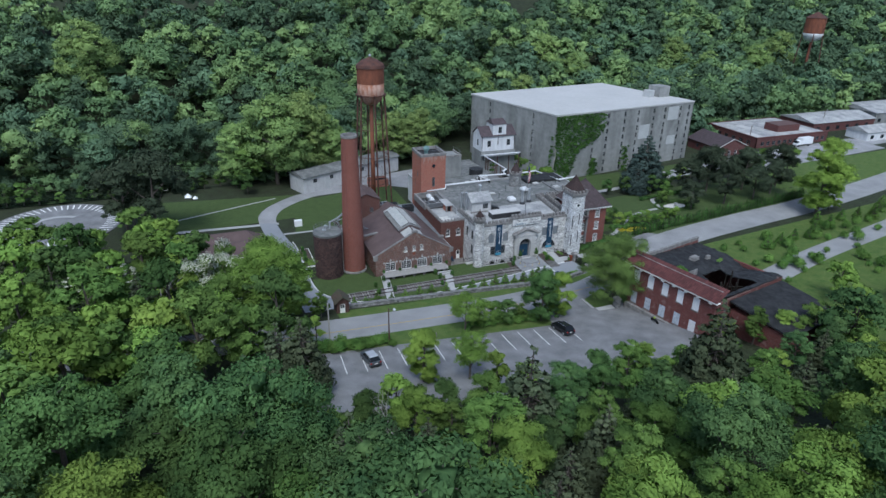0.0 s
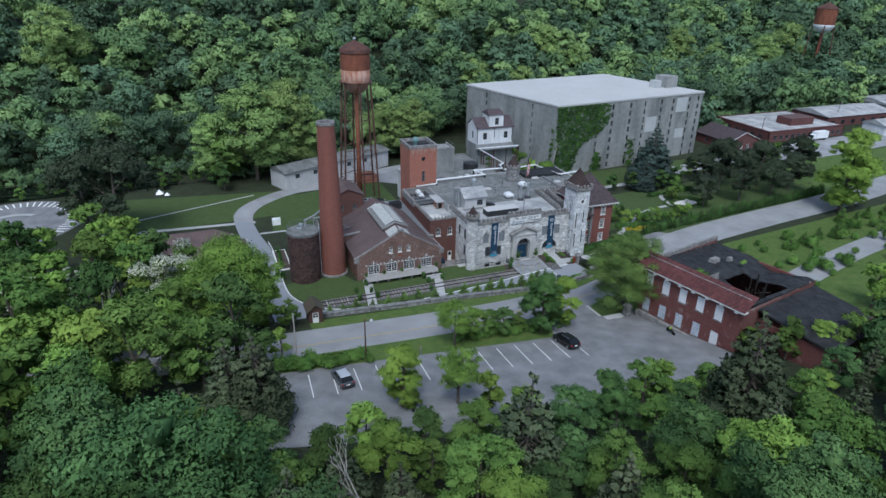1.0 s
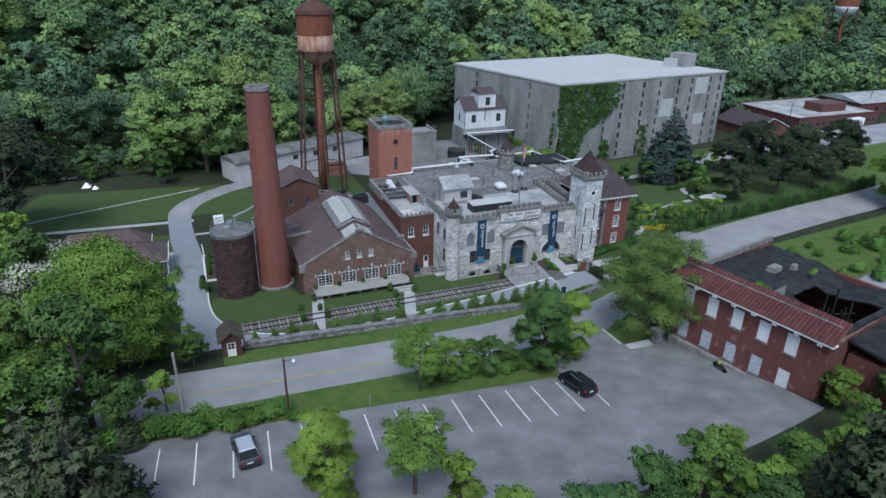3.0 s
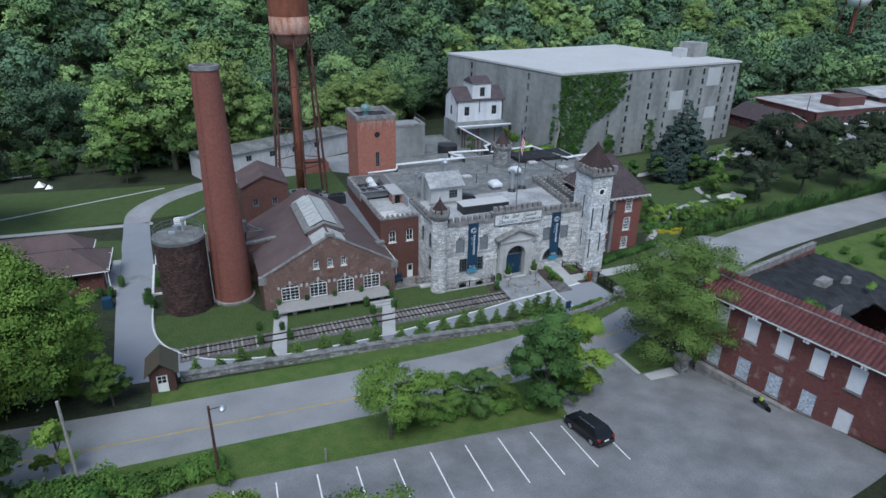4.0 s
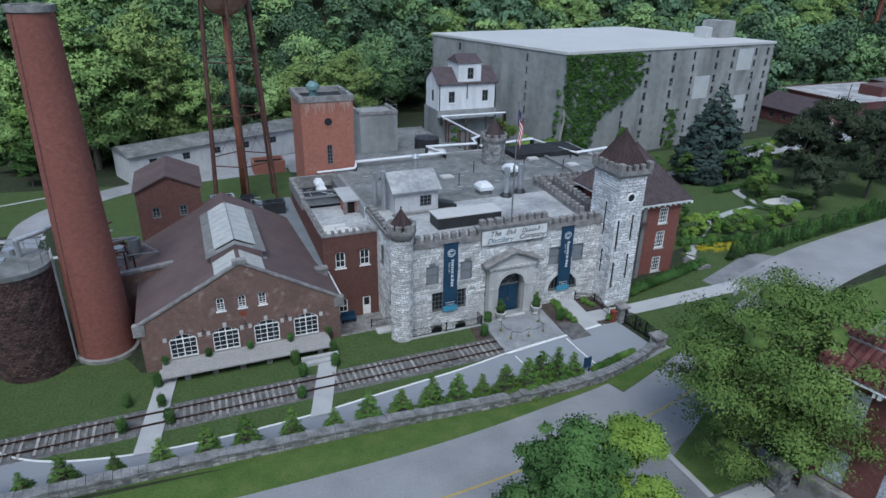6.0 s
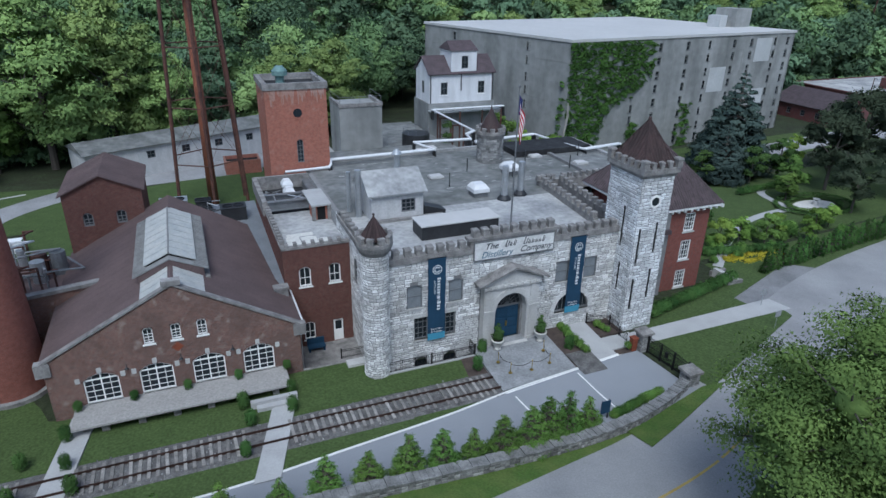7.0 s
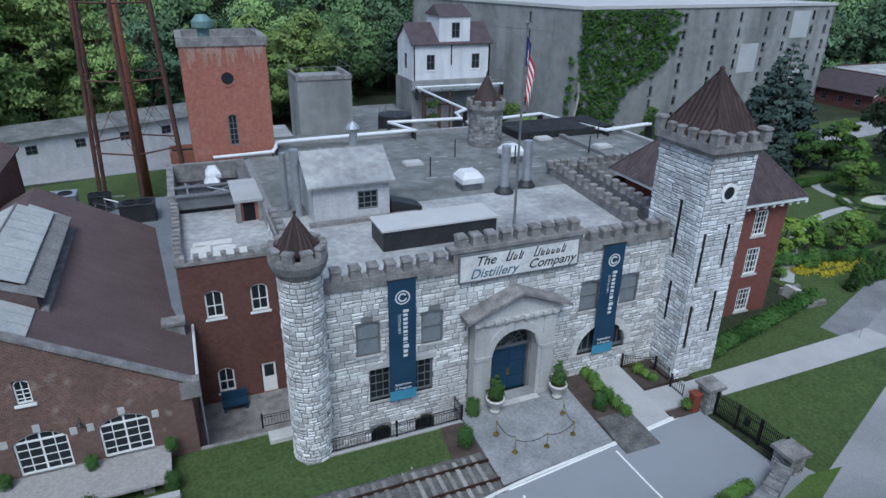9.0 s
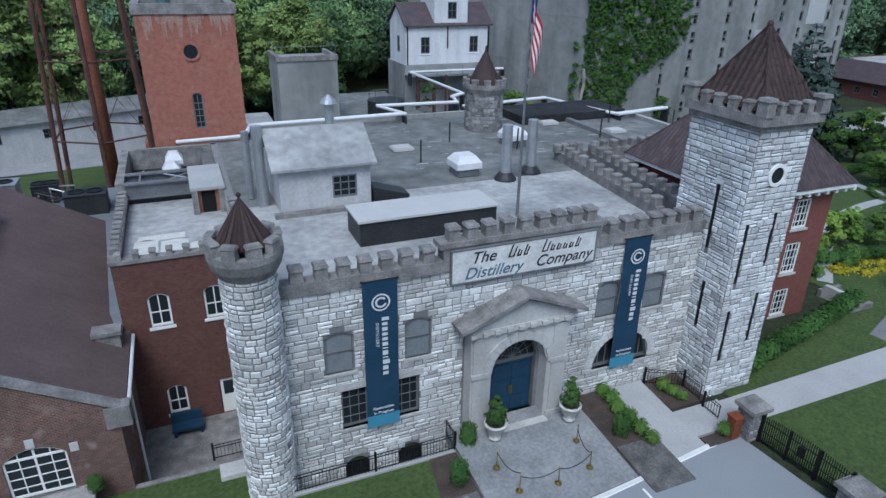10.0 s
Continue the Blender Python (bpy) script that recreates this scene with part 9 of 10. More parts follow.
for t in (0, 0.33, 0.66, 1):
    x, y = gp(t)
    part("post", Geo().box(x - 0.06, x + 0.06, y - 0.06, y + 0.06, 0.0, 1.75), M["iron_black"], gate)
part("lock_box", Geo().box(80.0, 80.16, 112.2, 112.5, 0.7, 1.2), M["iron_black"], gate)
bn = thing("litter_bin", 78.8, 115.6, 0.1, "square rusted steel litter bin", "bin")
part("body", Geo().box(78.55, 79.05, 114.9, 115.4, 0.12, 1.3), M["corten"], bn)
part("lid", Geo().box(78.5, 79.1, 114.85, 115.45, 1.3, 1.4), M["corten"], bn)
nb = thing("notice_board", 70.6, 107.5, 0.3, "small dark blue notice board on posts", "sign")
part("panel", Geo().box(70.2, 71.0, 107.8, 107.86, 0.9, 2.0), M["banner_blue"], nb)
for x in (70.25, 70.87):
    part("post", Geo().box(x, x + 0.08, 107.87, 107.93, 0.1, 2.0), M["iron_black"], nb)

# row of young evergreens behind the wall
spr = cone_tree(610, 2.4, 0.8, M["leaf_shrub"], 11000, 0.036, label="young green evergreen planted along the stone wall")
spr2 = cone_tree(611, 2.0, 0.72, M["leaf_shrub"], 9000, 0.036, label="young pale green evergreen planted along the stone wall")
for i in range(26):
    t = 0.03 + 0.83 * i / 25
    p = wl(t)
    big = smooth(0.1, 0.5, t)
    if p.x > 69.4:
        continue
    put(spr if rt_.random() < 0.2 + 0.5 * big else spr2, used, p.x + rt_.uniform(-0.2, 0.2), p.y + 1.25 + rt_.uniform(-0.1, 0.15), (1.0 + 0.5 * big) * rt_.uniform(0.85, 1.15), rnd=rt_)
for i in range(16):
    put(ball_bush, used, 71.4 + 0.35 * i, 107.75 + 0.08 * i, rt_.uniform(0.9, 1.1), rnd=rt_, z=land(74, 107.5))

# gate hut
hut = thing("gate_hut", 21.2, 104, land(21.2, 103), "tiny red-brown hut with white half-glazed door", "hut")
hz = land(21.2, 103) - 0.1
hd = (20.6, 21.6, hz + 0.1, hz + 2.1, 0)
part("wall", wall(Geo(), face_south(102.7), 20.0, 22.3, hz - 0.3, hz + 2.5, 0.15, [hd]), M["hut_red"], hut)
part("wall", Geo().box(20.0, 20.15, 102.85, 105.6, hz - 0.3, hz + 2.5).box(22.15, 22.3, 102.85, 105.6, hz - 0.3, hz + 2.5).box(20.15, 22.15, 105.45, 105.6, hz - 0.3, hz + 2.5).prism([(20.0, hz + 2.5), (22.3, hz + 2.5), (21.15, hz + 3.5)], 102.7, 102.85, "y"), M["hut_red"], hut)
hdoor = part("door", Geo().box(20.6, 21.6, 102.78, 102.84, hz + 0.1, hz + 2.1), M["frame_white"], hut, "white half-glazed door")
for i in range(2):
    for j in range(2):
        part("pane", Geo().box(20.72 + 0.4 * i, 21.06 + 0.4 * i, 102.765, 102.775, hz + 1.2 + 0.4 * j, hz + 1.54 + 0.4 * j), M["pane_dark"], hdoor)
for s, x0 in ((0, 19.6), (1, 22.7)):
    part("roof", Geo().add([(x0, 102.3, hz + 2.25), (21.15, 102.3, hz + 3.6), (21.15, 106, hz + 3.6), (x0, 106, hz + 2.25), (x0, 102.3, hz + 2.35), (21.15, 102.3, hz + 3.7), (21.15, 106, hz + 3.7), (x0, 106, hz + 2.35)], [(0, 3, 2, 1), (4, 5, 6, 7), (0, 1, 5, 4), (1, 2, 6, 5), (2, 3, 7, 6), (3, 0, 4, 7)]), M["hut_roof"], hut)

# ---- ruined brick building with burnt roof ----
ruin = thing("ruined_building", 75.6, 91.2, 3, "derelict two-storey red brick building with collapsed black roof", "building")
UX0, UX1, UY0, UY1 = 75.6, 96.5, 72.2, 91.2
uz = 2.2
rwest = face_west(UX0)
ro = []
for i in range(5):
    y = 89.1 - 3.29 * i
    ro += [(y - 0.7, y + 0.7, 8.6, 11.1, 0), (y - 0.7, y + 0.7, 4.1, 6.5, 0)]
part("wall", wall(Geo(), rwest, UY0, UY1, uz - 0.8, 12.0, 0.45, ro), M["brick_ruin"], ruin)
part("wall", wall(Geo(), lambda u, d, z: (u, UY1 + d, z), UX0 + 0.45, UX1, uz - 2, 12.0, 0.45), M["brick_ruin"], ruin)
part("wall", wall(Geo(), face_south(UY0), UX0 + 0.45, UX1, uz - 1, 11.4, 0.45), M["brick_ruin"], ruin)
part("wall", wall(Geo(), face_east(UX1), UY0, UY1, uz - 2, 11.0, 0.45), M["brick_ruin"], ruin)
for k, o in enumerate(ro):
    low = o[2] < 6
    b = part("window", cell(Geo(), rwest, o[0] + 0.02, o[1] - 0.02, -0.12, -0.06, o[2] + 0.02, o[3] - 0.02), M["board_mural" if low and k < 9 else "board_white"], ruin, "window boarded with painted plywood")
    part("sill", cell(Geo(), rwest, o[0] - 0.12, o[1] + 0.12, -0.1, 0.1, o[2] - 0.14, o[2]), M["weathered_stone"], b)
g = Geo()
cols = 44
for c in range(cols):
    y0 = UY0 - 0.6 + (UY1 - UY0 + 1.2) * c / cols
    w_ = (UY1 - UY0 + 1.2) / cols
    for r in range(5):
        xa, xb, za, zb = UX0 - 0.8 + 0.62 * r, UX0 - 0.8 + 0.62 * (r + 1.1), 12.05 + 0.35 * r, 12.05 + 0.35 * (r + 1.1)
        g.add([(xa, y0, za + 0.03), (xa, y0 + w_ * 0.5, za + 0.13), (xa, y0 + w_, za + 0.03), (xb, y0, zb), (xb, y0 + w_ * 0.5, zb + 0.08), (xb, y0 + w_, zb)], [(0, 1, 4, 3), (1, 2, 5, 4)])
part("roof", g, M["roof_tile_red"], ruin, "band of red clay roof tiles")
part("soffit", Geo().box(UX0 - 0.75, UX0 + 0.3, UY0 - 0.6, UY1 + 0.6, 11.85, 12.0), M["frame_white"], ruin, "peeling white soffit")
for i in range(8):
    y = UY0 + 0.6 + i * 2.5
    for a, b in ((0, 0.22), (0.34, 0.5)):
        part("bracket", Geo().box(UX0 - 0.65, UX0 - 0.02, y + a, y + b, 11.45, 11.85), M["frame_white"], ruin, "peeling white eaves bracket")
part("coping", Geo().box(UX0 + 1.5, UX0 + 2.0, UY0, UY1, 12.9, 13.5).box(UX0 + 2, UX1, UY1 - 0.4, UY1 + 0.1, 12.0, 12.7), M["weathered_stone"], ruin)
ru = random.Random(30)
hole = lambda x, y: (79.2 < x < 89.0 and 73.0 < y < 79.4) or (84.0 < x < 90.0 and 78 < y < 80.8)
n = 26
g = Geo()
dx, dy = (UX1 - UX0 - 2.0) / n, (UY1 - UY0) / n
hgt = [[12.3 - 0.9 * (i / n) + ru.uniform(-0.12, 0.12) - (1.2 * max(0, 1 - abs(UY0 + dy * j - 79) / 5) * smooth(79, 84, UX0 + 2 + dx * i)) for j in range(n + 1)] for i in range(n + 1)]
for i in range(n):
    for j in range(n):
        x, y = UX0 + 2 + dx * i, UY0 + dy * j
        if hole(x + dx / 2, y + dy / 2):
            continue
        g.add([(x, y, hgt[i][j]), (x + dx, y, hgt[i + 1][j]), (x + dx, y + dy, hgt[i + 1][j + 1]), (x, y + dy, hgt[i][j + 1]), (x, y, hgt[i][j] - 0.2), (x + dx, y, hgt[i + 1][j] - 0.2), (x + dx, y + dy, hgt[i + 1][j + 1] - 0.2), (x, y + dy, hgt[i][j + 1] - 0.2)],
              [(0, 1, 2, 3), (4, 7, 6, 5), (0, 4, 5, 1), (1, 5, 6, 2), (2, 6, 7, 3), (3, 7, 4, 0)])
part("roof", g, M["roof_tar"], ruin, "sagging black tarred roof with a collapsed hole")
for k in range(26):
    x, y = ru.uniform(79, 89.5), ru.uniform(73, 80)
    part("beam", Geo().rod((x, y, 3), (x + ru.uniform(-0.6, 0.6), y + ru.uniform(-0.6, 0.6), ru.uniform(8.5, 12.2)), 0.12, 5), M["stem_dark"], ruin, "charred broken beam")
for k in range(20):
    x, y, z = ru.uniform(80, 88), ru.uniform(73.5, 79.5), ru.uniform(6, 11)
    part("beam", Geo().rod((x, y, z), (x + ru.uniform(-4, 4), y + ru.uniform(-3, 3), z + ru.uniform(-3, 1.5)), 0.1, 5), M["stem_dark"], ruin, "charred broken beam")
part("floor", Geo().box(UX0 + 0.5, UX1 - 0.5, UY0 + 0.5, UY1 - 0.5, 2.8, 3.0), M["room_dark"], ruin)
for x, y, a, b, h in ((86.6, 84.8, 1.9, 1.2, 0.2), (80.2, 81.2, 2.6, 0.25, 0.5), (78.4, 90.0, 1.4, 0.8, 0.3), (90.0, 84.0, 1.0, 0.7, 0.1)):
    part("roof_debris", Geo().box(x, x + a, y, y + b, 11.6, 12.3 + h, 0.08), M["weathered_stone"], ruin)
tuft = blob("roof_weed", 35, 0.8, 1.2, M["leaf_shrub"], 500, 0.13, "green weeds growing from the broken roof", "weeds")
for x, y, s in ((81.5, 83.0, 0.9), (82.0, 82.2, 0.7), (91.6, 83.9, 0.5), (92.4, 84.2, 0.45)):
    put(tuft, used, x, y, s, rnd=rt_, z=11.9)
lean = thing("burnt_wing", 75.6, 91.2, 3, "burnt low wing with black sagging roof", "building")
part("wall", Geo().box(80, 96, 61.0, 71.9, 0.5, 9.4), M["brick_ruin"], lean)
part("roof", Geo().add([(79.6, 60.5, 9.4), (96.4, 60.5, 8.8), (96.4, 72.1, 10.3), (79.6, 72.1, 10.9), (79.6, 60.5, 9.7), (96.4, 60.5, 9.1), (96.4, 72.1, 10.6), (79.6, 72.1, 11.2)], [(4, 5, 6, 7), (0, 1, 5, 4), (1, 2, 6, 5), (2, 3, 7, 6), (3, 0, 4, 7)]), M["roof_tar"], lean)
plinth = solid("plinth_kerb", Geo().box(74.9, 75.55, 72.4, 90.5, land(75, 80) - 1.0, land(75, 80) + 0.25), M["weathered_stone"], "stone kerb along the ruin", "kerb", kind="structure")
ruin.matrix_basis = pose(75.05, 89.6, 3, 0, 0, 12.9)
lean.matrix_basis = pose(75.05, 89.6, 3, 0, 0, 12.9)
plinth.matrix_basis = pose(75.05, 89.6, 0, 0, 0, 12.9) @ pose(-75.6, -91.2, 0)
stone_post(73.0, 89.2, land(73, 89.2), 1.0, 1.9, "pale stone post beside the car park")
solid("pavement", Geo().box(68.6, 72.2, 88.6, 89.8, land(70, 89), land(70, 89) + 0.22), M["concrete_walk"], "pale concrete slab at the car park entrance", "pavement", kind="structure")
drape("island", lambda t: ((68.4 + 6 * t, 90.2 + 0.4 * t), (68.9 + 7 * t, 94.5 + 4 * t)), 8, M["grass_verge"], "grass island under the trees", 0.18)
drape("kerb", lambda t: ((67.9 + 0.6 * t, 90.0 + 5 * t), (68.4 + 0.6 * t, 90.0 + 5 * t)), 6, M["concrete_walk"], "pale kerb of the island", 0.24)
iv = [(75.5 + ru.uniform(-0.6, 0.3), 89.6 + ru.uniform(-0.6, 1.2), 3 + ru.uniform(0, 7)) for _ in range(16)]
ivy0 = thing("ivy", 75.2, 90, 2.5, "ivy and suckers climbing the ruin's corner", "ivy")
part("leaves", leaf_mesh("leaves", leaf_cloud(iv, [1.0] * 16, 2200, 0.17, 66), M["leaf_deep"]), None, ivy0)

# ---- cars ----
def car(x, y, rz, body_mat, label, roof_mat=None, wagon=True, z=None):
    """A sport utility car: shaped body, dark glass band, wheels with rims, lamps."""
    L, W, H = 4.7, 1.88, 1.68
    ob = thing("car", 0, 0, 0, label, "car")
    side = [(-2.3, 0.35), (-2.33, 0.75), (-2.2, 1.0), (-1.25, 1.05), (2.2, 1.05), (2.33, 0.95), (2.35, 0.4), (1.9, 0.28), (-1.9, 0.28)]
    g = Geo()
    sec = [(-0.94, 0.0), (-0.9, 0.06), (0.9, 0.06), (0.94, 0.0)]
    n = len(side)
    for yy, k in ((-0.94, 0.96), (-0.8, 1.0), (0.8, 1.0), (0.94, 0.96)):
        g.v += [(px * (1 if abs(yy) < 0.9 else 0.985), yy, 0.3 + (pz - 0.3) * k) for px, pz in side]
    for s in range(3):
        g.f += [(s * n + i, s * n + (i + 1) % n, (s + 1) * n + (i + 1) % n, (s + 1) * n + i) for i in range(n)]
    g.f += [tuple(range(n - 1, -1, -1)), tuple(range(3 * n, 4 * n))]
    body = part("body", g, body_mat, ob)
    cab = [(-1.3, 1.03), (-0.55, 1.6), (1.55, 1.62), (2.15, 1.05)]
    g = Geo()
    for yy, k in ((-0.86, 0.0), (-0.68, 1.0), (0.68, 1.0), (0.86, 0.0)):
        g.v += [(px, (0.88 if pz < 1.2 else 0.7) * (1 if yy > 0 else -1), pz) for px, pz in cab]
    m = 4
    g.v = [(px, -0.88 if pz < 1.2 else -0.7, pz) for px, pz in cab] + [(px, 0.88 if pz < 1.2 else 0.7, pz) for px, pz in cab]
    g.f = [(0, 1, 2, 3), (7, 6, 5, 4), (0, 4, 5, 1), (1, 5, 6, 2), (2, 6, 7, 3)]
    part("glasshouse", g, M["pane_car"], body, "dark tinted glass")
    part("roof_panel", Geo().box(-0.62, 1.62, -0.72, 0.72, 1.6, 1.68, 0.06), roof_mat or body_mat, body)
    for px, pz, qx, qz in ((-1.3, 1.03, -0.55, 1.6), (0.35, 1.03, 0.4, 1.62), (1.4, 1.03, 1.3, 1.62), (2.15, 1.05, 1.58, 1.62)):
        for s in (-1, 1):
            part("pillar", Geo().rod((px, s * 0.89, pz), (qx, s * 0.71, qz), 0.045, 5), body_mat, body)
    part("roof_rail", Geo().rod((-0.5, -0.66, 1.73), (1.5, -0.66, 1.73), 0.02, 5).rod((-0.5, 0.66, 1.73), (1.5, 0.66, 1.73), 0.02, 5), M["galvanised"], body)
    for sx in (-1.45, 1.42):
        for s in (-1, 1):
            y0 = s * 0.84
            ty = part("wheel", Geo().rod((sx, y0 - 0.11, 0.36), (sx, y0 + 0.11, 0.36), 0.36, 20), M["tyre"], ob)
            part("rim", Geo().rod((sx, y0 + s * 0.1, 0.36), (sx, y0 + s * 0.125, 0.36), 0.23, 14), M["galvanised"], ty)
    for s in (-1, 1):
        part("tail_lamp", Geo().box(2.26, 2.36, s * 0.78 - 0.12, s * 0.78 + 0.12, 0.78, 1.0), M["lamp_red"], body, "red tail lamp")
        part("headlight", Geo().box(-2.36, -2.26, s * 0.72 - 0.16, s * 0.72 + 0.16, 0.72, 0.88), M["pipe_white"], body, "clear headlight")
        part("mirror", Geo().box(-0.95, -0.8, s * 1.0 - 0.08, s * 1.0 + 0.08, 1.05, 1.2), body_mat, body)
    part("bumper", Geo().box(2.3, 2.42, -0.85, 0.85, 0.38, 0.62).box(-2.44, -2.3, -0.85, 0.85, 0.38, 0.62), M["dark_metal"], body)
    part("number_plate", Geo().box(2.36, 2.375, -0.25, 0.25, 0.68, 0.82), M["frame_white"], body)
    zz = land(x, y) + 0.07 if z is None else z
    e = 1.5
    a = radians(rz)
    fx = math.atan2(land(x + e * math.cos(a), y + e * math.sin(a)) - land(x - e * math.cos(a), y - e * math.sin(a)), 2 * e)
    ob.matrix_basis = Matrix.Translation((x, y, zz)) @ Matrix.Rotation(a, 4, "Z") @ Matrix.Rotation(-fx, 4, "Y")
    return ob


car(56.4, 82.3, -84, M["car_black"], "black estate car parked nose to the bank")
car(20.8, 81.6, -84, M["car_grey"], "dark green-grey car with pale roof parked in a bay", M["car_silver"])
for x, y, m in ((213, 178, "car_white"), (186, 193, "car_silver"), (190, 194.5, "car_black")):
    car(x, y, 20, M[m], "small parked car beside the brick sheds", z=land(x, y) + 0.05)
van = thing("box_truck", 229, 181.5, -2, "white box truck beside the red brick shed", "truck")
vz = land(229, 181.5)
part("box", Geo().box(227.5, 233.5, 180.2, 182.6, vz + 0.9, vz + 3.4), M["car_white"], van)
cb = part("cab", Geo().prism([(225.2, vz + 0.6), (227.4, vz + 0.6), (227.4, vz + 2.4), (226.2, vz + 2.4), (225.3, vz + 1.5)], 180.4, 182.4, "y"), M["car_white"], van)
part("windscreen", Geo().prism([(225.25, vz + 1.5), (226.1, vz + 2.3), (226.2, vz + 2.3), (225.4, vz + 1.5)], 180.35, 182.45, "y"), M["pane_car"], cb)
for x in (226.2, 231.8):
    for y in (180.5, 182.2):
        part("wheel", Geo().rod((x, y - 0.15, vz + 0.45), (x, y + 0.15, vz + 0.45), 0.45, 14), M["tyre"], van)
# motorcycle by the ruin wall
mz = land(75.2, 80.5) + 0.08
mb = thing("motorcycle", 75.2, 80.5, mz, "black and lime green motorcycle beside the ruin", "motorcycle")
for y in (79.7, 81.2):
    part("wheel", Geo().rod((75.15, y, mz + 0.32), (75.27, y, mz + 0.32), 0.32, 16), M["tyre"], mb)
part("frame", Geo().box(75.05, 75.35, 79.9, 80.9, mz + 0.35, mz + 0.75).box(75.1, 75.3, 80.3, 81.0, mz + 0.75, mz + 0.95, 0.05), M["dark_metal"], mb)
material("lime_paint", (0.3, 0.42, 0.03), 0.4, var=0.1, scale=0.5, fine=6, bump=0)
part("tank", Geo().ball((75.2, 80.6, mz + 0.88), 0.22), M["lime_paint"], mb, "lime green tank")
part("handlebar", Geo().rod((74.85, 81.0, mz + 1.05), (75.55, 81.0, mz + 1.05), 0.025), M["dark_metal"], mb)

# ---- lamp posts and poles ----
def lamp_post(x, y, h, label="dark wooden street lamp post with short arm"):
    z = land(x, y)
    ob = thing("street_lamp", x, y, z, label, "street lamp")
    part("post", Geo().rod((x, y, z - 0.2), (x, y, z + h), 0.13, 8, 0.09), M["rust_dark"], ob)
    part("arm", Geo().pipe([(x, y, z + h - 0.3), (x + 0.9, y - 0.1, z + h - 0.2)], 0.04, 6), M["dark_metal"], ob)
    part("lamp_head", Geo().lathe(x + 0.95, y - 0.1, [(0.12, z + h - 0.15), (0.3, z + h - 0.35), (0.24, z + h - 0.5)], 12), M["galvanised"], ob, "pale lamp head")
    return ob


lamp_post(25.4, 86.9, 7.0)
pz_ = land(15.8, 88.5)
up = thing("utility_pole", 15.8, 88.5, pz_, "pale weathered wooden pole", "pole")
part("post", Geo().rod((15.8, 88.5, pz_), (15.8, 88.5, pz_ + 8.5), 0.14, 8, 0.11), M["bark_pale"], up)
for x, y, h in ((33.6, 86.2, 1.4), (63.5, 92.0, 1.0)):
    z = land(x, y)
    solid("marker_post", Geo().box(x - 0.07, x + 0.07, y - 0.07, y + 0.07, z - 0.1, z + h), M["weathered_stone"], "short grey marker post in the grass", "post", group="marker posts")
for x, y in ((205, 186), (262, 200)):
    lamp_post(x, y, 9.0, "tall thin street lamp beside the brick sheds")
for x, y in ((96.3, 117.3), (94, 113.5)):
    z = land(x, y)
    sp = thing("road_sign", x, y, z, "back of a small grey road sign on a post", "road sign")
    part("post", Geo().rod((x, y, z), (x, y, z + 1.9), 0.03, 6), M["galvanised"], sp)
    part("plate", Geo().box(x - 0.35, x + 0.35, y - 0.03, y - 0.02, z + 1.3, z + 1.9), M["galvanised"], sp)

# ---- west: low house, round car park, long white shed, tents ----
wb = thing("low_house", 8, 141, 0, "low brick house with hipped red-brown roof", "building")
part("wall", Geo().box(-2.0, 12.9, 135.8, 142.4, -0.4, 3.3), M["brick_ruin"], wb)
part("wall", Geo().box(-2.0, 10.3, 142.4, 146.6, -0.6, 3.3), M["brick_ruin"], wb)
for x1, y0, y1, xr, yr in ((13.9, 134.8, 143.2, 9.3, 138.9), (11.3, 142.0, 147.5, 8.0, 145.2)):
    a_, b_, c_, d_, e_, f_ = (-3.0, y0, 3.3), (x1, y0, 3.3), (x1, y1, 3.3), (-3.0, y1, 3.3), (-1.0, yr, 5.6), (xr, yr, 5.6)
    rf = part("roof", Geo().add([a_, b_, c_, d_, e_, f_], [(0, 1, 5, 4), (2, 3, 4, 5), (1, 2, 5), (3, 0, 4), (0, 3, 2, 1)]), M["roof_brown"], wb, "hipped red-brown shingle roof")
    for r in range(1, 12):
        t = r / 12
        for p, q, u, v in ((a_, b_, e_, f_), (b_, c_, f_, f_)):
            part("roof_course", Geo().rod(Vector(p).lerp(Vector(u), t), Vector(q).lerp(Vector(v), t), 0.03, 4), M["roof_brown"], rf)
    part("hip_ridge", Geo().pipe([b_, f_, e_], 0.08, 6).rod(c_, f_, 0.08, 6), M["roof_slate"], rf)
    part("fascia", Geo().rod(a_, b_, 0.07, 4).rod(b_, c_, 0.07, 4), M["frame_white"], rf)
part("window", cell(Geo(), face_south(135.8), 8.6, 9.8, 0.0, 0.03, 0.9, 2.4), M["pane_dark"], wb)
part("door", cell(Geo(), face_east(12.9), 137.5, 138.5, 0.0, 0.05, -0.1, 2.1), M["frame_white"], wb)
drape("pavement", lambda t: ((13.0, 135.6 + 12 * t), (14.6 - 0.5 * t, 135.4 + 12 * t)), 8, M["concrete_walk"], "pale concrete apron beside the low house", 0.08)
part("porch_post", Geo().box(13.6, 13.75, 135.2, 135.35, 0, 3.5).box(13.6, 13.75, 141, 141.15, 0, 3.5), M["frame_white"], wb)
solid("bin_blue", Geo().box(13.0, 14.2, 129.8, 130.8, land(13.5, 130), land(13.5, 130) + 1.5), M["banner_blue"], "dark blue steel bin by the drive", "bin")
for x, y in ((12.5, 133.5), (13.8, 133.2), (15.0, 136), (18.6, 131.2), (18.4, 129.4), (19.2, 128.2)):
    put(tall_bush, used, x, y, 1.1, rnd=rt_)
for x, y in ((19.8, 134), (19.8, 136), (20, 138), (20, 140.5)):
    put(tall_bush, used, x, y, 1.0, rnd=rt_)
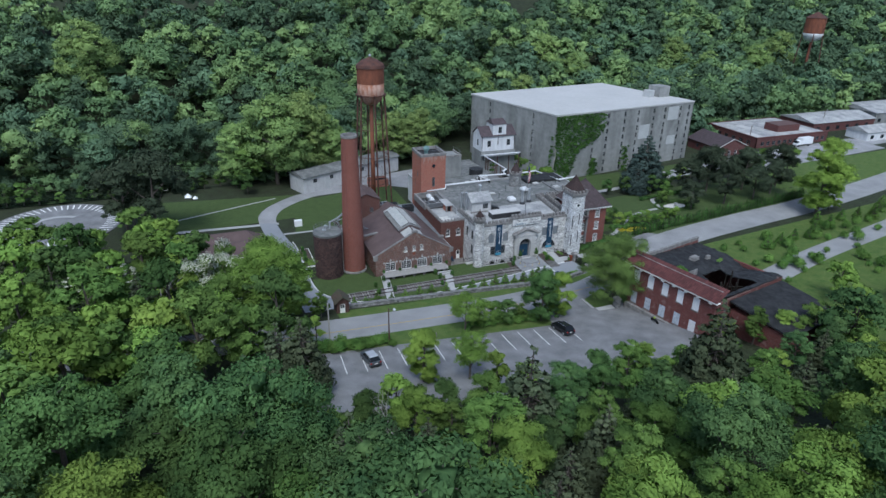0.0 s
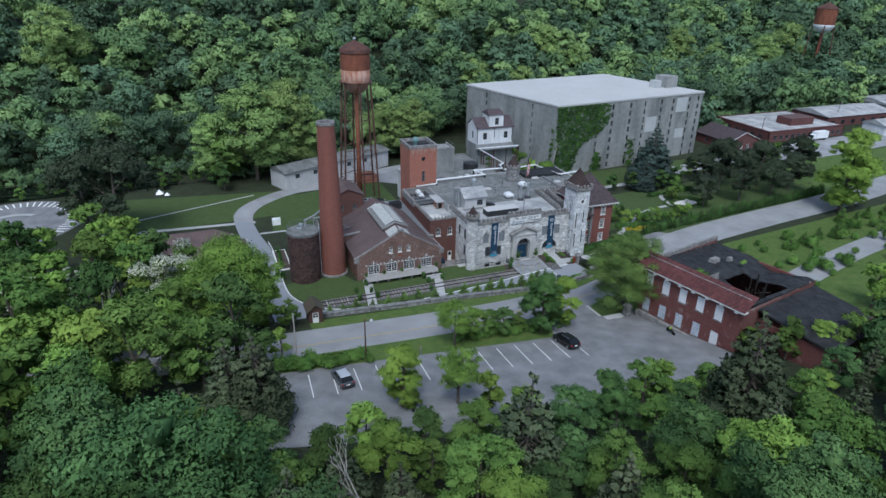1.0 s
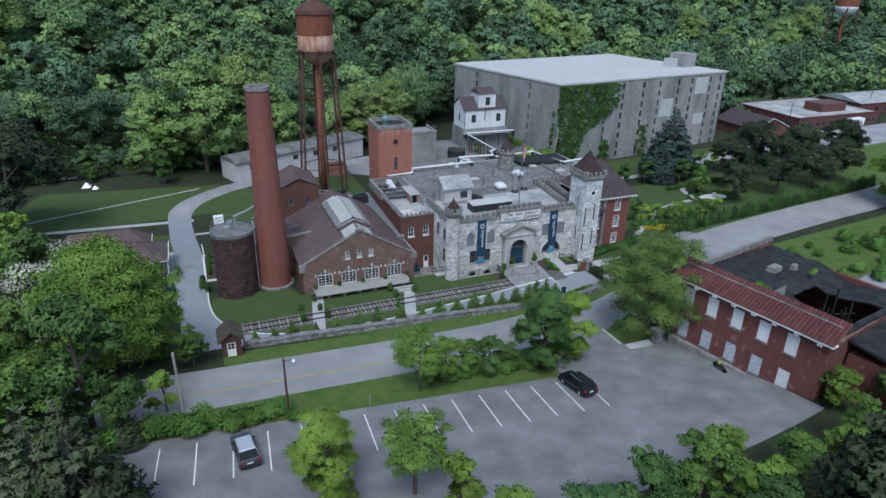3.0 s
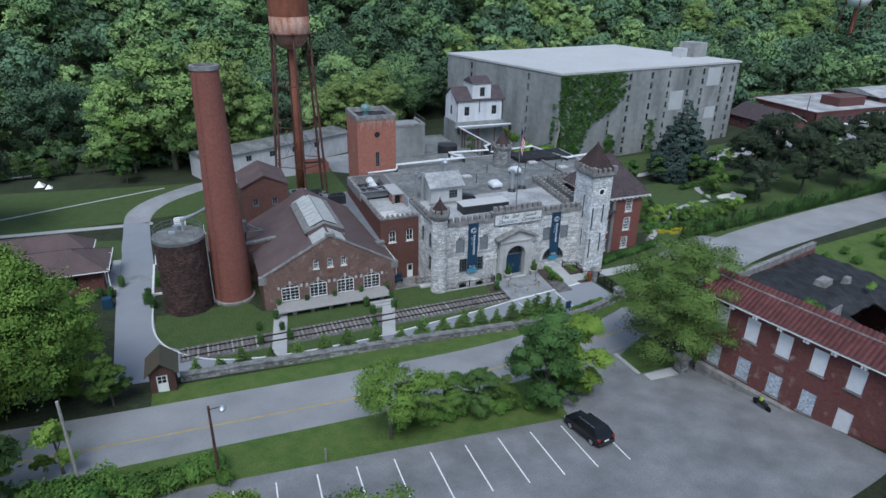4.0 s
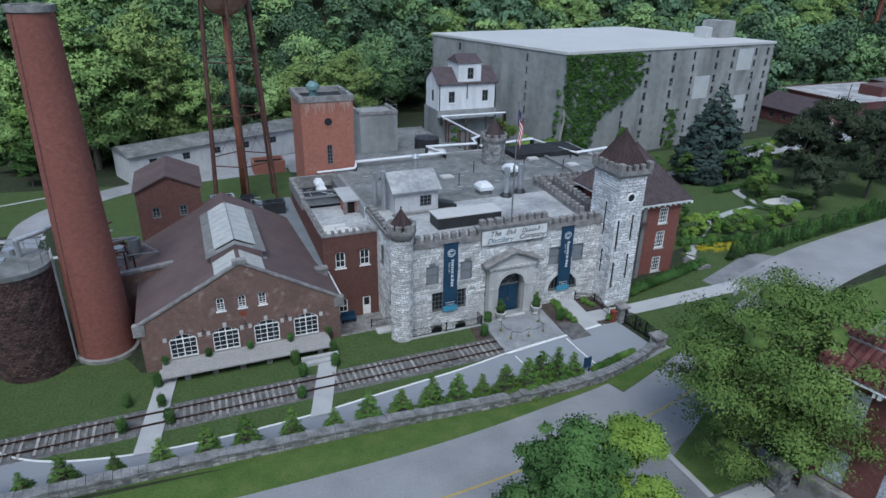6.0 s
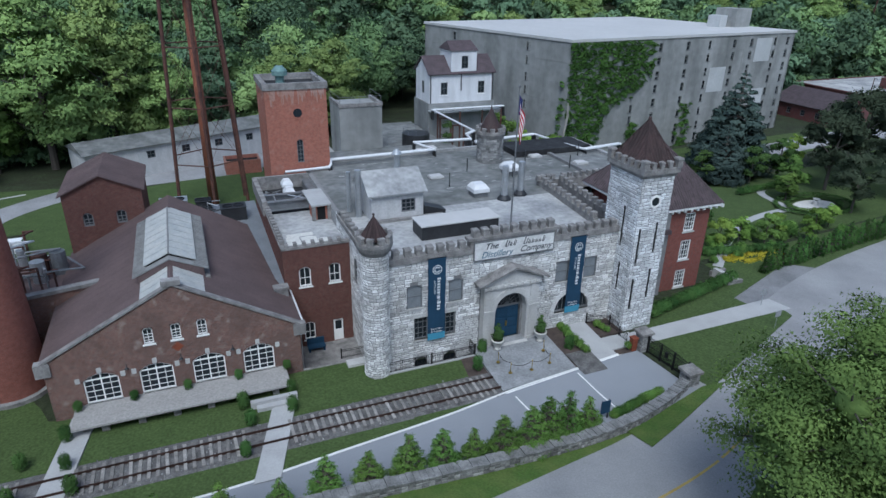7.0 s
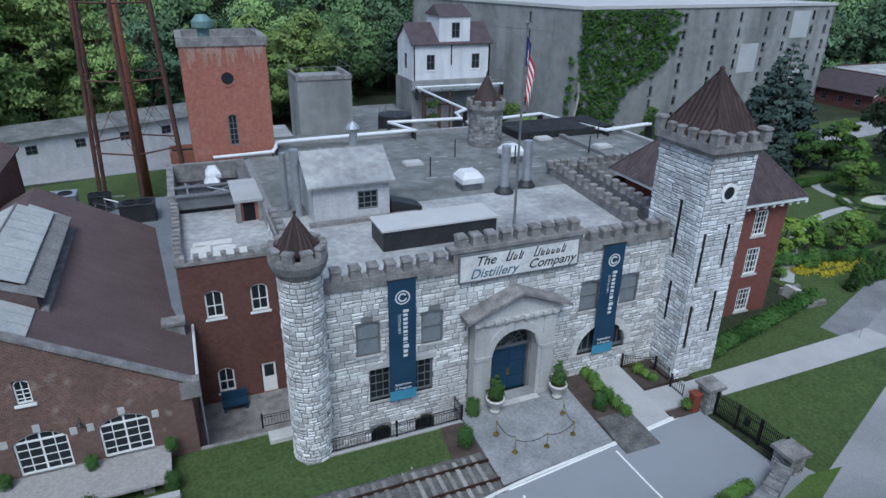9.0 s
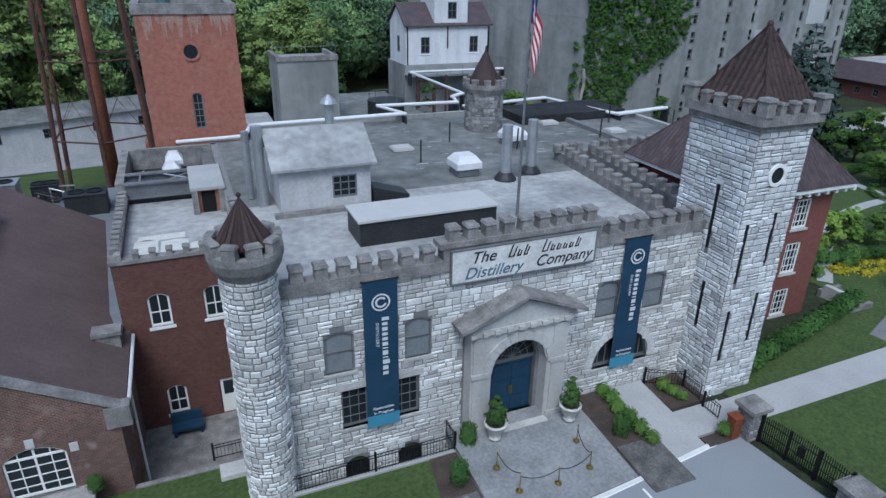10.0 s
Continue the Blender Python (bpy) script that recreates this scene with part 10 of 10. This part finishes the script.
solid("planter_edge", Geo().box(18.9, 21.6, 131.9, 142, land(20, 136), land(20, 136) + 0.25), M["kerb_white"], "white kerbed planting strip beside the silo", "planter", kind="structure")
solid("planting_bed", Geo().box(19.2, 21.4, 132.2, 141.7, land(20, 136) + 0.2, land(20, 136) + 0.3), M["mulch"], "mulched planting strip", "flower bed", kind="structure")

padz = land(-39, 186) + 0.15
pad = thing("round_car_park", -39, 186, padz, "round asphalt car park with white radial bays", "car park", kind="structure")
part("surface", Geo().cyl(-39, 186, padz - 0.6, padz, 16.5, n=64), M["asphalt_lot"], pad)
for k in range(56):
    a = 2 * math.pi * k / 56
    part("bay_mark", Geo().add([(-39 + r * math.cos(a + o), 186 + r * math.sin(a + o), padz + 0.012) for r, o in ((12.4, -0.018), (15.8, 0.03), (15.8, 0.055), (12.4, 0.012))], [(0, 1, 2, 3)]), M["paint_white"], pad)
g = Geo()
for k in range(22):
    a, b = 0.9 + k * 0.2, 0.9 + (k + 1) * 0.2
    g.add([(-39 + r * math.cos(t), 186 + r * math.sin(t), padz + 0.011) for r, t in ((5.8, a), (7.2, a), (7.2, b), (5.8, b))], [(0, 1, 2, 3)])
part("hatched_ring", g, M["concrete_walk"], pad, "pale inner ring")

ls = thing("long_shed", 40, 196, -2.5, "long low white block shed with dark felt roof", "building")
A, B = Vector((29.0, 190.0)), Vector((64.5, 205.0))
u_ = (B - A).normalized()
v_ = Vector((-u_.y, u_.x))
LL = (B - A).length
lp = lambda u, d, z: (*(A + u_ * u - v_ * d), z)
lo_ = [(3.5 + 6.2 * i, 5.0 + 6.2 * i, 0.0, 1.3, 0) for i in range(5)]
lz = -3.2
part("wall", wall(Geo(), lp, 0, LL, lz, 2.3, 0.3, lo_), M["shed_plaster"], ls)
for o in lo_:
    window(ls, lp, o, 2, 2, M["frame_grey"], M["pane_dark"], depth=0.1)
for u in (8.2, 14.2, 26.8):
    part("door", cell(Geo(), lp, u, u + 1.6, 0, 0.04, lz, 1.0), M["concrete_patch"], ls)
each("end_wall", [cell(Geo(), lp, 0, 0.3, -8, -0.3, lz, 2.3), cell(Geo(), lp, LL - 0.3, LL, -8, -0.3, lz, 2.3)], M["shed_plaster"], ls)
part("roof", Geo().add([lp(-0.4, 0.5, 2.3), lp(LL + 0.4, 0.5, 2.3), lp(LL + 0.4, -4, 3.6), lp(-0.4, -4, 3.6), lp(LL + 0.4, -8.5, 2.3), lp(-0.4, -8.5, 2.3), lp(-0.4, 0.5, 2.15), lp(LL + 0.4, 0.5, 2.15)], [(0, 1, 2, 3), (3, 2, 4, 5), (0, 6, 7, 1), (0, 3, 5)]), M["roof_membrane_dark"], ls)
wk = thing("white_box", 22.5, 166, -2.5, "white weatherproof utility box on the lawn", "utility box")
part("body", Geo().box(21.8, 23.8, 164.0, 165.2, land(22, 164), land(22, 164) + 1.7), M["car_white"], wk)
for x, y, s in ((-5, 199, 0.5), (-3, 197, 0.35)):
    z = land(x, y)
    solid("canvas_tent", Geo().add([(x - 2 * s, y - 2 * s, z), (x + 2 * s, y - 2 * s, z), (x + 2 * s, y + 2 * s, z), (x - 2 * s, y + 2 * s, z), (x, y, z + 2.4 * s)], [(0, 1, 4), (1, 2, 4), (2, 3, 4), (3, 0, 4)]), M["car_white"], "small white canvas tent by the creek", "tent", group="tents")
solid("fallen_log", Geo().rod((-22, 206, -3.6), (-8, 208.5, -3.2), 0.35, 8, 0.2), M["bark_pale"], "pale fallen trunk across the creek", "log")
# picket of yard clutter behind the hall
rc = random.Random(17)
for i in range(10):
    x, y = 40.5 + 1.2 * i, 152.2 + rc.uniform(-0.8, 1.5)
    z = land(x, y)
    if i % 3 == 0:
        solid("barrel", Geo().lathe(x, y, [(0.28, z), (0.34, z + 0.45), (0.28, z + 0.9)], 14), M["rust_dark"], "old barrel standing in the yard", "barrel", group="yard barrels")
    else:
        solid("yard_unit", Geo().box(x - 0.5, x + 0.5, y - 0.4, y + 0.4, z, z + rc.uniform(0.6, 1.4)).box(x - 0.4, x + 0.4, y - 0.3, y + 0.3, z + 1.2, z + 1.45), M[rc.choice(["grey_metal", "galvanised", "dark_metal"])], "grey metal cabinet in the yard", "cabinet", group="yard cabinets")
solid("edging_wall", Geo().box(39, 52, 156.2, 157.0, -2.2, 0.3), M["concrete_walk"], "low white concrete edge wall", "wall", kind="structure")

# ---- ivy on the concrete store, shrubs beside it ----
ri = np.random.default_rng(41)
pc, pr = [], []
while len(pc) < 1500:
    u, z = ri.uniform(0, 21), ri.uniform(-3, 18.8)
    lim = 20.2 if z > 13.0 else 16.4 + 0.85 * (z - 8.8) if z > 8.8 else 11.0 + 3.0 * (z - 7.0) if z > 7.0 else 7.2 + 0.52 * z
    if u < lim + ri.normal() * 0.55:
        pc.append(sf(u, 0.1 + 0.2 * ri.random(), z))
        pr.append(0.5)
for _ in range(60):
    u, z = 17 + ri.normal() * 0.8, ri.uniform(-3, 3)
    pc.append(sf(u, 0.2, z))
    pr.append(0.7)
for _ in range(50):
    u, z = 31 + ri.normal() * 0.8, ri.uniform(-3, 6)
    pc.append(sf(u, 0.2, z))
    pr.append(0.7)
ivy = thing("ivy", 118, 178, -3, "green ivy spreading up the concrete wall", "ivy")
part("leaves", leaf_mesh("leaves", leaf_cloud(pc, pr, 52000, 0.17, 43, shell=0.2, round_off=0.0), M["leaf_ivy"]), None, ivy)
pc = [sl(0.6 + 1.2 * ri.random() + 0.0, 0.1, z) for z in ri.uniform(-3, 12, 26)]
part("leaves", leaf_mesh("leaves", leaf_cloud(pc, [0.6] * 26, 900, 0.2, 44, shell=0.2), M["leaf_ivy"]), None, ivy)
solid("dead_vine", Geo().pipe([(109.8, 176.6, -3), (109.6, 176.4, 3), (110.2, 176.5, 6), (109.9, 176.4, 8.5)], 0.22, 6), M["bark_pale"], "pale dead vine at the store's corner", "vine")
wp = thing("ivy", 80.8, 164, 2, "ivy hanging from the pipe bridge wall", "ivy")
part("leaves", leaf_mesh("leaves", leaf_cloud([(81.2, 164.6, z) for z in (3, 4.5, 6, 7.5, 9)], [0.9] * 5, 900, 0.2, 45), M["leaf_deep"]), None, wp)

# ---- garden: tall hedge row, lawn borders, fountain ----
col = cone_tree(620, 3.3, 0.52, M["leaf_hedge"], 2000, 0.08, label="narrow clipped evergreen of the roadside hedge row")
for i in range(62):
    t = i / 61
    put(col, used, 102.8 + 69.2 * t, 123.1 + 8.2 * t + rt_.uniform(-0.12, 0.12), rt_.uniform(0.85, 1.1), rnd=rt_, z=-0.1)
fz = land(128, 137.4)
fo = thing("garden_bed", 128, 137.4, fz, "oval white gravel bed inside low dark clipped hedges", "garden bed")
part("gravel", Geo().prism([(128 + 3.6 * math.cos(k * math.pi / 18), 137.4 + 1.9 * math.sin(k * math.pi / 18)) for k in range(36)], fz - 0.1, fz + 0.12), M["urn_stone"], fo, "white gravel")
for ra, rb in ((4.4, 2.6), (6.2, 4.0)):
    ring_ = [(128 + ra * math.cos(k * math.pi / 30), 137.4 + rb * math.sin(k * math.pi / 30), fz + 0.35) for k in range(60)]
    part("clipped_edge", leaf_mesh("clipped_edge", leaf_cloud(ring_, [0.42] * 60, 5200, 0.1, int(ra * 10), round_off=0.1), M["leaf_deep"]), None, fo, "low dark clipped hedge ring")
part("standing_stone", Geo().lathe(128.4, 137.5, [(0.5, fz), (0.45, fz + 0.5), (0.2, fz + 0.7), (0.5, fz + 1.0), (0.1, fz + 1.05)], 14), M["cut_stone"], fo)
drape("pavement", ribbon([(99, 126), (106, 131.5), (112, 135.2), (118, 137), (123.6, 137.5)], 0.55), 30, M["concrete_walk"], "pale winding garden path", 0.075)
drape("pavement", ribbon([(123.6, 137.5), (124.5, 142), (127, 146), (133, 149)], 0.55), 20, M["concrete_walk"], "pale garden path behind the oval bed", 0.075)
for k in range(24):
    put(hedge_bush, used, 122.5 + 0.75 * k, 145.8 + 0.1 * k, rt_.uniform(0.7, 1.0), rnd=rt_)
for k in range(13):
    put(hedge_bush, used, 100.0 + 0.8 * k, 128.9 - 0.16 * k, rt_.uniform(0.75, 1.0), rnd=rt_)
ly = random.Random(52)
for k in range(26):
    put(ball_bush, used, 99 + ly.uniform(0, 24), 126.5 + ly.uniform(0, 6), ly.uniform(1.0, 2.2), rnd=rt_)
fl_ = thing("flower_bed", 104, 126.5, 0, "bed of yellow flowering ground cover", "flower bed")
part("flower_carpet", leaf_mesh("flower_carpet", leaf_cloud([(101 + ly.uniform(0, 8), 125.5 + ly.uniform(0, 2.5), 0.1) for _ in range(60)], [0.5] * 60, 3600, 0.1, 77), M["flower_yellow"]), None, fl_)
gs = thing("garden_steps", 99.6, 123, 0, "stone garden steps with low rubble walls", "steps")
for i in range(6):
    part("step", Geo().box(98.4 - 0.35 * i, 98.8 - 0.35 * i, 122.2, 124.4, -0.2, 0.15 + 0.17 * i), M["cut_stone"], gs)
each("side_wall", [Geo().box(96.5, 98.6, 121.9, 122.2, -0.2, 0.45), Geo().box(96.5, 98.6, 124.4, 124.7, -0.2, 0.6)], M["weathered_stone"], gs)
for k in range(70):
    put(ball_bush, used, 104 + ly.uniform(0, 90), 84 + ly.uniform(0, 1) * 26, ly.uniform(1.6, 3.6), rnd=rt_)
for k in range(14):
    put(spr, used, 130 + 5.2 * k + ly.uniform(-1, 1), 106 + 0.9 * k + ly.uniform(-3, 3), ly.uniform(1.2, 1.9), rnd=rt_)

# ---- brick sheds in the east ----
def brick_shed(x0, x1, y0, y1, eave, ridge, label):
    z = land((x0 + x1) / 2, y0) - 0.3
    ob = thing("brick_shed", (x0 + x1) / 2, (y0 + y1) / 2, z, label, "building")
    op = [(y0 + 2.5 + 4 * i, y0 + 3.7 + 4 * i, z + 1.2, z + 2.6, 0) for i in range(int((y1 - y0 - 3) / 4))]
    part("wall", wall(Geo(), face_west(x0), y0, y1, z, z + eave, 0.3, op), M["brick_far"], ob)
    for o in op:
        window(ob, face_west(x0), o, 2, 2, M["frame_grey"], M["pane_dark"])
    xm = (x0 + x1) / 2
    fo_ = [(x0 + 2 + 3 * i, x0 + 3.4 + 3 * i, z, z + 2.2, 0) for i in range(int((x1 - x0 - 2) / 3))]
    part("wall", wall(Geo(), face_south(y0), x0 + 0.3, x1, z, z + eave, 0.3, fo_), M["brick_far"], ob)
    for o in fo_:
        window(ob, face_south(y0), o, 2, 2, M["frame_white"], M["pane_dark"])
    part("gable_wall", Geo().prism([(x0, z + eave), (x1, z + eave), (xm, z + ridge)], y0, y0 + 0.3, "y"), M["brick_far"], ob)
    part("wall", Geo().box(x1 - 0.3, x1, y0 + 0.3, y1 - 0.3, z, z + eave), M["brick_far"], ob)
    part("gable_wall", Geo().prism([(x0, z), (x1, z), (x1, z + eave), (xm, z + ridge), (x0, z + eave)], y1 - 0.3, y1, "y"), M["brick_far"], ob)
    for xa in (x0 - 0.5, x1 + 0.5):
        part("roof", Geo().add([(xa, y0 - 0.4, z + eave - 0.1), (xm, y0 - 0.4, z + ridge), (xm, y1 + 0.4, z + ridge), (xa, y1 + 0.4, z + eave - 0.1), (xa, y0 - 0.4, z + eave + 0.08), (xm, y0 - 0.4, z + ridge + 0.18), (xm, y1 + 0.4, z + ridge + 0.18), (xa, y1 + 0.4, z + eave + 0.08)], [(4, 5, 6, 7), (0, 1, 5, 4), (2, 3, 7, 6), (3, 0, 4, 7)]), M["roof_slate"], ob)
    part("barge_board", Geo().rod((x0 - 0.5, y0 - 0.42, z + eave), (xm, y0 - 0.42, z + ridge + 0.1), 0.1, 4).rod((x1 + 0.5, y0 - 0.42, z + eave), (xm, y0 - 0.42, z + ridge + 0.1), 0.1, 4), M["frame_white"], ob)
    return ob


brick_shed(183.5, 197, 179.5, 196, 3.6, 6.6, "red brick shed with grey gabled roof and white verge")
fr = thing("flat_shed", 225, 197, -2, "long low red brick shed with pale flat roof", "building")
z0 = land(225, 185) - 0.4
fo2 = [(209.5 + 3.0 * i, 211.3 + 3.0 * i, z0 + 1.2, z0 + 2.8, 0) for i in range(12)]
part("wall", wall(Geo(), face_south(184.0), 207, 246, z0, z0 + 4.4, 0.3, fo2), M["brick_far"], fr)
for o in fo2:
    window(fr, face_south(184.0), o, 2, 2, M["frame_grey"], M["pane_dark"])
fo3 = [(187 + 4.0 * i, 189 + 4.0 * i, z0 + 1.2, z0 + 2.8, 0) for i in range(6)]
part("wall", wall(Geo(), face_west(207), 184.0, 212, z0, z0 + 4.4, 0.3, fo3), M["brick_far"], fr)
for o in fo3:
    window(fr, face_west(207), o, 2, 2, M["frame_grey"], M["pane_dark"])
part("wall", Geo().box(245.7, 246, 184, 212, z0, z0 + 4.4).box(207, 246, 211.7, 212, z0, z0 + 4.4), M["brick_far"], fr)
part("roof", Geo().box(207.4, 245.6, 184.4, 211.6, z0 + 4.0, z0 + 4.2), M["roof_membrane"], fr, "pale stained flat roof")
part("parapet", Geo().box(206.8, 246.2, 183.8, 184.4, z0 + 4.4, z0 + 4.7).box(206.8, 207.4, 184.4, 212, z0 + 4.4, z0 + 4.7), M["brick_far"], fr)
part("roof_house", Geo().box(224, 236, 190, 197, z0 + 4.2, z0 + 7.0), M["brick_far"], fr)
for i in range(5):
    part("roof_patch", Geo().box(209 + 7 * i, 213 + 7 * i, 186 + (i % 2) * 12, 193 + (i % 2) * 12, z0 + 4.2, z0 + 4.23), M["roof_white"], fr)
for x0, x1, y0, y1, h, m, lab in ((252, 290, 196, 214, 4.5, "brick_far", "far low red brick shed with pale roof"), (262, 282, 178, 188, 4.0, "white_siding", "far low white shed with pale roof"), (296, 330, 200, 222, 5.5, "concrete", "far grey works shed with pale roof"), (300, 322, 172, 186, 4.5, "rust_dark", "far rusty brown shed")):
    z = land(x0, y0) - 0.4
    fs = thing("far_shed", (x0 + x1) / 2, y0, z, lab, "building")
    part("wall", Geo().box(x0, x1, y0, y1, z, z + h), M[m], fs)
    part("roof", Geo().prism([(y0 - 0.5, z + h), (y1 + 0.5, z + h), ((y0 + y1) / 2, z + h + 2)], x0 - 0.5, x1 + 0.5, "x"), M["roof_membrane"], fs)
    for i in range(int((x1 - x0) / 6)):
        part("window", Geo().box(x0 + 2 + 6 * i, x0 + 4 + 6 * i, y0 - 0.03, y0 - 0.005, z + 1.2, z + 2.8), M["pane_dark"], fs)

# blossom on the wild trees by the drive
for i in range(26):
    put(ball_bush, used, 7 + 0.75 * i, 87.6 + ly.uniform(-0.8, 0.9) - 0.03 * i, ly.uniform(1.6, 3.2), rnd=rt_)
for i in range(16):
    put(ball_bush, used, 40.5 + 1.0 * i, 88.6 + ly.uniform(-0.9, 0.9), ly.uniform(1.4, 2.4), rnd=rt_)
bl = thing("blossom_tree", -1, 116, 0, "shrubby tree covered in cream blossom", "tree")
cs = [(-1.0 + ly.uniform(-5, 6), 116 + ly.uniform(-10, 9), 9.0 + ly.uniform(-1.5, 3.0)) for _ in range(26)]
part("trunk", Geo().rod((-1, 116, land(-1, 116) - 0.3), (-1, 116, 8.5), 0.3, 8, 0.15), M["bark"], bl)
part("crown", leaf_mesh("crown", leaf_cloud(cs, [1.6] * 26, 14000, 0.2, 90), M["leaf_mid"]), None, bl)
part("blossom", leaf_mesh("blossom", leaf_cloud([(x, y, z + 0.45) for x, y, z in cs], [1.6] * 26, 9500, 0.14, 91, shell=0.8, up=0.8), M["blossom"]), None, bl, "cream flower clusters")
g = Geo()
for x, y, z in cs:
    g.rod((0.5 + (x - 0.5) * 0.6, 112 + (y - 112) * 0.6, land(0, 112) - 0.4), (x, y, z), 0.12, 5, 0.04)
part("trunk", g, M["bark"], bl)
